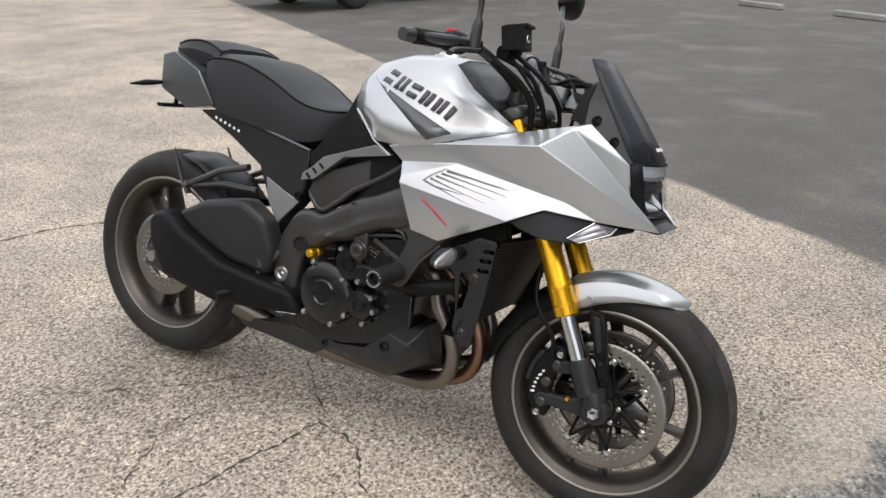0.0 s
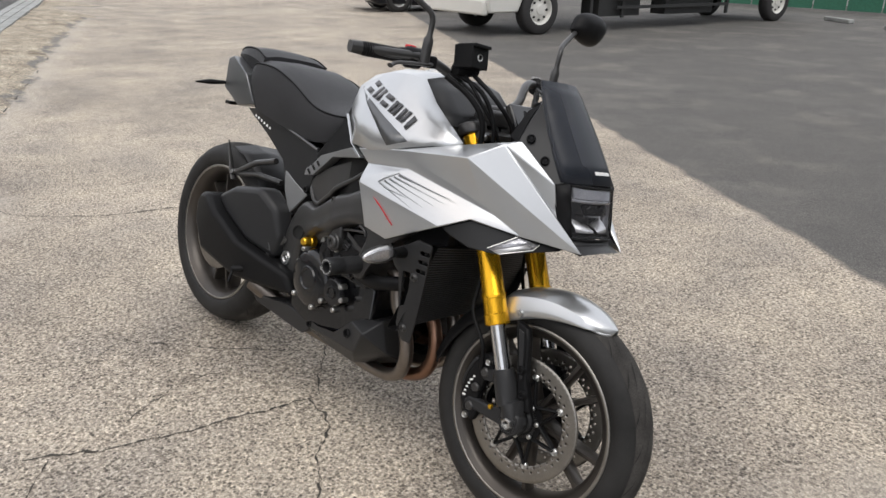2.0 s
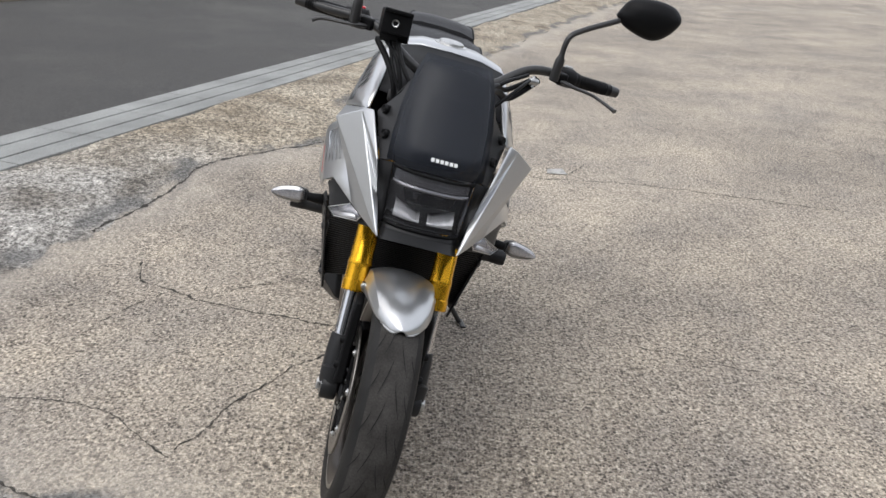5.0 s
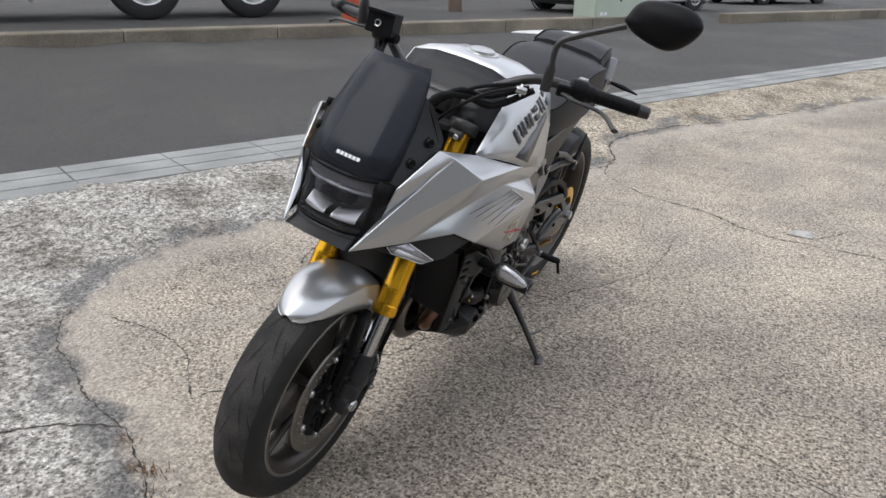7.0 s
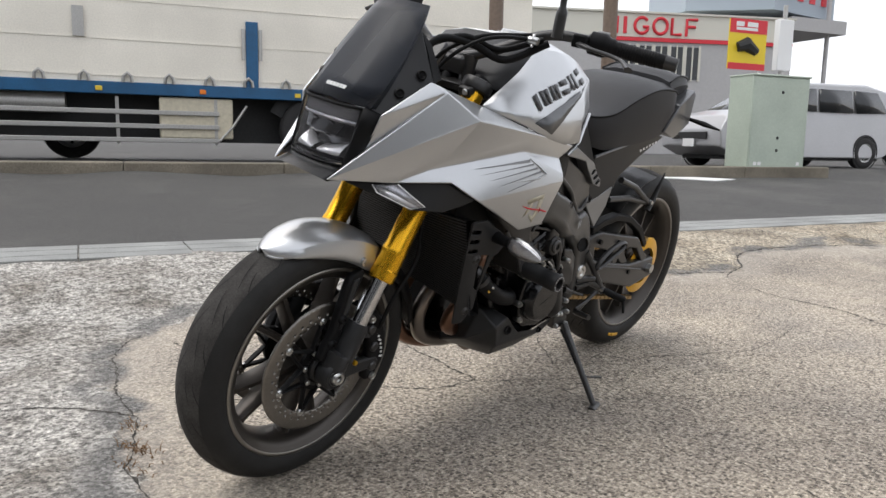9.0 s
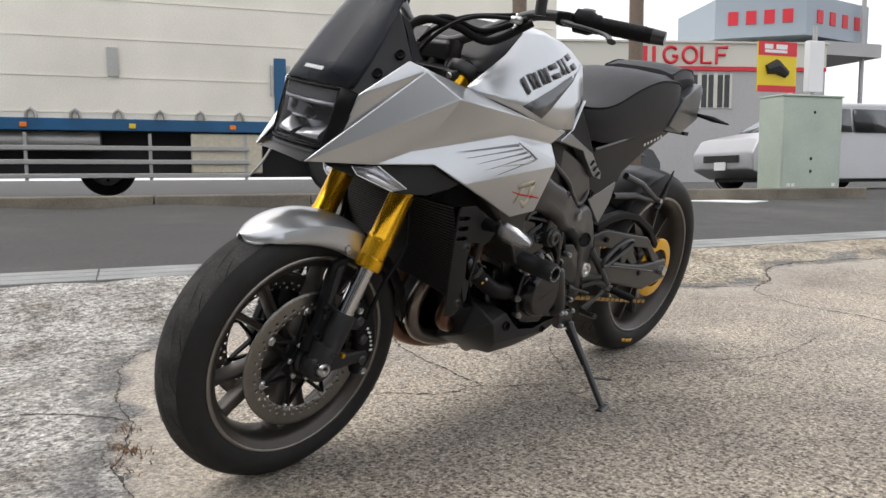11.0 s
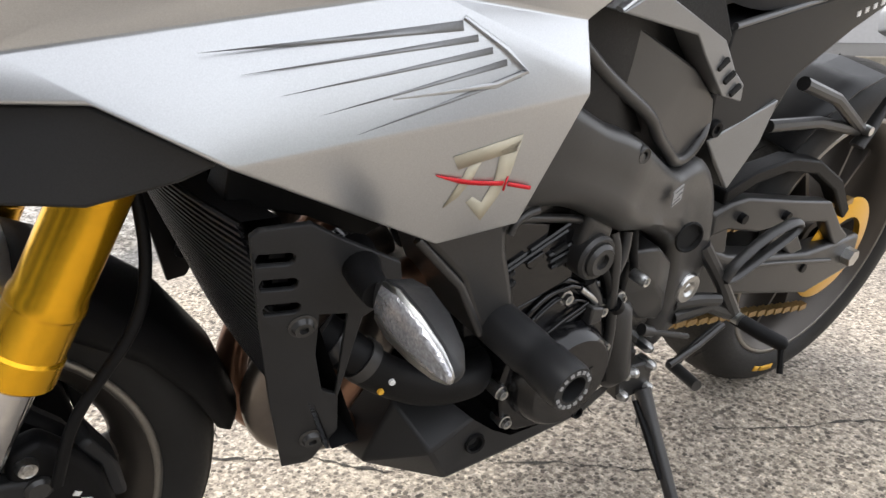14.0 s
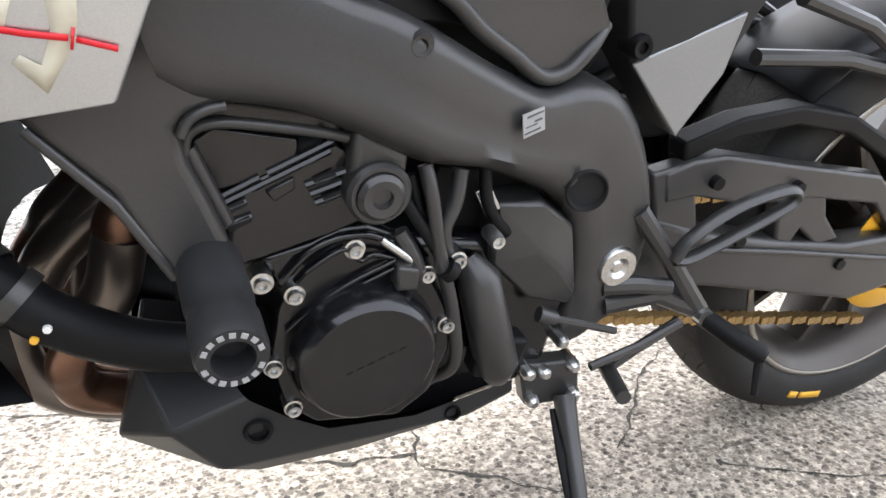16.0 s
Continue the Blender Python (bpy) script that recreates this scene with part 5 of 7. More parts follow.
    for t, hz, hl_, back in st_[1:]:
        o = i0 + ax_ * t
        lrow.append([o + upv * hz * q_ + fwd * p_ for q_, p_ in ((.84, .0032), (.40, .0062), (-.40, .0062), (-.84, .0032))])
        frow.append([o + upv * hz * q_ + fwd * .0035 for q_ in (.98, -.98)])
    b = Build()
    b.rings(frow, caps=False, close=False)
    part("lens_frame", b, STEEL, ind, "bright lens surround", solid=.0016)
    b = Build()
    b.rings(lrow, caps=False, close=False)
    part("indicator_lens", b, INDLENS, ind, "clear faceted lens", solid=.001, smooth=20)
    b = Build()
    b.sweep([(.404, .214 * s, .653), (.412, .238 * s, .656), (.419, .258 * s, .657), (.424, .285 * s, .658)], [.0175, .0165, .014, .0115], 16)
    part("stalk", b, BLACK, ind, smooth=60)

# engine
b = Build()
b.plate([(.255, .50, .165), (.17, .52, .165), (.05, .52, .165), (-.10, .50, .155), (-.15, .42, .15), (-.13, .31, .15), (.0, .27, .14), (.20, .26, .13), (.255, .33, .15)], -.165)
eng = part("crankcase", b, GLOSS, bike, "black engine crankcase", bevel=0.012)
b = Build()
b.plate([(.08, .50, .175), (.235, .49, .175), (.275, .64, .19), (.25, .70, .19), (.14, .70, .19), (.105, .62, .19)], -.19)
part("cylinder_block", b, GLOSS, eng, "black cylinder block", bevel=0.006)
for s in (1, -1):
    b = Build()
    b.plate([(.232, .590, .203 * s), (.196, .608, .203 * s), (.140, .634, .203 * s), (.122, .622, .203 * s), (.114, .598, .203 * s), (.112, .563, .203 * s), (.140, .552, .203 * s), (.216, .530, .203 * s), (.226, .560, .203 * s)], .16 * s)
    hd = part("cylinder_head", b, GLOSS, eng, "black finned cylinder head", bevel=0.003)
    for (x0, z0), (x1, z1) in (((.229, .593), (.196, .609)), ((.190, .612), (.140, .636)), ((.226, .588), (.142, .628)), ((.227, .582), (.206, .590)), ((.224, .570), (.202, .577)), ((.161, .600), (.123, .612)), ((.157, .592), (.125, .603)), ((.153, .584), (.128, .593))):
        b = Build()
        b.sweep([(x0, .2045 * s, z0), (x1, .2045 * s, z1)], .0027, 6)
        part("cooling_fin", b, GLOSS, hd)
    b = Build()
    b.plate([(.192, .597, .2065 * s), (.170, .608, .2065 * s), (.169, .598, .2065 * s), (.185, .588, .2065 * s)], .20 * s)
    part("cast_boss", b, GLOSS, hd, bevel=.0015)
    for x0, z0 in ((.216, .586), (.212, .572), (.138, .590), (.146, .606)):
        b = Build()
        b.box((x0, .204 * s, z0), (.018, .006, .006), (0, 24, 0))
        part("fin_pocket", b, GROOVE, hd)
    b = Build()
    b.plate([(.246, .641, .203 * s), (.228, .652, .203 * s), (.166, .640, .203 * s), (.164, .618, .203 * s), (.203, .602, .203 * s), (.226, .596, .203 * s)], .17 * s)
    part("plug_cover", b, GLOSS, eng, "glossy black side box", bevel=0.004)
    b = Build()
    b.sweep(spline([(.250, .212 * s, .632), (.245, .213 * s, .650), (.222, .214 * s, .657), (.16, .212 * s, .648), (.130, .208 * s, .640)], 5), .0045, 10)
    part("cover_lip", b, SATIN, eng, smooth=80)
    b = Build()
    b.sweep([(.247, .209 * s, .637), (.232, .209 * s, .600), (.222, .208 * s, .575)], .0065, 10)
    part("cover_strut", b, SATIN, eng, smooth=80)
    b = Build()
    b.plate([(.196, .535, .200 * s), (.157, .545, .200 * s), (.136, .557, .200 * s), (.110, .560, .200 * s), (.082, .549, .200 * s), (.042, .517, .200 * s), (.080, .505, .200 * s), (.178, .500, .200 * s)], .16 * s)
    cb_ = part("cylinder_base", b, GLOSS, eng, "black cylinder base casting", bevel=0.006, seg=3)
    b = Build()
    b.sweep(spline([(.180, .203 * s, .512), (.158, .204 * s, .538), (.136, .204 * s, .549), (.110, .204 * s, .551), (.085, .203 * s, .541)], 6), .0035, 10)
    part("cast_rib", b, GLOSS, cb_, smooth=80)
b = Build()
b.lathe([(0, .2385), (.058, .2385), (.0605, .2365), (.063, .233), (.068, .220), (.070, .206), (.073, .203), (.079, .202), (.080, .196), (.080, .15)], (.107, 0, .438), seg=64)
alt = part("alternator_cover", b, GLOSS, eng, "round black alternator cover", smooth=30)
b = Build()
b.plate([(.182, .484, .206), (.174, .504, .206), (.158, .523, .206), (.138, .539, .206), (.122, .545, .206), (.109, .530, .206), (.081, .530, .206), (.048, .512, .206), (.019, .457, .206), (.017, .415, .206), (.033, .368, .206), (.066, .342, .206), (.146, .352, .206), (.175, .378, .206), (.188, .433, .206)], .14)
part("cover_flange", b, GLOSS, alt, "black cover flange", bevel=0.004, seg=3)
for pts in ([(.176, .209, .466), (.156, .210, .485), (.122, .211, .509), (.083, .211, .527)], [(.160, .208, .522), (.138, .208, .537), (.126, .208, .540), (.113, .208, .528), (.103, .208, .533), (.083, .208, .527)], [(.124, .209, .499), (.082, .210, .519)], [(.124, .209, .497), (.086, .210, .499), (.082, .210, .517)]):
    b = Build()
    b.sweep(spline(pts, 5), .0022, 8)
    part("cast_rib", b, GLOSS, alt, smooth=80)
b = Build()
b.plate([(.084, .526, .222), (.063, .521, .222), (.063, .500, .222), (.084, .501, .222)], .19)
part("cast_tab", b, SATIN, alt, "grey cast tab", bevel=0.003)
for k in range(6):
    b = Build()
    x = .126 - .0095 * k
    b.box((x, .2388, .431 + .0038 * k), (.0062, .0010, .0048), (0, 20, 0))
    part("cast_mark", b, GLOSS, alt)
for x, z, r in ((.119, .540, .0092), (.169, .501, .0092), (.196, .516, .0100), (.187, .427, .0088), (.169, .377, .0088), (.025, .448, .0088), (.051, .507, .0088), (.022, .518, .0088), (-.014, .535, .0075)):
    b = Build()
    b.lathe([(0, .210), (.0032, .210), (.0038, .2135), (.0062, .214), (.0072, .209), (r, .2085), (r, .19)], (x, 0, z), seg=16)
    part("cover_bolt", b, STEEL, eng)
b = Build()
b.add([(-.030, .171, .553), (-.079, .174, .552), (-.122, .168, .520), (-.146, .165, .434), (-.141, .164, .417), (-.084, .170, .437), (-.035, .168, .483), (-.084, .182, .497), (-.112, .180, .474)] + [(x, .13, z) for x, z in ((-.030, .553), (-.079, .555), (-.124, .523), (-.150, .434), (-.141, .417), (-.084, .443), (-.035, .483))],
      [(0, 1, 7), (1, 2, 8, 7), (2, 3, 8), (3, 4, 5, 8), (5, 6, 7, 8), (6, 0, 7)] + [(k, (k + 1) % 7, 9 + (k + 1) % 7, 9 + k) for k in range(7)])
part("sprocket_cover", b, SATIN, eng, "black sprocket cover", bevel=0.004, smooth=25)
b = Build()
b.plate([(.02, .58, .135), (-.15, .56, .135), (-.19, .40, .13), (-.05, .33, .13), (.05, .40, .135)], .05)
part("rear_casing", b, BLACK, eng, bevel=0.004)
for x, z, r in ((-.012, .447, .092), (.066, .548, .050), (.110, .442, .046)):
    b = Build()
    b.lathe([(0, -.205), (r * .30, -.205), (r * .34, -.209), (r * .40, -.209), (r * .44, -.204), (r * .82, -.203), (r * .93, -.197), (r, -.185), (r, -.14)], (x, 0, z), seg=48)
    part("clutch_cover" if r > .06 else "small_cover", b, GLOSS, eng, "round black engine cover")
for x, z in ((.02, .365), (.062, .40), (.155, .432), (.145, .47), (.098, .505), (.048, .50), (.10, .57), (.035, .585), (-.055, .53), (.125, .392), (-.075, .38)):
    b = Build()
    b.lathe([(0, -.206), (.006, -.206), (.0085, -.202), (.0085, -.18)], (x, 0, z), seg=12)
    part("cover_bolt", b, STEEL, eng)
b = Build()
b.lathe([(0, -.190), (.010, -.190), (.013, -.186), (.0145, -.182), (.0145, -.166), (.018, -.162), (.018, -.145)], (-.082, 0, .545), seg=28)
part("oil_cap", b, BRASS, eng, "gold oil filler cap")

for pts, r, mt in (([(.082, .20, .590), (.070, .208, .570), (.050, .208, .540), (.037, .20, .520)], .0055, BLACK), ([(.060, .20, .610), (.054, .208, .584), (.042, .21, .530), (.020, .208, .460), (.006, .198, .39), (.02, .17, .35)], .0068, SATIN), ([(.022, .19, .60), (.027, .197, .572), (.036, .20, .545), (.026, .198, .515)], .0075, SATIN), ([(.070, .195, .60), (.062, .20, .570), (.045, .198, .535)], .005, BLACK), ([(-.008, .175, .60), (-.012, .182, .565), (-.026, .18, .540), (-.045, .17, .52)], .006, BLACK), ([(.078, .20, .549), (.065, .206, .525), (.055, .204, .500)], .008, SATIN), ([(.095, .205, .545), (.075, .21, .530), (.060, .207, .515), (.05, .20, .49)], .004, STEEL)):
    b = Build()
    b.sweep(spline(pts, 6), r, 10)
    part("engine_hose", b, mt, eng, "engine hose", smooth=80)
b = Build()
b.box((-.016, .176, .560), (.016, .004, .030), (0, 30, 0))
part("bracket", b, STEEL, eng, "bright metal bracket", bevel=.001)
for q in ([(.036, .212, .515), (.028, .212, .508)],):
    b = Build()
    b.sweep([q[0], q[1]], .0105, 12)
    part("hose_clip", b, BLACK, eng)
b = Build()
b.sweep([(-.008, .165, .492), (-.018, .178, .475), (-.055, .178, .365), (-.066, .165, .338)], [.012, .022, .024, .016], 18)
part("clutch_cylinder", b, SATIN, eng, "rounded black cover", smooth=60)
b = Build()
b.box((-.055, .172, .375), (.055, .03, .05), (0, -10, 0))
part("bracket", b, BLACK, eng, bevel=0.005)
LY = 13.5
b = Build()
b.box((-.034, .2035, .645), (.024, .0012, .022), (0, 14, LY))
lbl = part("maker_plate", b, GREYMARK, eng, "small white data label")
for k, (w, dx) in enumerate(((.018, 0), (.008, -.004), (.013, .002), (.018, 0))):
    b = Build()
    b.box((-.034 + dx, .2043, .6525 - .005 * k), (w, .0008, .0013), (0, 14, LY))
    part("print_bar", b, DARKLET, lbl)

# radiator
def rad_p(u, t, out=0.0):
    """Curved radiator face: u across, t up."""
    y = .208 * u
    low_ = .468 - .038 * u * u
    return (.437 + .098 * t - .035 * u * u + out, y, low_ + (.693 - low_) * t)


RU = [-1 + k / 6 for k in range(13)]
b = Build()
b.rings([[rad_p(u, 0) for u in RU], [rad_p(u, 1) for u in RU], [rad_p(u, 1, -.03) for u in RU], [rad_p(u, 0, -.03) for u in RU], [rad_p(u, 0) for u in RU]], caps=False, close=False)
rad = part("radiator", b, BLACK, bike, "black curved radiator core", smooth=40)
for k in range(34):
    t = (k + .5) / 34
    b = Build()
    b.rings([[rad_p(u, t - .006, .001) for u in RU], [rad_p(u, t - .006, .005) for u in RU], [rad_p(u, t + .006, .005) for u in RU], [rad_p(u, t + .006, .001) for u in RU]], caps=False, close=False)
    part("radiator_fin", b, RADFIN, rad, smooth=40)

# exhaust
for k, y in enumerate((-.125, -.045, .045, .125)):
    f = 1.0 if abs(y) < .1 else 0.0
    up = .085 if y > .1 else .03 if y > 0 else 0.0
    path = [(.262, y, .560), (.297, y, .545), (.310 + .045 * f, y * .98, .478), (.350 + .050 * f, y * .93, .405), (.364 + .044 * f - up * .1, y * .86, .335 + up * .5), (.345 + .032 * f, y * .78, .272 + up * .85), (.29 + .012 * f, y * .70, .236 + up), (.20, y * .6, .222 + up), (.08, y * .55, .222 + up * .6)]
    b = Build()
    b.sweep(spline(path, 6), .0205, 16)
    hdr = part("exhaust_header", b, COPPER if k in (1, 3) else PIPE, bike, "heat-stained exhaust header pipe", smooth=80)
    b = Build()
    b.sweep(spline([(path[1][0] + .002, y, .53), (path[2][0], y * .98, .478), ((path[2][0] + path[3][0]) / 2 - .003, y * .96, .446)], 5), .0232, 16)
    part("header_sleeve", b, PIPE, hdr, "dull pipe sleeve", smooth=80)
b = Build()
b.sweep(spline([(.12, 0, .215), (-.05, -.02, .215), (-.22, -.09, .26), (-.36, -.16, .33)], 6), .036, 18)
part("collector_pipe", b, PIPE, bike, "exhaust collector")
b = Build()
mu = [(-.695, .533, -.222), (-.672, .465, -.235), (-.600, .378, -.245), (-.395, .338, -.235), (-.255, .345, -.215), (-.10, .358, -.190), (-.135, .420, -.200), (-.245, .440, -.222), (-.370, .468, -.250), (-.52, .535, -.255), (-.60, .582, -.240), (-.655, .575, -.228)]
b.plate([(x, z, y) for x, z, y in mu], -.135)
muf = part("silencer", b, BLACK, bike, "short matt black exhaust silencer", bevel=0.018, seg=4, smooth=60)
b = Build()
b.plate([(-.60, .575, -.200), (-.47, .636, -.215), (-.33, .660, -.205), (-.25, .61, -.190), (-.22, .52, -.180), (-.24, .44, -.18), (-.37, .468, -.21), (-.52, .53, -.21)], -.12)
part("silencer_shield", b, GREY, muf, "black heat shield", bevel=0.02, seg=4, smooth=60)
b = Build()
b.plate([(-.36, .29, -.165), (-.13, .315, -.165), (.02, .30, -.165), (-.06, .245, -.16), (-.33, .262, -.16)], -.06)
part("pipe_cover", b, GREY, muf, bevel=0.006)

# swingarm, chain, hugger
for s in (1, -1):
    b = Build()
    sw = [(-.16, .505, .115), (-.25, .500, .125), (-.344, .466, .130), (-.492, .439, .130), (-.60, .425, .130), (-.80, .430, .125), (-.825, .352, .125), (-.66, .325, .130), (-.555, .347, .130), (-.372, .386, .130), (-.24, .395, .120), (-.16, .42, .115)]
    b.plate([(x, z, y * s) for x, z, y in sw], .085 * s)
    sa = part("swingarm", b, SATIN, bike, "black aluminium swingarm", bevel=0.009, seg=3, smooth=50)
    for nm, pl, yo in (("upper_arm", [(-.262, .548), (-.300, .562), (-.345, .566), (-.470, .546), (-.620, .524), (-.700, .462), (-.745, .436), (-.705, .418), (-.630, .482), (-.500, .500), (-.404, .497), (-.314, .516), (-.272, .510)], .126),
                       ("web", [(-.448, .512), (-.470, .520), (-.530, .508), (-.548, .470), (-.590, .432), (-.548, .425), (-.508, .455), (-.498, .430), (-.470, .440)], .124),
                       ("front_web", [(-.245, .548), (-.300, .560), (-.335, .470), (-.270, .470)], .124)):
        b = Build()
        b.plate([(x, z, yo * s) for x, z in pl], .098 * s)
        part(nm, b, SATIN, sa, bevel=0.005, seg=3, smooth=50)
    b = Build()
    b.plate([(x, z, .118 * s) for x, z in ((-.285, .580), (-.36, .608), (-.446, .620), (-.54, .606), (-.64, .562), (-.72, .49), (-.712, .472), (-.63, .540), (-.54, .582), (-.446, .596), (-.36, .584), (-.29, .556))], .085 * s)
    part("hugger_side", b, BLACK, sa, "black hugger side arch", bevel=.004, smooth=40)
    b = Build()
    b.sweep([(-.34, .132 * s, .447), (-.50, .132 * s, .425), (-.70, .130 * s, .392)], .004, 8)
    part("arm_ridge", b, SATIN, sa, smooth=80)
    for x, z in ((-.335, .535), (-.468, .520), (-.40, .452), (-.60, .395)):
        b = Build()
        b.cyl((x, .124 * s, z), (x, .135 * s, z), .009, .008, 14)
        part("bolt", b, BLACK, sa)
    b = Build()
    b.cyl((RA.x, .10 * s, RA.z), (RA.x, .145 * s, RA.z), .020, .018, 6 if s > 0 else 24)
    part("axle_nut", b, STEEL, sa)
    b = Build()
    b.sweep([(-.39, .115 * s, .742), (-.50, .118 * s, .715), (-.635, .112 * s, .655)], [.011, .010, .010], 10)
    b.sweep([(-.365, .10 * s, .672), (-.50, .105 * s, .672), (-.635, .108 * s, .65)], [.010, .010, .010], 10)
    b.sweep([(-.635, .118 * s, .625), (-.66, .118 * s, .66), (-.705, .116 * s, .76)], [.014, .012, .003], 10, 0.5)
    st = part("fender_carrier", b, SATIN, bike, "black rear fender carrier arm")
    b = Build()
    b.cyl((-.640, .118 * s, .655), (-.640, .130 * s, .655), .009, .008, 14)
    part("bolt", b, STEEL, st)
    # rider peg
    b = Build()
    b.sweep([(-.20, .150 * s, .40), (-.26, .165 * s, .415), (-.314, .178 * s, .396)], [.013, .012, .013], 10)
    b.sweep([(-.215, .150 * s, .52), (-.26, .168 * s, .465), (-.314, .180 * s, .396)], [.012, .011, .013], 10)
    pg = part("peg_bracket", b, SATIN, bike, "black foot peg bracket")
    b = Build()
    b.sweep([(-.316, .182 * s, .391), (-.337, .226 * s, .381), (-.352, .254 * s, .376), (-.355, .259 * s, .375)], [.0115, .0125, .012, .008], 12)
    b.cyl((-.349, .256 * s, .372), (-.342, .272 * s, .335), .0055, .005, 8)
    part("foot_peg", b, BLACK, pg, "rubbered foot peg with feeler")
    b = Build()
    b.cyl((-.314, .186 * s, .394), (-.314, .197 * s, .394), .011, .010, 16)
    part("peg_bolt", b, STEEL, pg)
    hg = [(-.258, .178 * s, .468), (-.270, .180 * s, .494), (-.316, .182 * s, .528), (-.365, .184 * s, .545), (-.396, .184 * s, .546), (-.398, .184 * s, .530), (-.337, .182 * s, .497), (-.280, .180 * s, .470)]
    b = Build()
    b.sweep(spline(hg + [hg[0]], 4), .0065, 8, 1.4, up=(0, 1, 0))
    part("heel_guard", b, SATIN, pg, "slotted black heel guard", smooth=60)
b = Build()
b.lathe([(.072, .096), (.106, .098), (.112, .101), (.106, .104), (.072, .108)], RA, seg=44, close=True)
part("rear_sprocket", b, BRASS, rw, "gold rear sprocket")
for z0, z1, x0 in ((.505, .500, -.17), (.352, .262, -.17)):
    for k in range(36):
        t = k / 35
        b = Build()
        x = x0 + (-.74 - x0) * t
        b.box((x, .100, z0 + (z1 - z0) * t), (.0125, .014 if k % 2 else .018, .012), (0, 9, 0))
        part("chain_link", b, CHAINM, bike)
b = Build()
b.rings([[(RA.x + .362 * math.cos(radians(a)), y, RA.z + .362 * math.sin(radians(a)) - abs(y) * .12) for y in (-.09, -.05, 0, .05, .09)] for a in (40, 54, 68, 80)], caps=False, close=False)
part("rear_hugger", b, GREY, bike, "black rear tyre hugger", solid=0.004, smooth=60)

# tail lamp stalks
for s in (1, -1):
    b = Build()
    b.sweep([(-.760, .06 * s, .960), (-.775, .12 * s, .960), (-.78, .175 * s, .955), (-.775, .235 * s, .948)], [.010, .009, .014, .004], 12, 0.7)
    part("rear_indicator", b, BLACK, bike, "slim black rear indicator")
b = Build()
b.sweep([(-.76, 0, .95), (-.83, 0, .93), (-.84, 0, .885)], [.012, .009, .007], 10)
b.box((-.845, 0, .885), (.03, .12, .012))
part("plate_bracket", b, BLACK, bike, "bare black plate bracket")
b = Build()
b.box((-.772, 0, 1.005), (.02, .15, .045))
part("tail_lamp", b, make("dark_red_lens", (0.25, 0.01, 0.012), 0.15), bike, "dark red tail lamp", bevel=0.005)

# handlebar and controls
b = Build()
b.sweep(spline([(.245, .470, 1.130), (.29, .36, 1.138), (.345, .22, 1.140), (.405, .12, 1.085), (.425, .05, 1.055), (.428, 0, 1.052), (.425, -.05, 1.055), (.42, -.12, 1.090), (.375, -.22, 1.143), (.335, -.34, 1.143), (.308, -.412, 1.141)], 6), .0125, 14)
hb = part("handlebar", b, SATIN, bike, "black tubular handlebar", smooth=80)
b = Build()
b.box((.425, 0, 1.035), (.05, .11, .045), (0, 20, 0))
part("bar_clamp", b, SATIN, hb, bevel=0.008)
ENDS = {1: (Vector((.245, .474, 1.130)), Vector((.295, .345, 1.138))), -1: (Vector((.308, -.412, 1.141)), Vector((.338, -.285, 1.143)))}
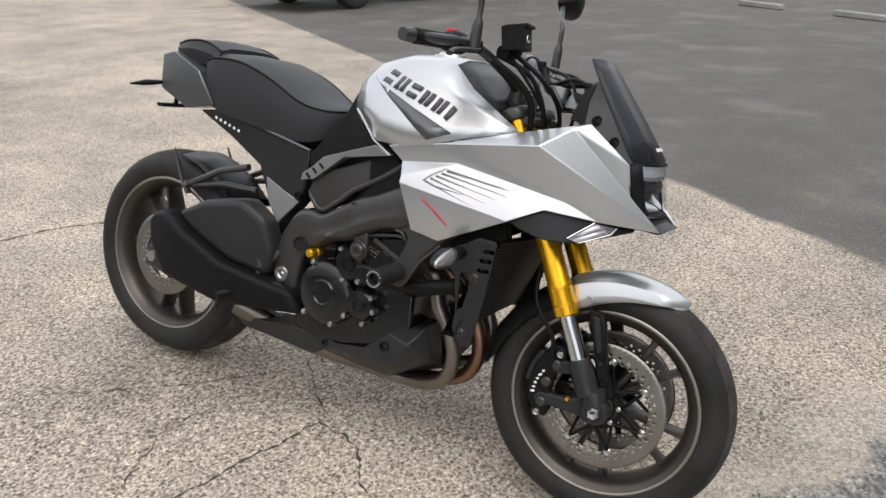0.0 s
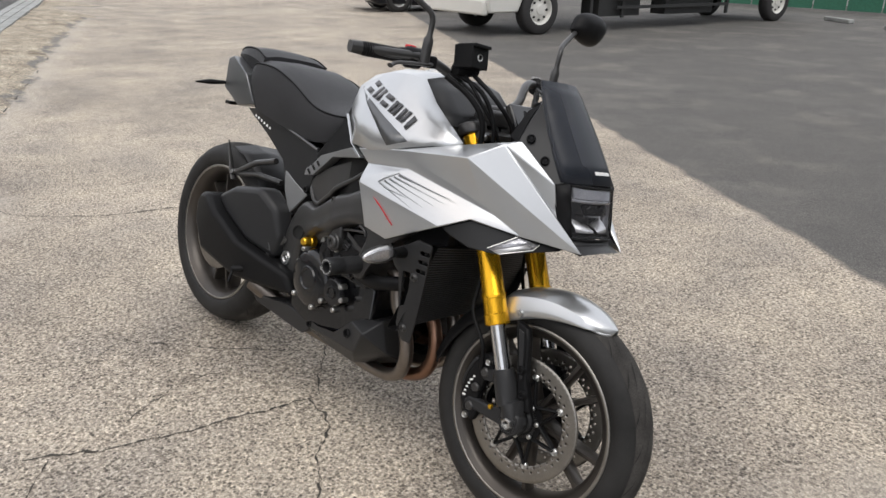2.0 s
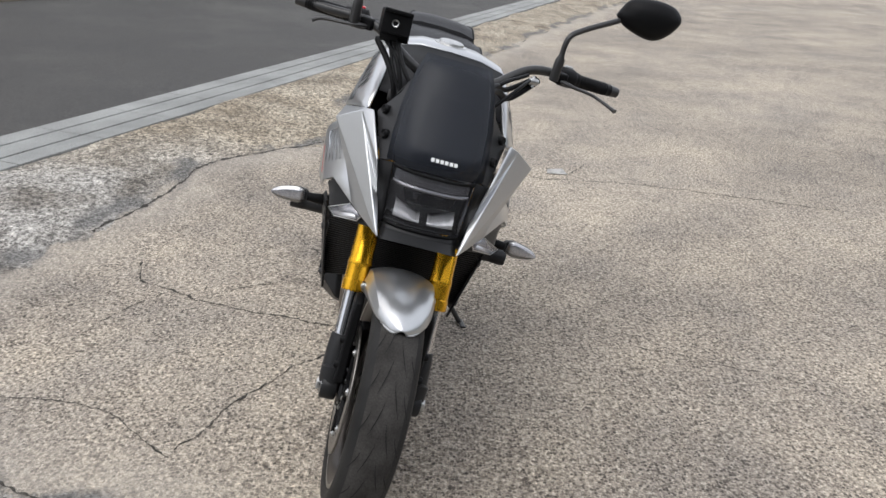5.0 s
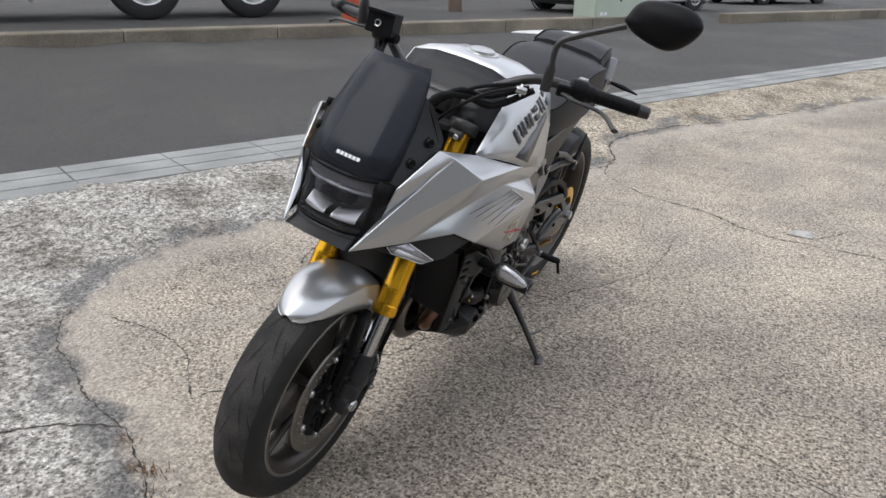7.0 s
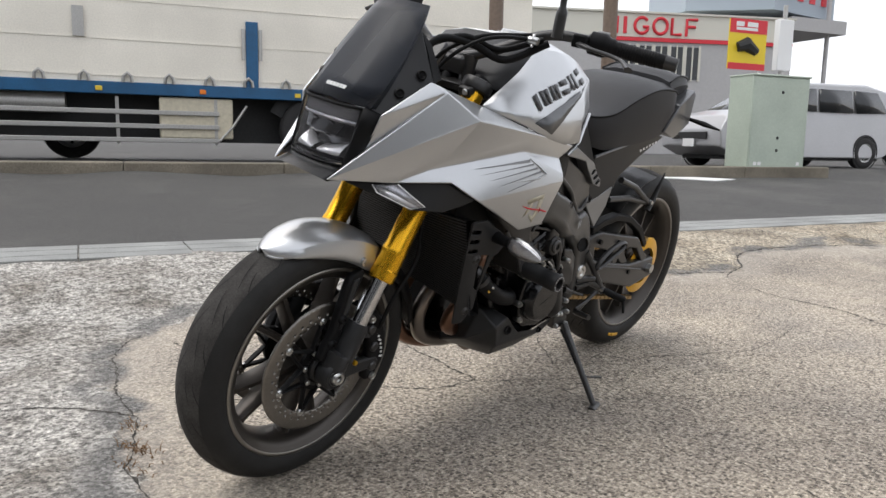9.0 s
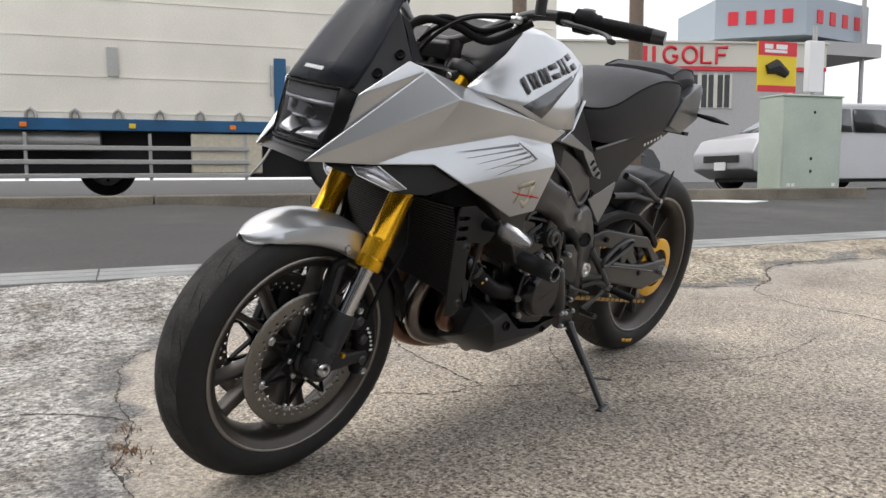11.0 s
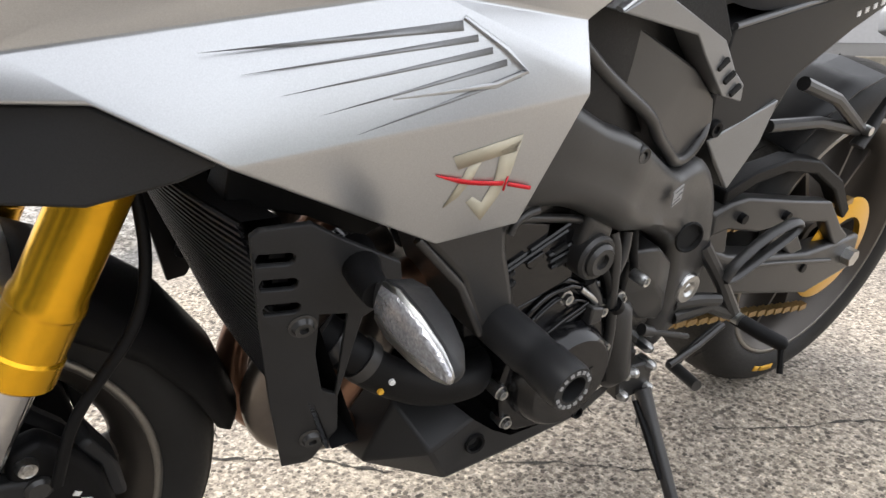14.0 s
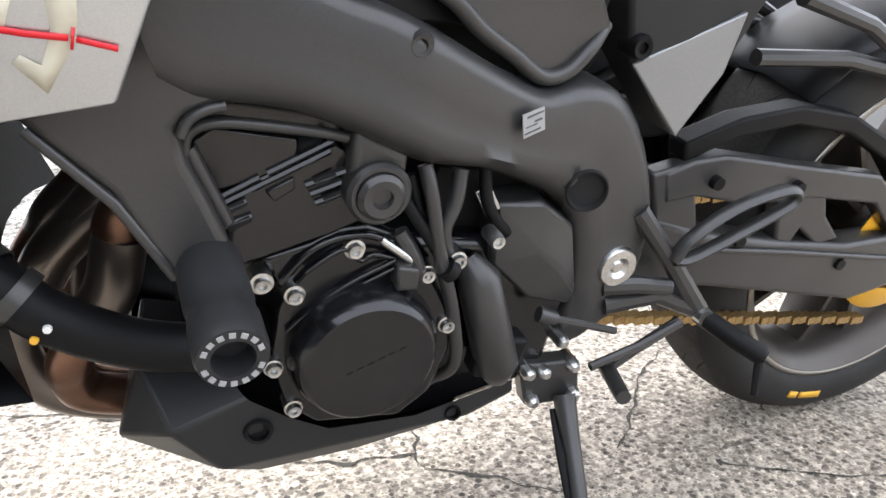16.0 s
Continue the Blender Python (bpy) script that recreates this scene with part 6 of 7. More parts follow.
for s in (1, -1):
    e, i = ENDS[s]
    d = (e - i).normalized()
    b = Build()
    gl = (e - d * .012 - i).length
    gp = [(0, .021), (.01, .021), (.014, .0165)]
    for k in range(16):
        gp += [(.018 + .006 * k, .0178), (.0205 + .006 * k, .0178), (.0215 + .006 * k, .0164)]
    gp = [q_ for q_ in gp if q_[0] < gl] + [(gl, .0165)]
    b.sweep([i + d * q_[0] for q_ in gp], [q_[1] for q_ in gp], 16)
    gr = part("grip", b, BLACK, hb, "ribbed black rubber grip", smooth=80)
    b = Build()
    b.cyl(e - d * .012, e + d * .016, .0165, .0145, 18)
    part("bar_end", b, SATIN, gr)
    o = i - d * .03
    b = Build()
    b.sweep([i, i - d * .012, i - d * .045, i - d * .05], [.021, .027, .026, .018], 14)
    sw_ = part("switch_housing", b, BLACK, hb, "black switch housing", smooth=50)
    b = Build()
    b.box(i - d * .025 + Vector((-.01, 0, .026)), (.02, .022, .008))
    part("switch", b, RED if s < 0 else make("grey_switch", (.35, .35, .35), .5), sw_, bevel=0.002)
    b = Build()
    lp = [i - d * .06 + Vector((.03, 0, -.008)), i - d * .01 + Vector((.065, 0, -.012)), i + d * .06 + Vector((.068, 0, -.018)), (Vector((.392, .457, 1.100)) if s > 0 else Vector((.392, -.37, 1.113)))]
    b.sweep(spline(lp, 5), [.010] * 5 + [.0075] * 10 + [.010], 10, 0.6)
    part("lever", b, SATIN, hb, "black control lever", smooth=80)
    b = Build()
    b.box(i - d * .055 + Vector((.022, 0, -.003)), (.045, .035, .03), (0, 0, 20 * s))
    part("lever_bracket", b, BLACK, hb, bevel=0.005)
    # mirror
    m0 = Vector((.398, .268 * s, 1.135))
    b = Build()
    pts = [m0, Vector((.400, .268 * s, 1.190)), Vector((.402, .270 * s, 1.245)), Vector((.385, .300 * s, 1.272)), Vector((.350, .395 * s, 1.322))]
    b.sweep(spline(pts, 5), [.013] * 6 + [.0075] * 14 + [.0075], 12)
    ms = part("mirror_stem", b, SATIN, bike, "black mirror stem", smooth=80)
    mc = Vector((.345, .468 * s, 1.345))
    b = Build()
    out = [(.00, -.085, -.012), (.0, -.060, .034), (.0, .0, .050), (.0, .06, .045), (.0, .088, .015), (.0, .062, -.030), (.0, .02, -.050), (.0, -.05, -.036)]
    out = [tuple(p) for p in spline(out + [out[0]], 4)[:-1]]
    rg = []
    for q, f in ((.034, .20), (.031, .50), (.022, .80), (.010, .95), (.0, 1.0), (-.012, .97)):
        rg.append([mc + Vector((q, y * f * s, z * f)) for _, y, z in out])
    b.rings(rg)
    part("mirror_shell", b, BLACK, ms, "black mirror housing", smooth=60)
    b = Build()
    b.add([mc + Vector((-.0135, y * .88 * s, z * .88)) for _, y, z in out], [tuple(range(len(out)))])
    part("mirror_glass", b, MIRROR, ms, "mirror glass", solid=0.001)
b = Build()
b.box((.455, -.165, 1.170), (.055, .072, .056), (0, -8, 8))
b.box((.460, -.165, 1.197), (.056, .070, .008), (0, -8, 8))
b.sweep([(.435, -.195, 1.135), (.440, -.165, 1.138), (.445, -.125, 1.140)], [.017, .019, .013], 12)
rs = part("brake_reservoir", b, BLACK, hb, "square black brake reservoir", bevel=0.006)
b = Build()
o = Vector((.4838, -.165, 1.172))
b.lathe([(.006, .001), (.0085, .002), (.0095, 0)], o, (1, 0, .15), seg=22)
part("sight_glass", b, STEEL, rs)
b = Build()
b.box((.535, 0, 1.045), (.02, .13, .07), (0, -35, 0))
part("instrument_panel", b, GLOSS, bike, "dark instrument display", bevel=0.006)
b = Build()
for k in range(4):
    a = math.tau * k / 4 + .4
    b.sweep([(.411, .216, 1.119), (.411 + .008 * math.cos(a), .216 + .016 * math.cos(a) * .3, 1.119 + .016 * math.sin(a))], [.005, .003], 8)
b.lathe([(0, .014), (.007, .014), (.009, .010), (.009, -.010), (.006, -.014), (0, -.014)], (.411, .216, 1.119), (-.2, 1, 0), seg=14)
part("cable_adjuster", b, STEEL, hb, "bright cable adjuster wheel")
# cables and hoses
for pts, r in (([(.375, .235, 1.120), (.43, .165, 1.065), (.50, .12, 1.085), (.58, .09, 1.085), (.62, .07, 1.03)], .009), ([(.385, .225, 1.125), (.44, .15, 1.085), (.52, .11, 1.10), (.60, .08, 1.07)], .007), ([(.415, -.20, 1.115), (.47, -.16, 1.075), (.50, -.13, 1.02), (.50, -.12, .93)], .008), ([(.42, -.19, 1.13), (.49, -.14, 1.09), (.525, -.11, 1.01), (.52, -.10, .92)], .006), ([(.40, .20, 1.13), (.50, .12, 1.10), (.55, .05, 1.02), (.52, .05, .88)], .005), ([(.38, .22, 1.125), (.52, .16, 1.10), (.57, .08, 1.00), (.54, .07, .85)], .0045), ([(.43, -.16, 1.15), (.52, -.12, 1.08), (.55, -.06, 1.0), (.54, -.05, .86)], .006), ([(.43, -.18, 1.15), (.50, -.14, 1.06), (.53, -.09, .98), (.52, -.07, .88)], .0045),
               ([(.56, -.08, .80), (.575, -.09, .70), (.570, -.10, .60), (.585, -.12, .54), (.635, -.12, .47), (.64, -.11, .40)], .0055), ([(.56, .08, .80), (.55, .10, .70), (.545, .115, .62), (.56, .125, .56), (.61, .125, .48), (.63, .115, .40)], .0055)):
    b = Build()
    b.sweep(spline(pts, 6), r, 8)
    part("cable", b, BLACK, bike, "black cable", smooth=80)
b = Build()
b.sweep(spline([(.405, .17, .545), (.382, .19, .528), (.350, .20, .500), (.292, .20, .466), (.224, .19, .446), (.19, .16, .44)], 6), .021, 14)
ch = part("coolant_hose", b, BLACK, bike, "black coolant hose", smooth=80)
for o, d in ((Vector((.372, .194, .520)), Vector((-.6, .2, -.55))), (Vector((.392, .182, .537)), Vector((-.6, .45, -.45)))):
    b = Build()
    b.lathe([(.0215, -.006), (.0232, -.006), (.0232, .006), (.0215, .006)], o, d, seg=24, close=True)
    part("hose_clamp", b, SATIN, ch, "dark hose clamp")
for o, mt in ((Vector((.352, .2225, .506)), WHITE), (Vector((.362, .2200, .496)), YELLOW)):
    b = Build()
    b.lathe([(0, .0012), (.0030, .0008), (.0034, -.002)], o, (.1, 1, .1), seg=12)
    part("paint_dot", b, mt, ch)
b = Build()
b.sweep(spline([(.40, -.19, .56), (.34, -.205, .545), (.28, -.205, .53), (.20, -.19, .53)], 6), .020, 14)
part("coolant_hose", b, BLACK, bike, "black coolant hose", smooth=80)

# yellow balance marks on the rear tyre
for a0, a1 in ((-75.5, -71.5), (-86.5, -77)):
    b = Build()
    b.rings([[RA + Vector((r * math.cos(radians(a0 + (a1 - a0) * k / 4)), .0908, r * math.sin(radians(a0 + (a1 - a0) * k / 4)))) for k in range(5)] for r in (.287, .299)], caps=False, close=False)
    part("tyre_mark", b, YELLOW, rtyre, "small yellow print", solid=0.002)

# side stand
b = Build()
b.plate([(-.098, .336, .160), (-.178, .330, .160), (-.192, .268, .160), (-.116, .272, .160)], .135)
ssb = part("stand_bracket", b, SATIN, bike, "black side stand bracket", bevel=0.004)
FOOT = BIKE.inverted() @ Vector((-.139, .262, .006))
b = Build()
TOP = Vector((-.164, .165, .285))
b.sweep([TOP, TOP.lerp(FOOT, .2), TOP.lerp(FOOT, .55), TOP.lerp(FOOT, .95), FOOT], [.014, .0115, .0105, .0095, .009], 12)
b.sweep([FOOT + Vector((-.02, 0, .0)), FOOT + Vector((.035, .014, 0))], [.013, .012], 12, 0.4)
sst = part("side_stand", b, SATIN, bike, "black side stand, folded out")
b = Build()
b.sweep([(-.150, .168, .268), TOP.lerp(FOOT, .25) + Vector((.016, 0, 0)), TOP.lerp(FOOT, .5) + Vector((.014, 0, 0))], [.004, .0055, .003], 8)
part("stand_spring", b, BLACK, sst, "thin return spring")
b = Build()
b.sweep([TOP.lerp(FOOT, .66), Vector((-.25, .30, .135))], .004, 8)
part("stand_tang", b, SATIN, sst)
for x, z in ((-.109, .327), (-.122, .283), (-.168, .327), (-.178, .283), (-.13, .325), (-.144, .367)):
    b = Build()
    b.lathe([(0, .172), (.0045, .172), (.006, .170), (.0085, .166), (.0085, .14)], (x, 0, z), seg=8)
    part("bolt", b, STEEL, ssb)
b = Build()
b.sweep([(-.106, .175, .414), (-.150, .182, .402), (-.194, .188, .390)], .0045, 8)
b.cyl((-.100, .172, .416), (-.120, .176, .410), .009, .008, 12)
b.sweep([(-.290, .185, .384), (-.235, .188, .362), (-.171, .190, .345)], .0052, 8)
part("shift_rod", b, SATIN, bike, "black shift linkage rod")
b = Build()
b.sweep([(-.192, .15, .426), (-.23, .165, .432), (-.267, .175, .430)], [.012, .011, .010], 10)
part("peg_arm", b, SATIN, bike)
b = Build()
b.sweep([(-.290, .182, .384), (-.240, .176, .346), (-.213, .172, .322)], [.007, .0065, .007], 8)
b.cyl((-.213, .168, .320), (-.194, .230, .328), .010, .009, 12)
part("gear_lever", b, SATIN, bike, "black gear lever")

# ---- the street behind ----
WHITEP = make("dull_white_vehicle_paint", (0.62, 0.61, 0.57), 0.4, 0.0, (60, 0.04), (0.8, 0.10), rvar=0.08)
PANELW = make("ribbed_aluminium_panel", (0.80, 0.755, 0.66), 0.45, 0.1, (40, 0.06), (0.7, 0.10), rvar=0.08)
BLUEP = make("blue_truck_paint", (0.008, 0.085, 0.20), 0.4, 0.0, (40, 0.1), (1.5, 0.2))
RAIL = make("galvanised_rail", (0.42, 0.41, 0.39), 0.45, 0.6, (50, 0.15))
UNDER = make("dark_chassis", (0.018, 0.018, 0.018), 0.7, 0.0, (30, 0.3))
TYREF = make("old_tyre", (0.025, 0.024, 0.024), 0.85, 0.0, (30, 0.2))
ALU = make("polished_alloy_rim", (0.55, 0.55, 0.54), 0.35, 0.8, (30, 0.15))
ORANGE = make("orange_lamp", (0.75, 0.2, 0.02), 0.3)
YLAMP = make("yellow_lamp", (0.7, 0.5, 0.04), 0.3)
SILVERC = make("silver_car_paint", (0.42, 0.42, 0.43), 0.35, 0.35, (40, 0.04), (1.0, 0.05), coat=0.5)
WHITEC = make("white_car_paint", (0.72, 0.72, 0.72), 0.3, 0.0, (40, 0.03), (1.0, 0.05), coat=0.5)
BLACKC = make("black_car_paint", (0.014, 0.014, 0.016), 0.2, 0.2, (40, 0.1), coat=0.5)
CARGLASS = make("dark_car_glass", (0.02, 0.022, 0.024), 0.06, 0.0)
CABG = make("pale_green_cabinet_paint", (0.43, 0.49, 0.41), 0.5, 0.0, (30, 0.05), (1.2, 0.10), rvar=0.06)
WALLG = make("grey_cladding", (0.42, 0.41, 0.405), 0.6, 0.0, (6, 0.04), (0.15, 0.06))
WALLW = make("cream_window_frame", (0.62, 0.60, 0.52), 0.6)
SIGNR = make("red_sign", (0.62, 0.025, 0.04), 0.5)
SIGNY = make("yellow_sign", (0.75, 0.55, 0.02), 0.5)
POSTB = make("brown_post_paint", (0.16, 0.115, 0.085), 0.6, 0.0, (20, 0.15))
POSTR = make("red_orange_post_paint", (0.42, 0.075, 0.035), 0.6, 0.0, (20, 0.15))
GREENN = make("green_net", (0.03, 0.13, 0.08), 0.8, 0.0, (20, 0.2))
ZB = 0.40
KROT = Matrix(((KD.x, -KN.x, 0), (KD.y, -KN.y, 0), (0, 0, 1))).to_4x4()


def kframe(s, d, z=ZB):
    """A frame whose x runs along the kerb and whose y comes back towards the forecourt."""
    return Matrix.Translation(kp(s, d, z)) @ KROT


def road_wheel(parent, x, y, r, w, rim, dish=0.0, side=1):
    b = Build()
    b.lathe([(r * .60, -w / 2), (r * .66, -w / 2 - .004), (r * .93, -w / 2), (r, -w * .36), (r, w * .36), (r * .93, w / 2), (r * .66, w / 2 + .004), (r * .60, w / 2)], (x, y, r), seg=40)
    wh = part("wheel", b, TYREF, parent, "black tyre on a bright rim", smooth=50)
    b = Build()
    f = side * w / 2
    b.lathe([(r * .62, f * .98), (r * .56, f * .9), (r * .50, f * (.55 - dish)), (r * .30, f * (.75 - dish)), (r * .18, f * (.8 - dish)), (r * .17, f * (1.0 - dish)), (0, f * (1.0 - dish))], (x, y, r), seg=36)
    rm = part("rim", b, rim, wh, "bright metal rim", smooth=30)
    for k in range(8):
        a = math.tau * k / 8
        b = Build()
        o = Vector((x + math.cos(a) * r * .40, y + f * (.66 - dish), r + math.sin(a) * r * .40))
        b.cyl(o, o + Vector((0, side * .02, 0)), r * .055, seg=10)
        part("rim_hole", b, UNDER, rm)
    return wh


# box lorry beyond the kerb
lorry = thing("lorry", kframe(-3.0, 2.8), "long white box lorry with a blue sill parked beyond the kerb", "lorry")
b = Build()
b.box((.9, -1.2, 2.62), (14.6, 2.35, 2.85))
body = part("cargo_box", b, PANELW, lorry, "cream-white aluminium cargo side", bevel=0.02)
for z in (1.36, 1.92, 2.52, 3.12):
    b = Build()
    b.box((.9, -.0205, z), (14.55, .010, .022))
    part("panel_rib", b, PANELW, body)
b = Build()
b.box((.9, -.01, 1.165), (14.6, .07, .19))
part("sill", b, BLUEP, lorry, "blue painted sill", bevel=0.01)
for x in (-5.2, 2.95, 6.2):
    b = Build()
    b.box((x, .004, 1.75), (.20, .03, 1.15))
    p_ = part("pillar", b, BLUEP, lorry, "blue gate pillar", bevel=0.01)
    for dx in (-.14, .14):
        b = Build()
        b.box((x + dx, .008, 1.95), (.05, .03, .5))
        part("latch_bar", b, RAIL, p_)
for x in (-2.35, .35):
    b = Build()
    b.box((x, .006, 2.15), (.16, .03, .45))
    part("side_latch", b, RAIL, lorry, "grey recessed latch")
for k in range(20):
    b = Build()
    x = -5.8 + k * .62
    b.sweep([(x - .07, .03, 1.255), (x - .055, .04, 1.35), (x, .04, 1.40), (x + .055, .04, 1.35), (x + .07, .03, 1.255)], .026, 8)
    part("rope_hook", b, RAIL, lorry, "grey rope hook")
for k in range(8):
    b = Build()
    b.box((-5.6 + k * 1.55, .035, 1.15), (.10, .03, .075))
    part("side_marker", b, ORANGE if k % 2 else YLAMP, lorry, "orange side marker lamp" if k % 2 else "yellow marker lamp", bevel=0.01)
b = Build()
b.box((.9, -1.2, .98), (14.4, .9, .22))
# wide dark block in place of the shade beneath the lorry, hides the sky
b.box((.9, -1.25, .76), (14.0, 1.3, .86))
part("chassis", b, UNDER, lorry, "dark chassis, with a block for the shade under the lorry")
for z in (.36, .58, .80):
    b = Build()
    b.box((-1.9, .0, z), (8.6, .035, .075))
    part("side_rail", b, RAIL, lorry, "grey side guard rail", bevel=0.01)
for x in (-5.9, -4.2, -2.55, -.95, .85, 2.35):
    b = Build()
    b.box((x, -.03, .66), (.05, .03, .75))
    part("guard_post", b, RAIL, lorry)
b = Build()
b.sweep([(2.4, 0, .36), (2.62, 0, .60), (2.85, 0, .95)], .035, 8, 0.6)
part("guard_end", b, RAIL, lorry)
b = Build()
b.box((2.05, -.25, .72), (1.15, .45, .66))
part("storage_box", b, make("cream_box", (.55, .50, .38), .6, 0, (20, .1)), lorry, "cream storage box under the sill", bevel=0.03)
b = Build()
b.cyl((-1.9, -.28, .92), (.1, -.28, .92), .16, seg=20)
part("air_tank", b, RAIL, lorry, "grey cylindrical tank")
for x in (4.0, 5.75, -7.5):
    road_wheel(lorry, x, -.22, .57, .30, ALU, 0.25)
    b = Build()
    b.sweep([(x + .62 * math.cos(radians(a)), -.22, .58 + .64 * math.sin(radians(a))) for a in range(20, 161, 20)], [.17] * 8, 8, 0.12, up=(0, 1, 0))
    part("mudguard", b, UNDER, lorry)
for x in (-5.0, 0.0):
    road_wheel(lorry, x, -2.2, .48, .30, ALU, 0.25)


def car(name, m, L, W, H, prof, glassp, paint, label, wheels, r=.33, rim=ALU):
    """prof: side outline (x, z); glassp: window outlines on the side."""
    c = thing(name, m, label, "car")
    n = len(prof)
    rows = []
    for y, sh, up in ((-W / 2, .0, 0), (-W / 2 * .80, 0, .0), (0, 0, .0), (W / 2 * .80, 0, .0), (W / 2, 0, 0)):
        tuck = abs(y) > W * .45
        rows.append([(x, y * (1 - (.13 * max(0, (z - H * .5)) / (H * .5) if tuck else 0)), z - (.03 if tuck else 0)) for x, z in prof])
    b = Build()
    b.rings(rows, caps=False, close=True)
    b.add(rows[0], [tuple(range(n))])
    b.add(rows[-1], [tuple(range(n))])
    part("body", b, paint, c, bevel=0.03, seg=3, smooth=45)
    for s in (-1, 1):
        for gp in glassp:
            b = Build()
            b.add([(x, s * (W / 2 * (1 - .13 * max(0, z - H * .5) / (H * .5)) + .006), z) for x, z in gp], [tuple(range(len(gp)))])
            part("side_window", b, CARGLASS, c, "dark window", solid=0.006)
        for x in wheels:
            road_wheel(c, x, s * (W / 2 - .10), r, .20, rim, 0.2, s)
            b = Build()
            b.lathe([(r * 1.14, s * (W / 2 - .02)), (r * 1.02, s * (W / 2 + .002))], (x, 0, r), seg=32)
            part("wheel_arch", b, UNDER, c, solid=0.01)
    b = Build()
    b.box((0, 0, .26), (L * .8, W * .9, .2))
    part("underbody", b, UNDER, c)
    return c


VAN = [(-2.4, .42), (-2.42, .75), (-2.25, 1.02), (-1.35, 1.18), (-.45, 1.66), (-.1, 1.72), (1.5, 1.74), (2.1, 1.62), (2.40, 1.12), (2.42, .45), (1.9, .24), (-2.0, .24)]
VANG = [[(-1.05, 1.16), (-.50, 1.55), (-.12, 1.60), (.02, 1.60), (.02, 1.14)], [(.10, 1.14), (.10, 1.60), (1.0, 1.60), (1.05, 1.14)], [(1.12, 1.14), (1.08, 1.60), (1.75, 1.58), (2.05, 1.16)]]
van = car("minivan", kframe(11.75, 2.9) @ Matrix.Scale(1.07, 4), 4.8, 1.75, 1.74, VAN, VANG, SILVERC, "silver minivan parked behind the cabinet", (-1.5, 1.45))
for s in (-1, 1):
    b = Build()
    b.add([(-2.32, s * .60, .78), (-2.20, s * .86, .80), (-1.85, s * .885, .98), (-2.20, s * .62, 1.0)], [(0, 1, 2, 3)])
    part("headlamp", b, REFLECT, van, "clear headlamp", solid=0.02)
b = Build()
b.add([(-1.40, -.72, 1.165), (-1.40, .72, 1.165), (-.52, .66, 1.635), (-.52, -.66, 1.635)], [(0, 1, 2, 3)])
part("windscreen", b, CARGLASS, van, "windscreen", solid=0.02)
b = Build()
b.box((-2.43, 0, .62), (.03, 1.0, .14))
part("grille", b, UNDER, van)
b = Build()
b.box((-2.44, 0, .48), (.02, .33, .16))
part("number_plate", b, WHITE, van, "blank white plate")
HATCH = [(-2.0, .38), (-2.02, .72), (-1.85, .90), (-1.1, 1.0), (-.4, 1.42), (.9, 1.46), (1.6, 1.25), (1.85, .85), (1.88, .40), (1.5, .22), (-1.7, .22)]
HATG = [[(-.85, 1.0), (-.38, 1.34), (.15, 1.37), (.18, .98)], [(.25, .98), (.24, 1.37), (.85, 1.36), (1.35, 1.0)]]
car("hatchback", kframe(8.3, 9.5) @ pose(0, 0, 0, 0, 0, 8), 3.9, 1.68, 1.46, HATCH, HATG, WHITEC, "white hatchback parked further back", (-1.25, 1.2), .30)
car("hatchback", kframe(12.0, 12.5), 3.9, 1.68, 1.46, HATCH, HATG, BLACKC, "black hatchback parked further back", (-1.25, 1.2), .30)
car("minivan", kframe(20.2, 4.6), 4.8, 1.75, 1.74, VAN, VANG, BLACKC, "black minivan parked beside the silver one", (-1.5, 1.45))
car("minivan", kframe(6.2, 13.5), 4.8, 1.75, 1.74, VAN, VANG, BLACKC, "dark minivan parked in the far row", (-1.5, 1.45))

# roadside cabinet
cab = thing("roadside_cabinet", kframe(8.75, .35, .30), "pale green metal roadside cabinet on a concrete plinth", "cabinet")
b = Build()
b.box((0, 0, .07), (1.50, .66, .16))
part("plinth", b, KERBC, cab, bevel=0.02)
b = Build()
b.box((0, 0, .96), (1.32, .56, 1.62))
cb = part("body", b, CABG, cab, bevel=0.015)
b = Build()
b.box((0, .01, 1.782), (1.34, .60, .03))
part("lid", b, CABG, cab, "thin lid", bevel=0.01)
b = Build()
b.box((0, .284, .96), (1.26, .012, 1.56))
dr = part("door", b, CABG, cab, "flat green door", bevel=0.004)
for x, z in ((.03, 1.50), (-.02, .70), (-.02, .48)):
    b = Build()
    b.lathe([(0, .012), (.018, .012), (.026, .006), (.030, 0)], (x, .290, z), (0, 1, 0), seg=16)
    part("lock", b, UNDER, dr, "dark lock")
for x in (-.50, -.40, .50):
    b = Build()
    b.box((x, .293, .245), (.07, .006, .06))
    part("notice", b, WHITE, cb)

# posts and signs
for s, d, r, h, mt, nm, lb in ((3.35, .45, .13, 1.0, POSTR, "bollard_post", "red-orange steel post by the kerb"), (3.36, .55, .11, 4.5, POSTB, "steel_post", "brown steel post by the kerb"), (7.4, 3.5, .15, 7.5, POSTB, "steel_post", "tall brown steel post")):
    b = Build()
    b.cyl((0, 0, 0), (0, 0, h), r, seg=16)
    b.cyl((0, 0, 0), (0, 0, .05), r * 1.6, seg=16)
    o = link(nm, b, mt, bevel=0.01)
    o.matrix_world = kframe(s, d, .3)
    tagged(o, lb, "post")
sg = thing("banner_sign", kframe(10.65, 3.0), "red and yellow banner sign on a white pole", "sign")
b = Build()
b.box((0, 0, 2.67), (1.06, .03, 1.06))
bd = part("board", b, SIGNY, sg, "yellow board", bevel=0.01)
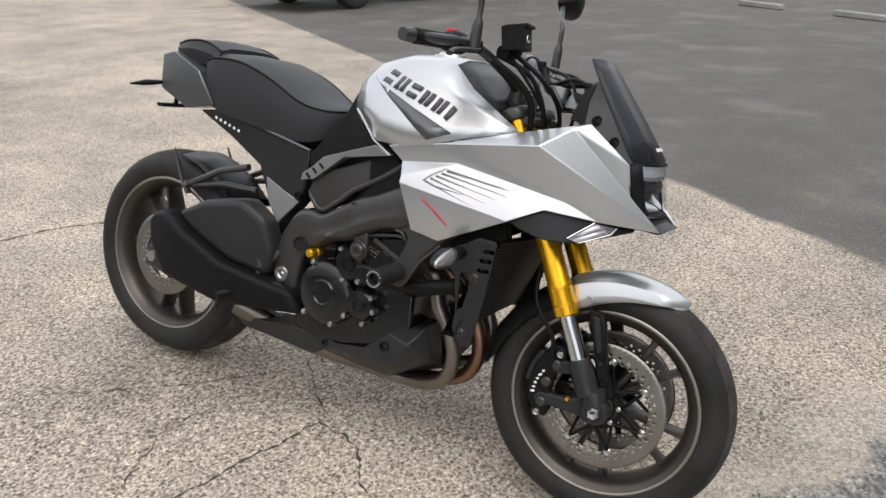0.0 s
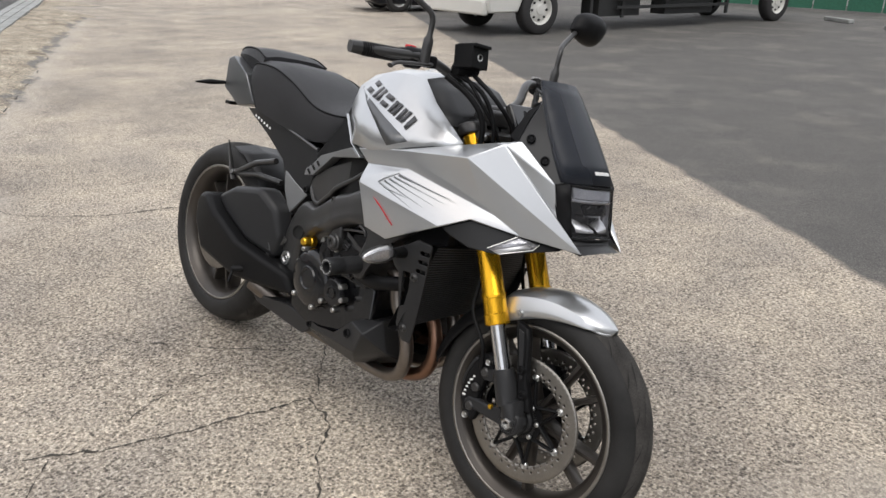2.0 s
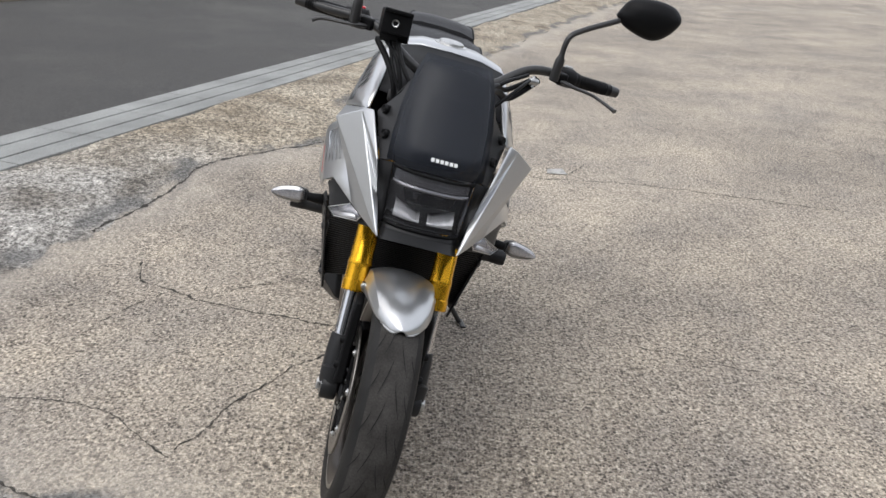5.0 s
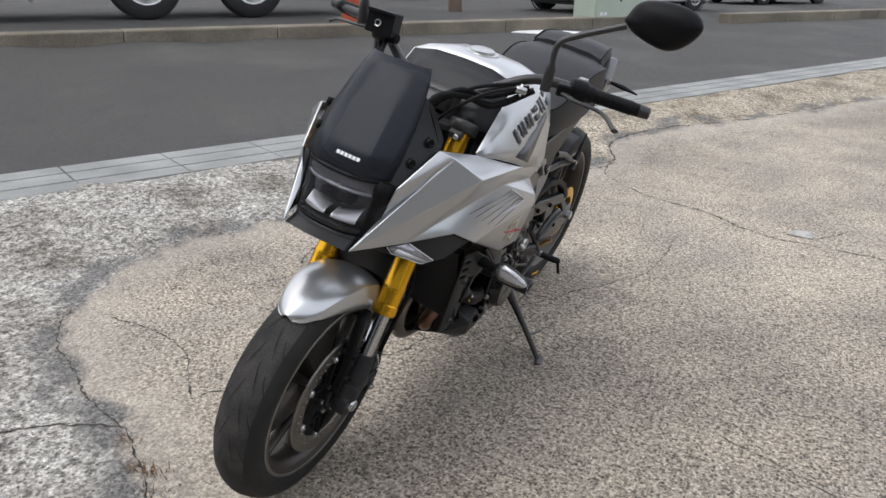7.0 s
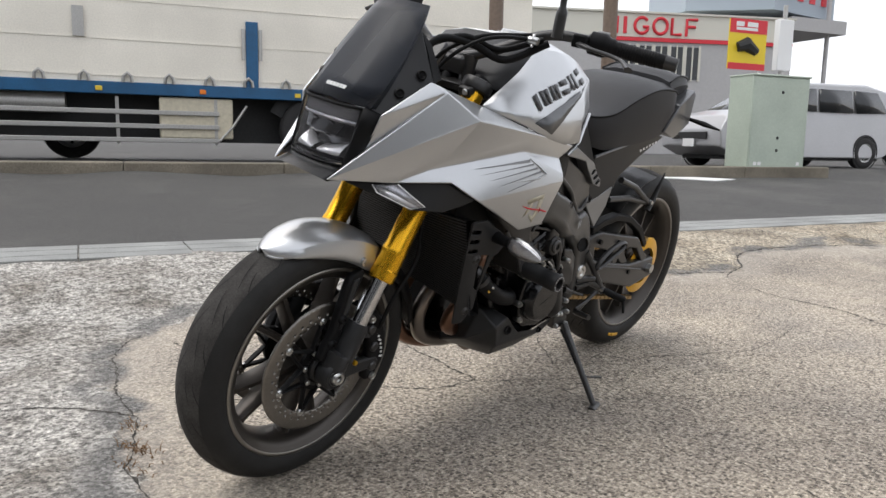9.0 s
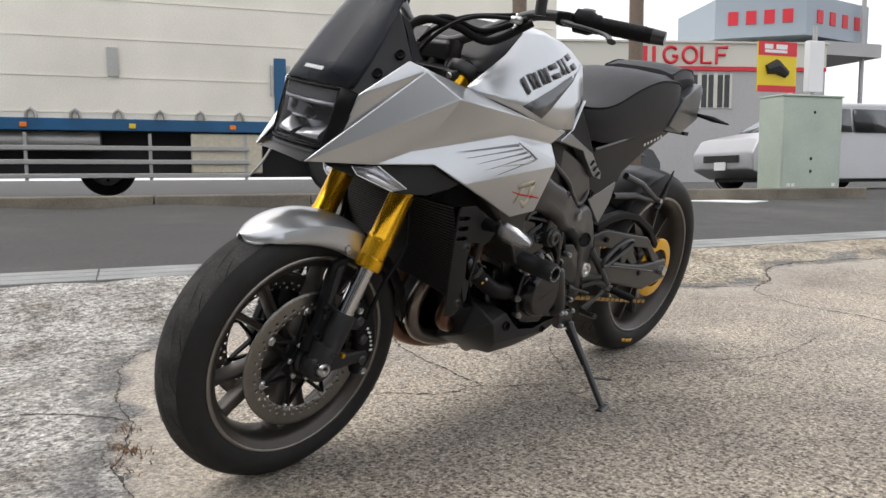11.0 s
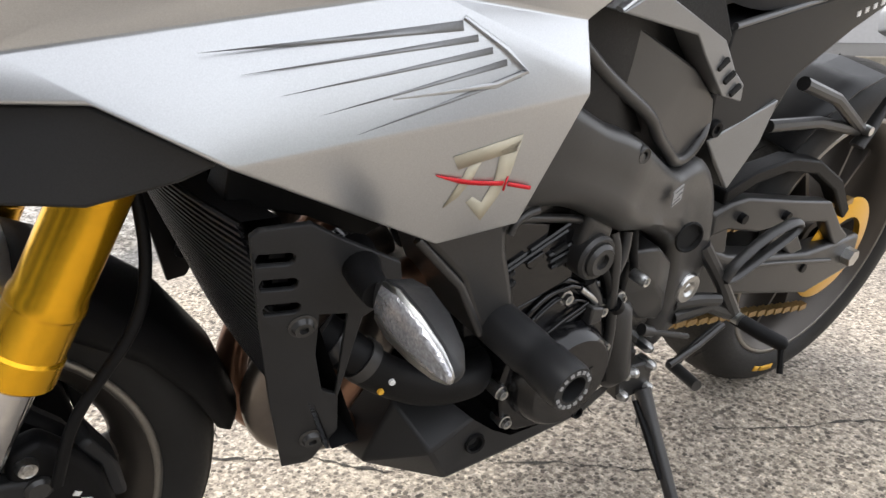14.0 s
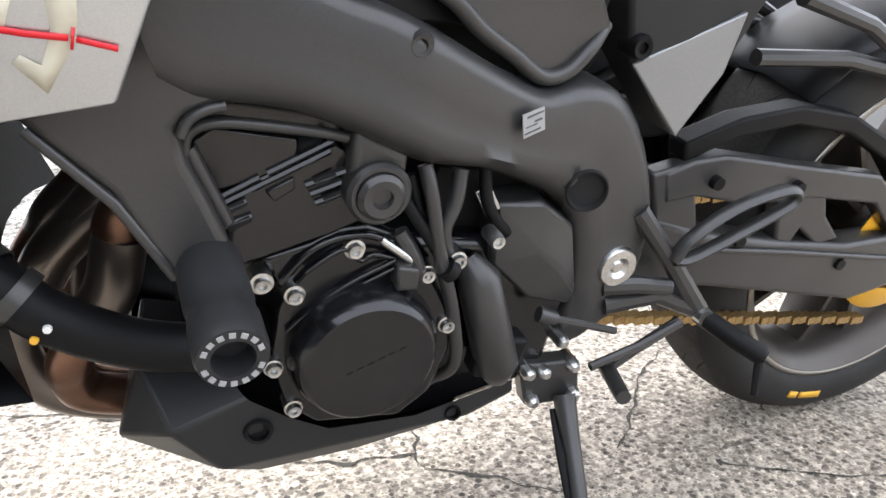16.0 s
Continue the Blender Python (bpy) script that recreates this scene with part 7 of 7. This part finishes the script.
for z, h in ((3.06, .30), (2.20, .14)):
    b = Build()
    b.box((0, .018, z), (1.04, .006, h))
    part("band", b, SIGNR, bd, "red band")
for x, z, w, h in ((-.25, 3.10, .22, .1), (.1, 3.10, .3, .1), (-.05, 3.0, .6, .06)):
    b = Build()
    b.box((x, .023, z), (w, .004, h))
    part("print_bar", b, WHITE, bd)
b = Build()
b.sweep([(-.30, .02, 2.60), (-.05, .02, 2.68), (.25, .02, 2.52)], [.10, .16, .09], 8, 0.9, up=(0, 1, 0))
part("print_shape", b, UNDER, bd)
b = Build()
b.cyl((.45, -.05, 0), (.45, -.05, 3.2), .04)
part("pole", b, WHITE, sg)
b = Build()
b.box((1.05, -.02, 2.72), (.42, .16, 1.12))
part("light_box", b, WHITE, sg, "blank white box sign", bevel=0.02)
b = Build()
b.cyl((1.05, -.02, 0), (1.05, -.02, 3.6), .05)
part("pole", b, RAIL, sg)

# shop building
shop = thing("shop_building", kframe(22.0, 24.9) @ pose(0, 0, 0, 0, 0, 13.0), "grey clad shop with a red sign line and tall windows", "building")
b = Build()
b.box((-1.0, -6.0, 3.7), (23.0, 12.0, 7.8))
part("wall", b, WALLG, shop)
b = Build()
b.box((-1.0, .015, 6.95), (23.02, .05, 1.24))
part("fascia", b, WALLW, shop, "cream fascia behind the sign")
b = Build()
b.box((-1.0, -6.0, 7.62), (23.2, 12.3, .10))
part("roof_edge", b, WALLW, shop)
b = Build()
b.box((4.85, .05, 6.20), (11.3, .10, .20))
part("sign_line", b, SIGNR, shop, "red line along the front")


def arc(x, z, rx, rz, a0, a1):
    return [(x + rx * math.cos(radians(a)), .07, z + rz * math.sin(radians(a))) for a in range(a0, a1 + 1, 20)]


LETTERS = (((arc(1.50, 6.93, .40, .42, 40, 340) + [(1.90, .07, 6.86), (1.58, .07, 6.86)]),), (arc(2.58, 6.93, .40, .42, 0, 360),), ([(3.25, .07, 7.38), (3.25, .07, 6.52), (3.80, .07, 6.52)],),
           ([(4.10, .07, 6.45), (4.10, .07, 7.34), (4.72, .07, 7.34)], [(4.10, .07, 6.95), (4.60, .07, 6.95)]))
for strokes in LETTERS:
    b = Build()
    for q in strokes:
        b.sweep(q, .085, 8, up=(0, 1, 0))
    part("sign_letter", b, SIGNR, shop, "red sign letter", smooth=60)
for x, w in ((.55, .20), (-.15, .65)):
    b = Build()
    b.box((x, .07, 6.93), (w, .08, .90))
    part("sign_block", b, SIGNR, shop, "red sign block", bevel=0.03)
for k in range(6):
    b = Build()
    x = -.05 + .92 * k
    b.box((x, .01, 5.0), (.80, .06, 1.75))
    wd = part("window", b, CARGLASS, shop)
    for dx in (-.42, 0, .42):
        b = Build()
        b.box((x + dx, .05, 5.0), (.13 if dx else .07, .06, 1.9))
        part("window_frame", b, WALLW, wd)
# raised deck carrying a folded billboard
dk = thing("car_deck", kframe(36.0, 24.0), "grey steel car deck with a blue-grey billboard", "building")
b = Build()
b.box((-.2, -3.0, 7.75), (4.4, 6.0, .78))
part("deck", b, WALLG, dk)
for x, y in ((1.15, -.6), (-3.3, -2.0), (1.15, -5.5)):
    b = Build()
    b.cyl((x, y, -.4), (x, y, 11.0), .13)
    part("column", b, WALLG, dk)
FOLD = [(-8.1, -2.5), (-4.1, .3), (2.2, -1.2), (2.2, -7.5), (-7.0, -7.5)]
b = Build()
b.rings([[(x, y, z) for x, y in FOLD] for z in (8.35, 8.5, 10.6)])
bb = part("billboard", b, make("blue_grey_board", (.33, .38, .43), .5), dk, "folded blue-grey billboard")
for p, q in ((FOLD[0], FOLD[1]), (FOLD[1], FOLD[2])):
    p, q = Vector((*p, 0)), Vector((*q, 0))
    for k in range(4):
        c = p + (q - p) * (.2 + .2 * k)
        b = Build()
        b.box((c.x, c.y, 9.45), (.55, .12, .75), (0, 0, math.degrees(math.atan2(q.y - p.y, q.x - p.x))))
        part("sign_block", b, SIGNR, bb)
# pale slab in the far verge, gutter step cover
b = Build()
q = [(-9.6, -3.84), (-9.9, -2.95), (-10.6, -2.9), (-10.4, -3.9)]
b.add([(x, y, height(x, y) + .012) for x, y in q] + [(x, y, height(x, y) - .02) for x, y in q], [(0, 1, 2, 3), (0, 4, 5, 1), (1, 5, 6, 2), (2, 6, 7, 3), (3, 7, 4, 0)])
tagged(link("paving_slab", b, WHITE), "pale concrete slab at the road edge", "slab", kind="structure")

# paper scrap
b = Build()
b.add([(-2.08, .95, .004), (-2.06, 1.075, .004), (-2.17, 1.065, .008), (-2.165, .965, .004)], [(0, 1, 2, 3)])
tagged(link("paper_scrap", b, make("dirty_paper", (.42, .41, .39), .8, 0, (60, .2), (20, .25)), solid=0.003), "flattened white paper scrap on the concrete", "litter")

# ---- car park beside the forecourt ----
tr = thing("flatbed_truck", pose(-7.15, 10.4, 0.0, 0, 0, 78.0) @ pose(0, -.1, 0), "white cab truck with a dark chassis, with a block for the shade under the lorry parked on asphalt", "truck")
CABP = [(-1.25, .42), (-1.30, .9), (-1.22, 1.35), (-1.0, 2.3), (-.75, 2.45), (.75, 2.45), (.80, .85), (.55, .85), (.42, .72), (-.42, .72), (-.55, .42)]
b = Build()
for s in (1, -1):
    b.plate([(x, z, 1.1 - 1.1 * s) for x, z in CABP], 1.1)
part("cab", b, WHITEP, tr, "white cab", bevel=0.05, seg=3)
b = Build()
b.box((-1.28, 1.1, .52), (.14, 2.1, .28))
part("bumper", b, WHITEP, tr, "white bumper", bevel=0.04)
b = Build()
b.box((-.78, -.005, 1.75), (.02, .02, .02))
b.add([(-.95, -.008, 1.50), (.55, -.008, 1.50), (.55, -.008, 2.2), (-.75, -.008, 2.2)], [(0, 1, 2, 3)])
part("cab_window", b, CARGLASS, tr, solid=0.01)
b = Build()
b.box((4.6, 1.1, .72), (7.6, 1.0, .24))
b.box((2.2, .35, .50), (1.2, .5, .45))
b.box((4.4, .30, .42), (1.6, .4, .30))
part("chassis", b, UNDER, tr, "dark chassis, with a block for the shade under the lorry and tanks")
b = Build()
b.box((4.8, 1.1, 1.75), (7.8, 2.25, 1.7))
part("box_body", b, UNDER, tr, "dark load body", bevel=0.03)
for z in (.45, .62):
    b = Build()
    b.box((3.8, .0, z), (3.6, .04, .06))
    part("side_rail", b, UNDER, tr)
for x in (1.3, 2.2, 5.6):
    b = Build()
    b.box((x, .02, .55), (.07, .05, .6))
    part("guard_post", b, UNDER, tr)
for x in (0.0, 7.6):
    for y, sd in ((.14, -1), (2.06, 1)):
        road_wheel(tr, x, y, .45, .26, WHITEP, 0.15, sd)
SED = [(-2.2, .36), (-2.22, .7), (-1.9, .85), (-1.0, .98), (-.3, 1.40), (.8, 1.42), (1.5, 1.05), (2.2, .98), (2.28, .45), (1.9, .22), (-1.9, .22)]
car("parked_car", pose(-13.0, 13.6, 0, 0, 0, 66), 4.4, 1.75, 1.42, SED, HATG, BLACKC, "black car parked at the back of the forecourt", (-1.35, 1.35), .33)
STOPP = [(-.42, 14.2), (1.28, 13.0), (-2.6, 17.4), (-4.4, 19.0)]
for x, y in STOPP:
    b = Build()
    b.plate([(-.5, 0, .08), (-.5, .10, .05), (.5, .10, .05), (.5, 0, .08)], -.08)
    o = link("wheel_stop", b, CONC, bevel=0.02)
    o.matrix_world = pose(x, y, 0, 0, 0, -38)
    tagged(o, "grey concrete wheel stop on the asphalt", "wheel stop", "wheel stops in the car park")
b = Build()
for k in range(24):
    b.box((-14 + 1.0 * k, 0, .6), (.96, .01, 1.3))
o = link("green_net_fence", b, GREENN)
o.matrix_world = pose(0, 22.2, 0.1, 0, 0, -8)
tagged(o, "green netting on the car park boundary", "fence", kind="structure")
# wall that closes the far side of the car park
b = Build()
b.box((0, 0, 1.4), (60, .2, 2.8))
o = link("boundary_wall", b, WALLG)
o.matrix_world = pose(-2, 26, 0, 0, 0, -8)
tagged(o, "plain grey boundary wall", "wall", kind="structure")


# unseen wall added on the camera's side of the forecourt to darken reflections
for k in range(6):
    b = Build()
    b.box((7.5, -4.6 + 3 * k + 1.5, 2.0), (4.0, 2.995, 4.0))
    wl = tagged(link("unseen_dark_wall", b, make("unseen_wall_grey", (.20, .20, .195), .85, 0, (40, .1), (1.2, .2), (90, .3))), "unseen grey wall block added to darken reflections on the motorcycle", "wall", kind="structure")
    # dark panel on the added wall, also only there for the reflections
    b = Build()
    b.box((5.485, -4.6 + 3 * k + 1.5, 1.35), (.03, 2.0, 2.1))
    part("shutter", b, CARGLASS, wl, "dark glossy panel added on the unseen wall")
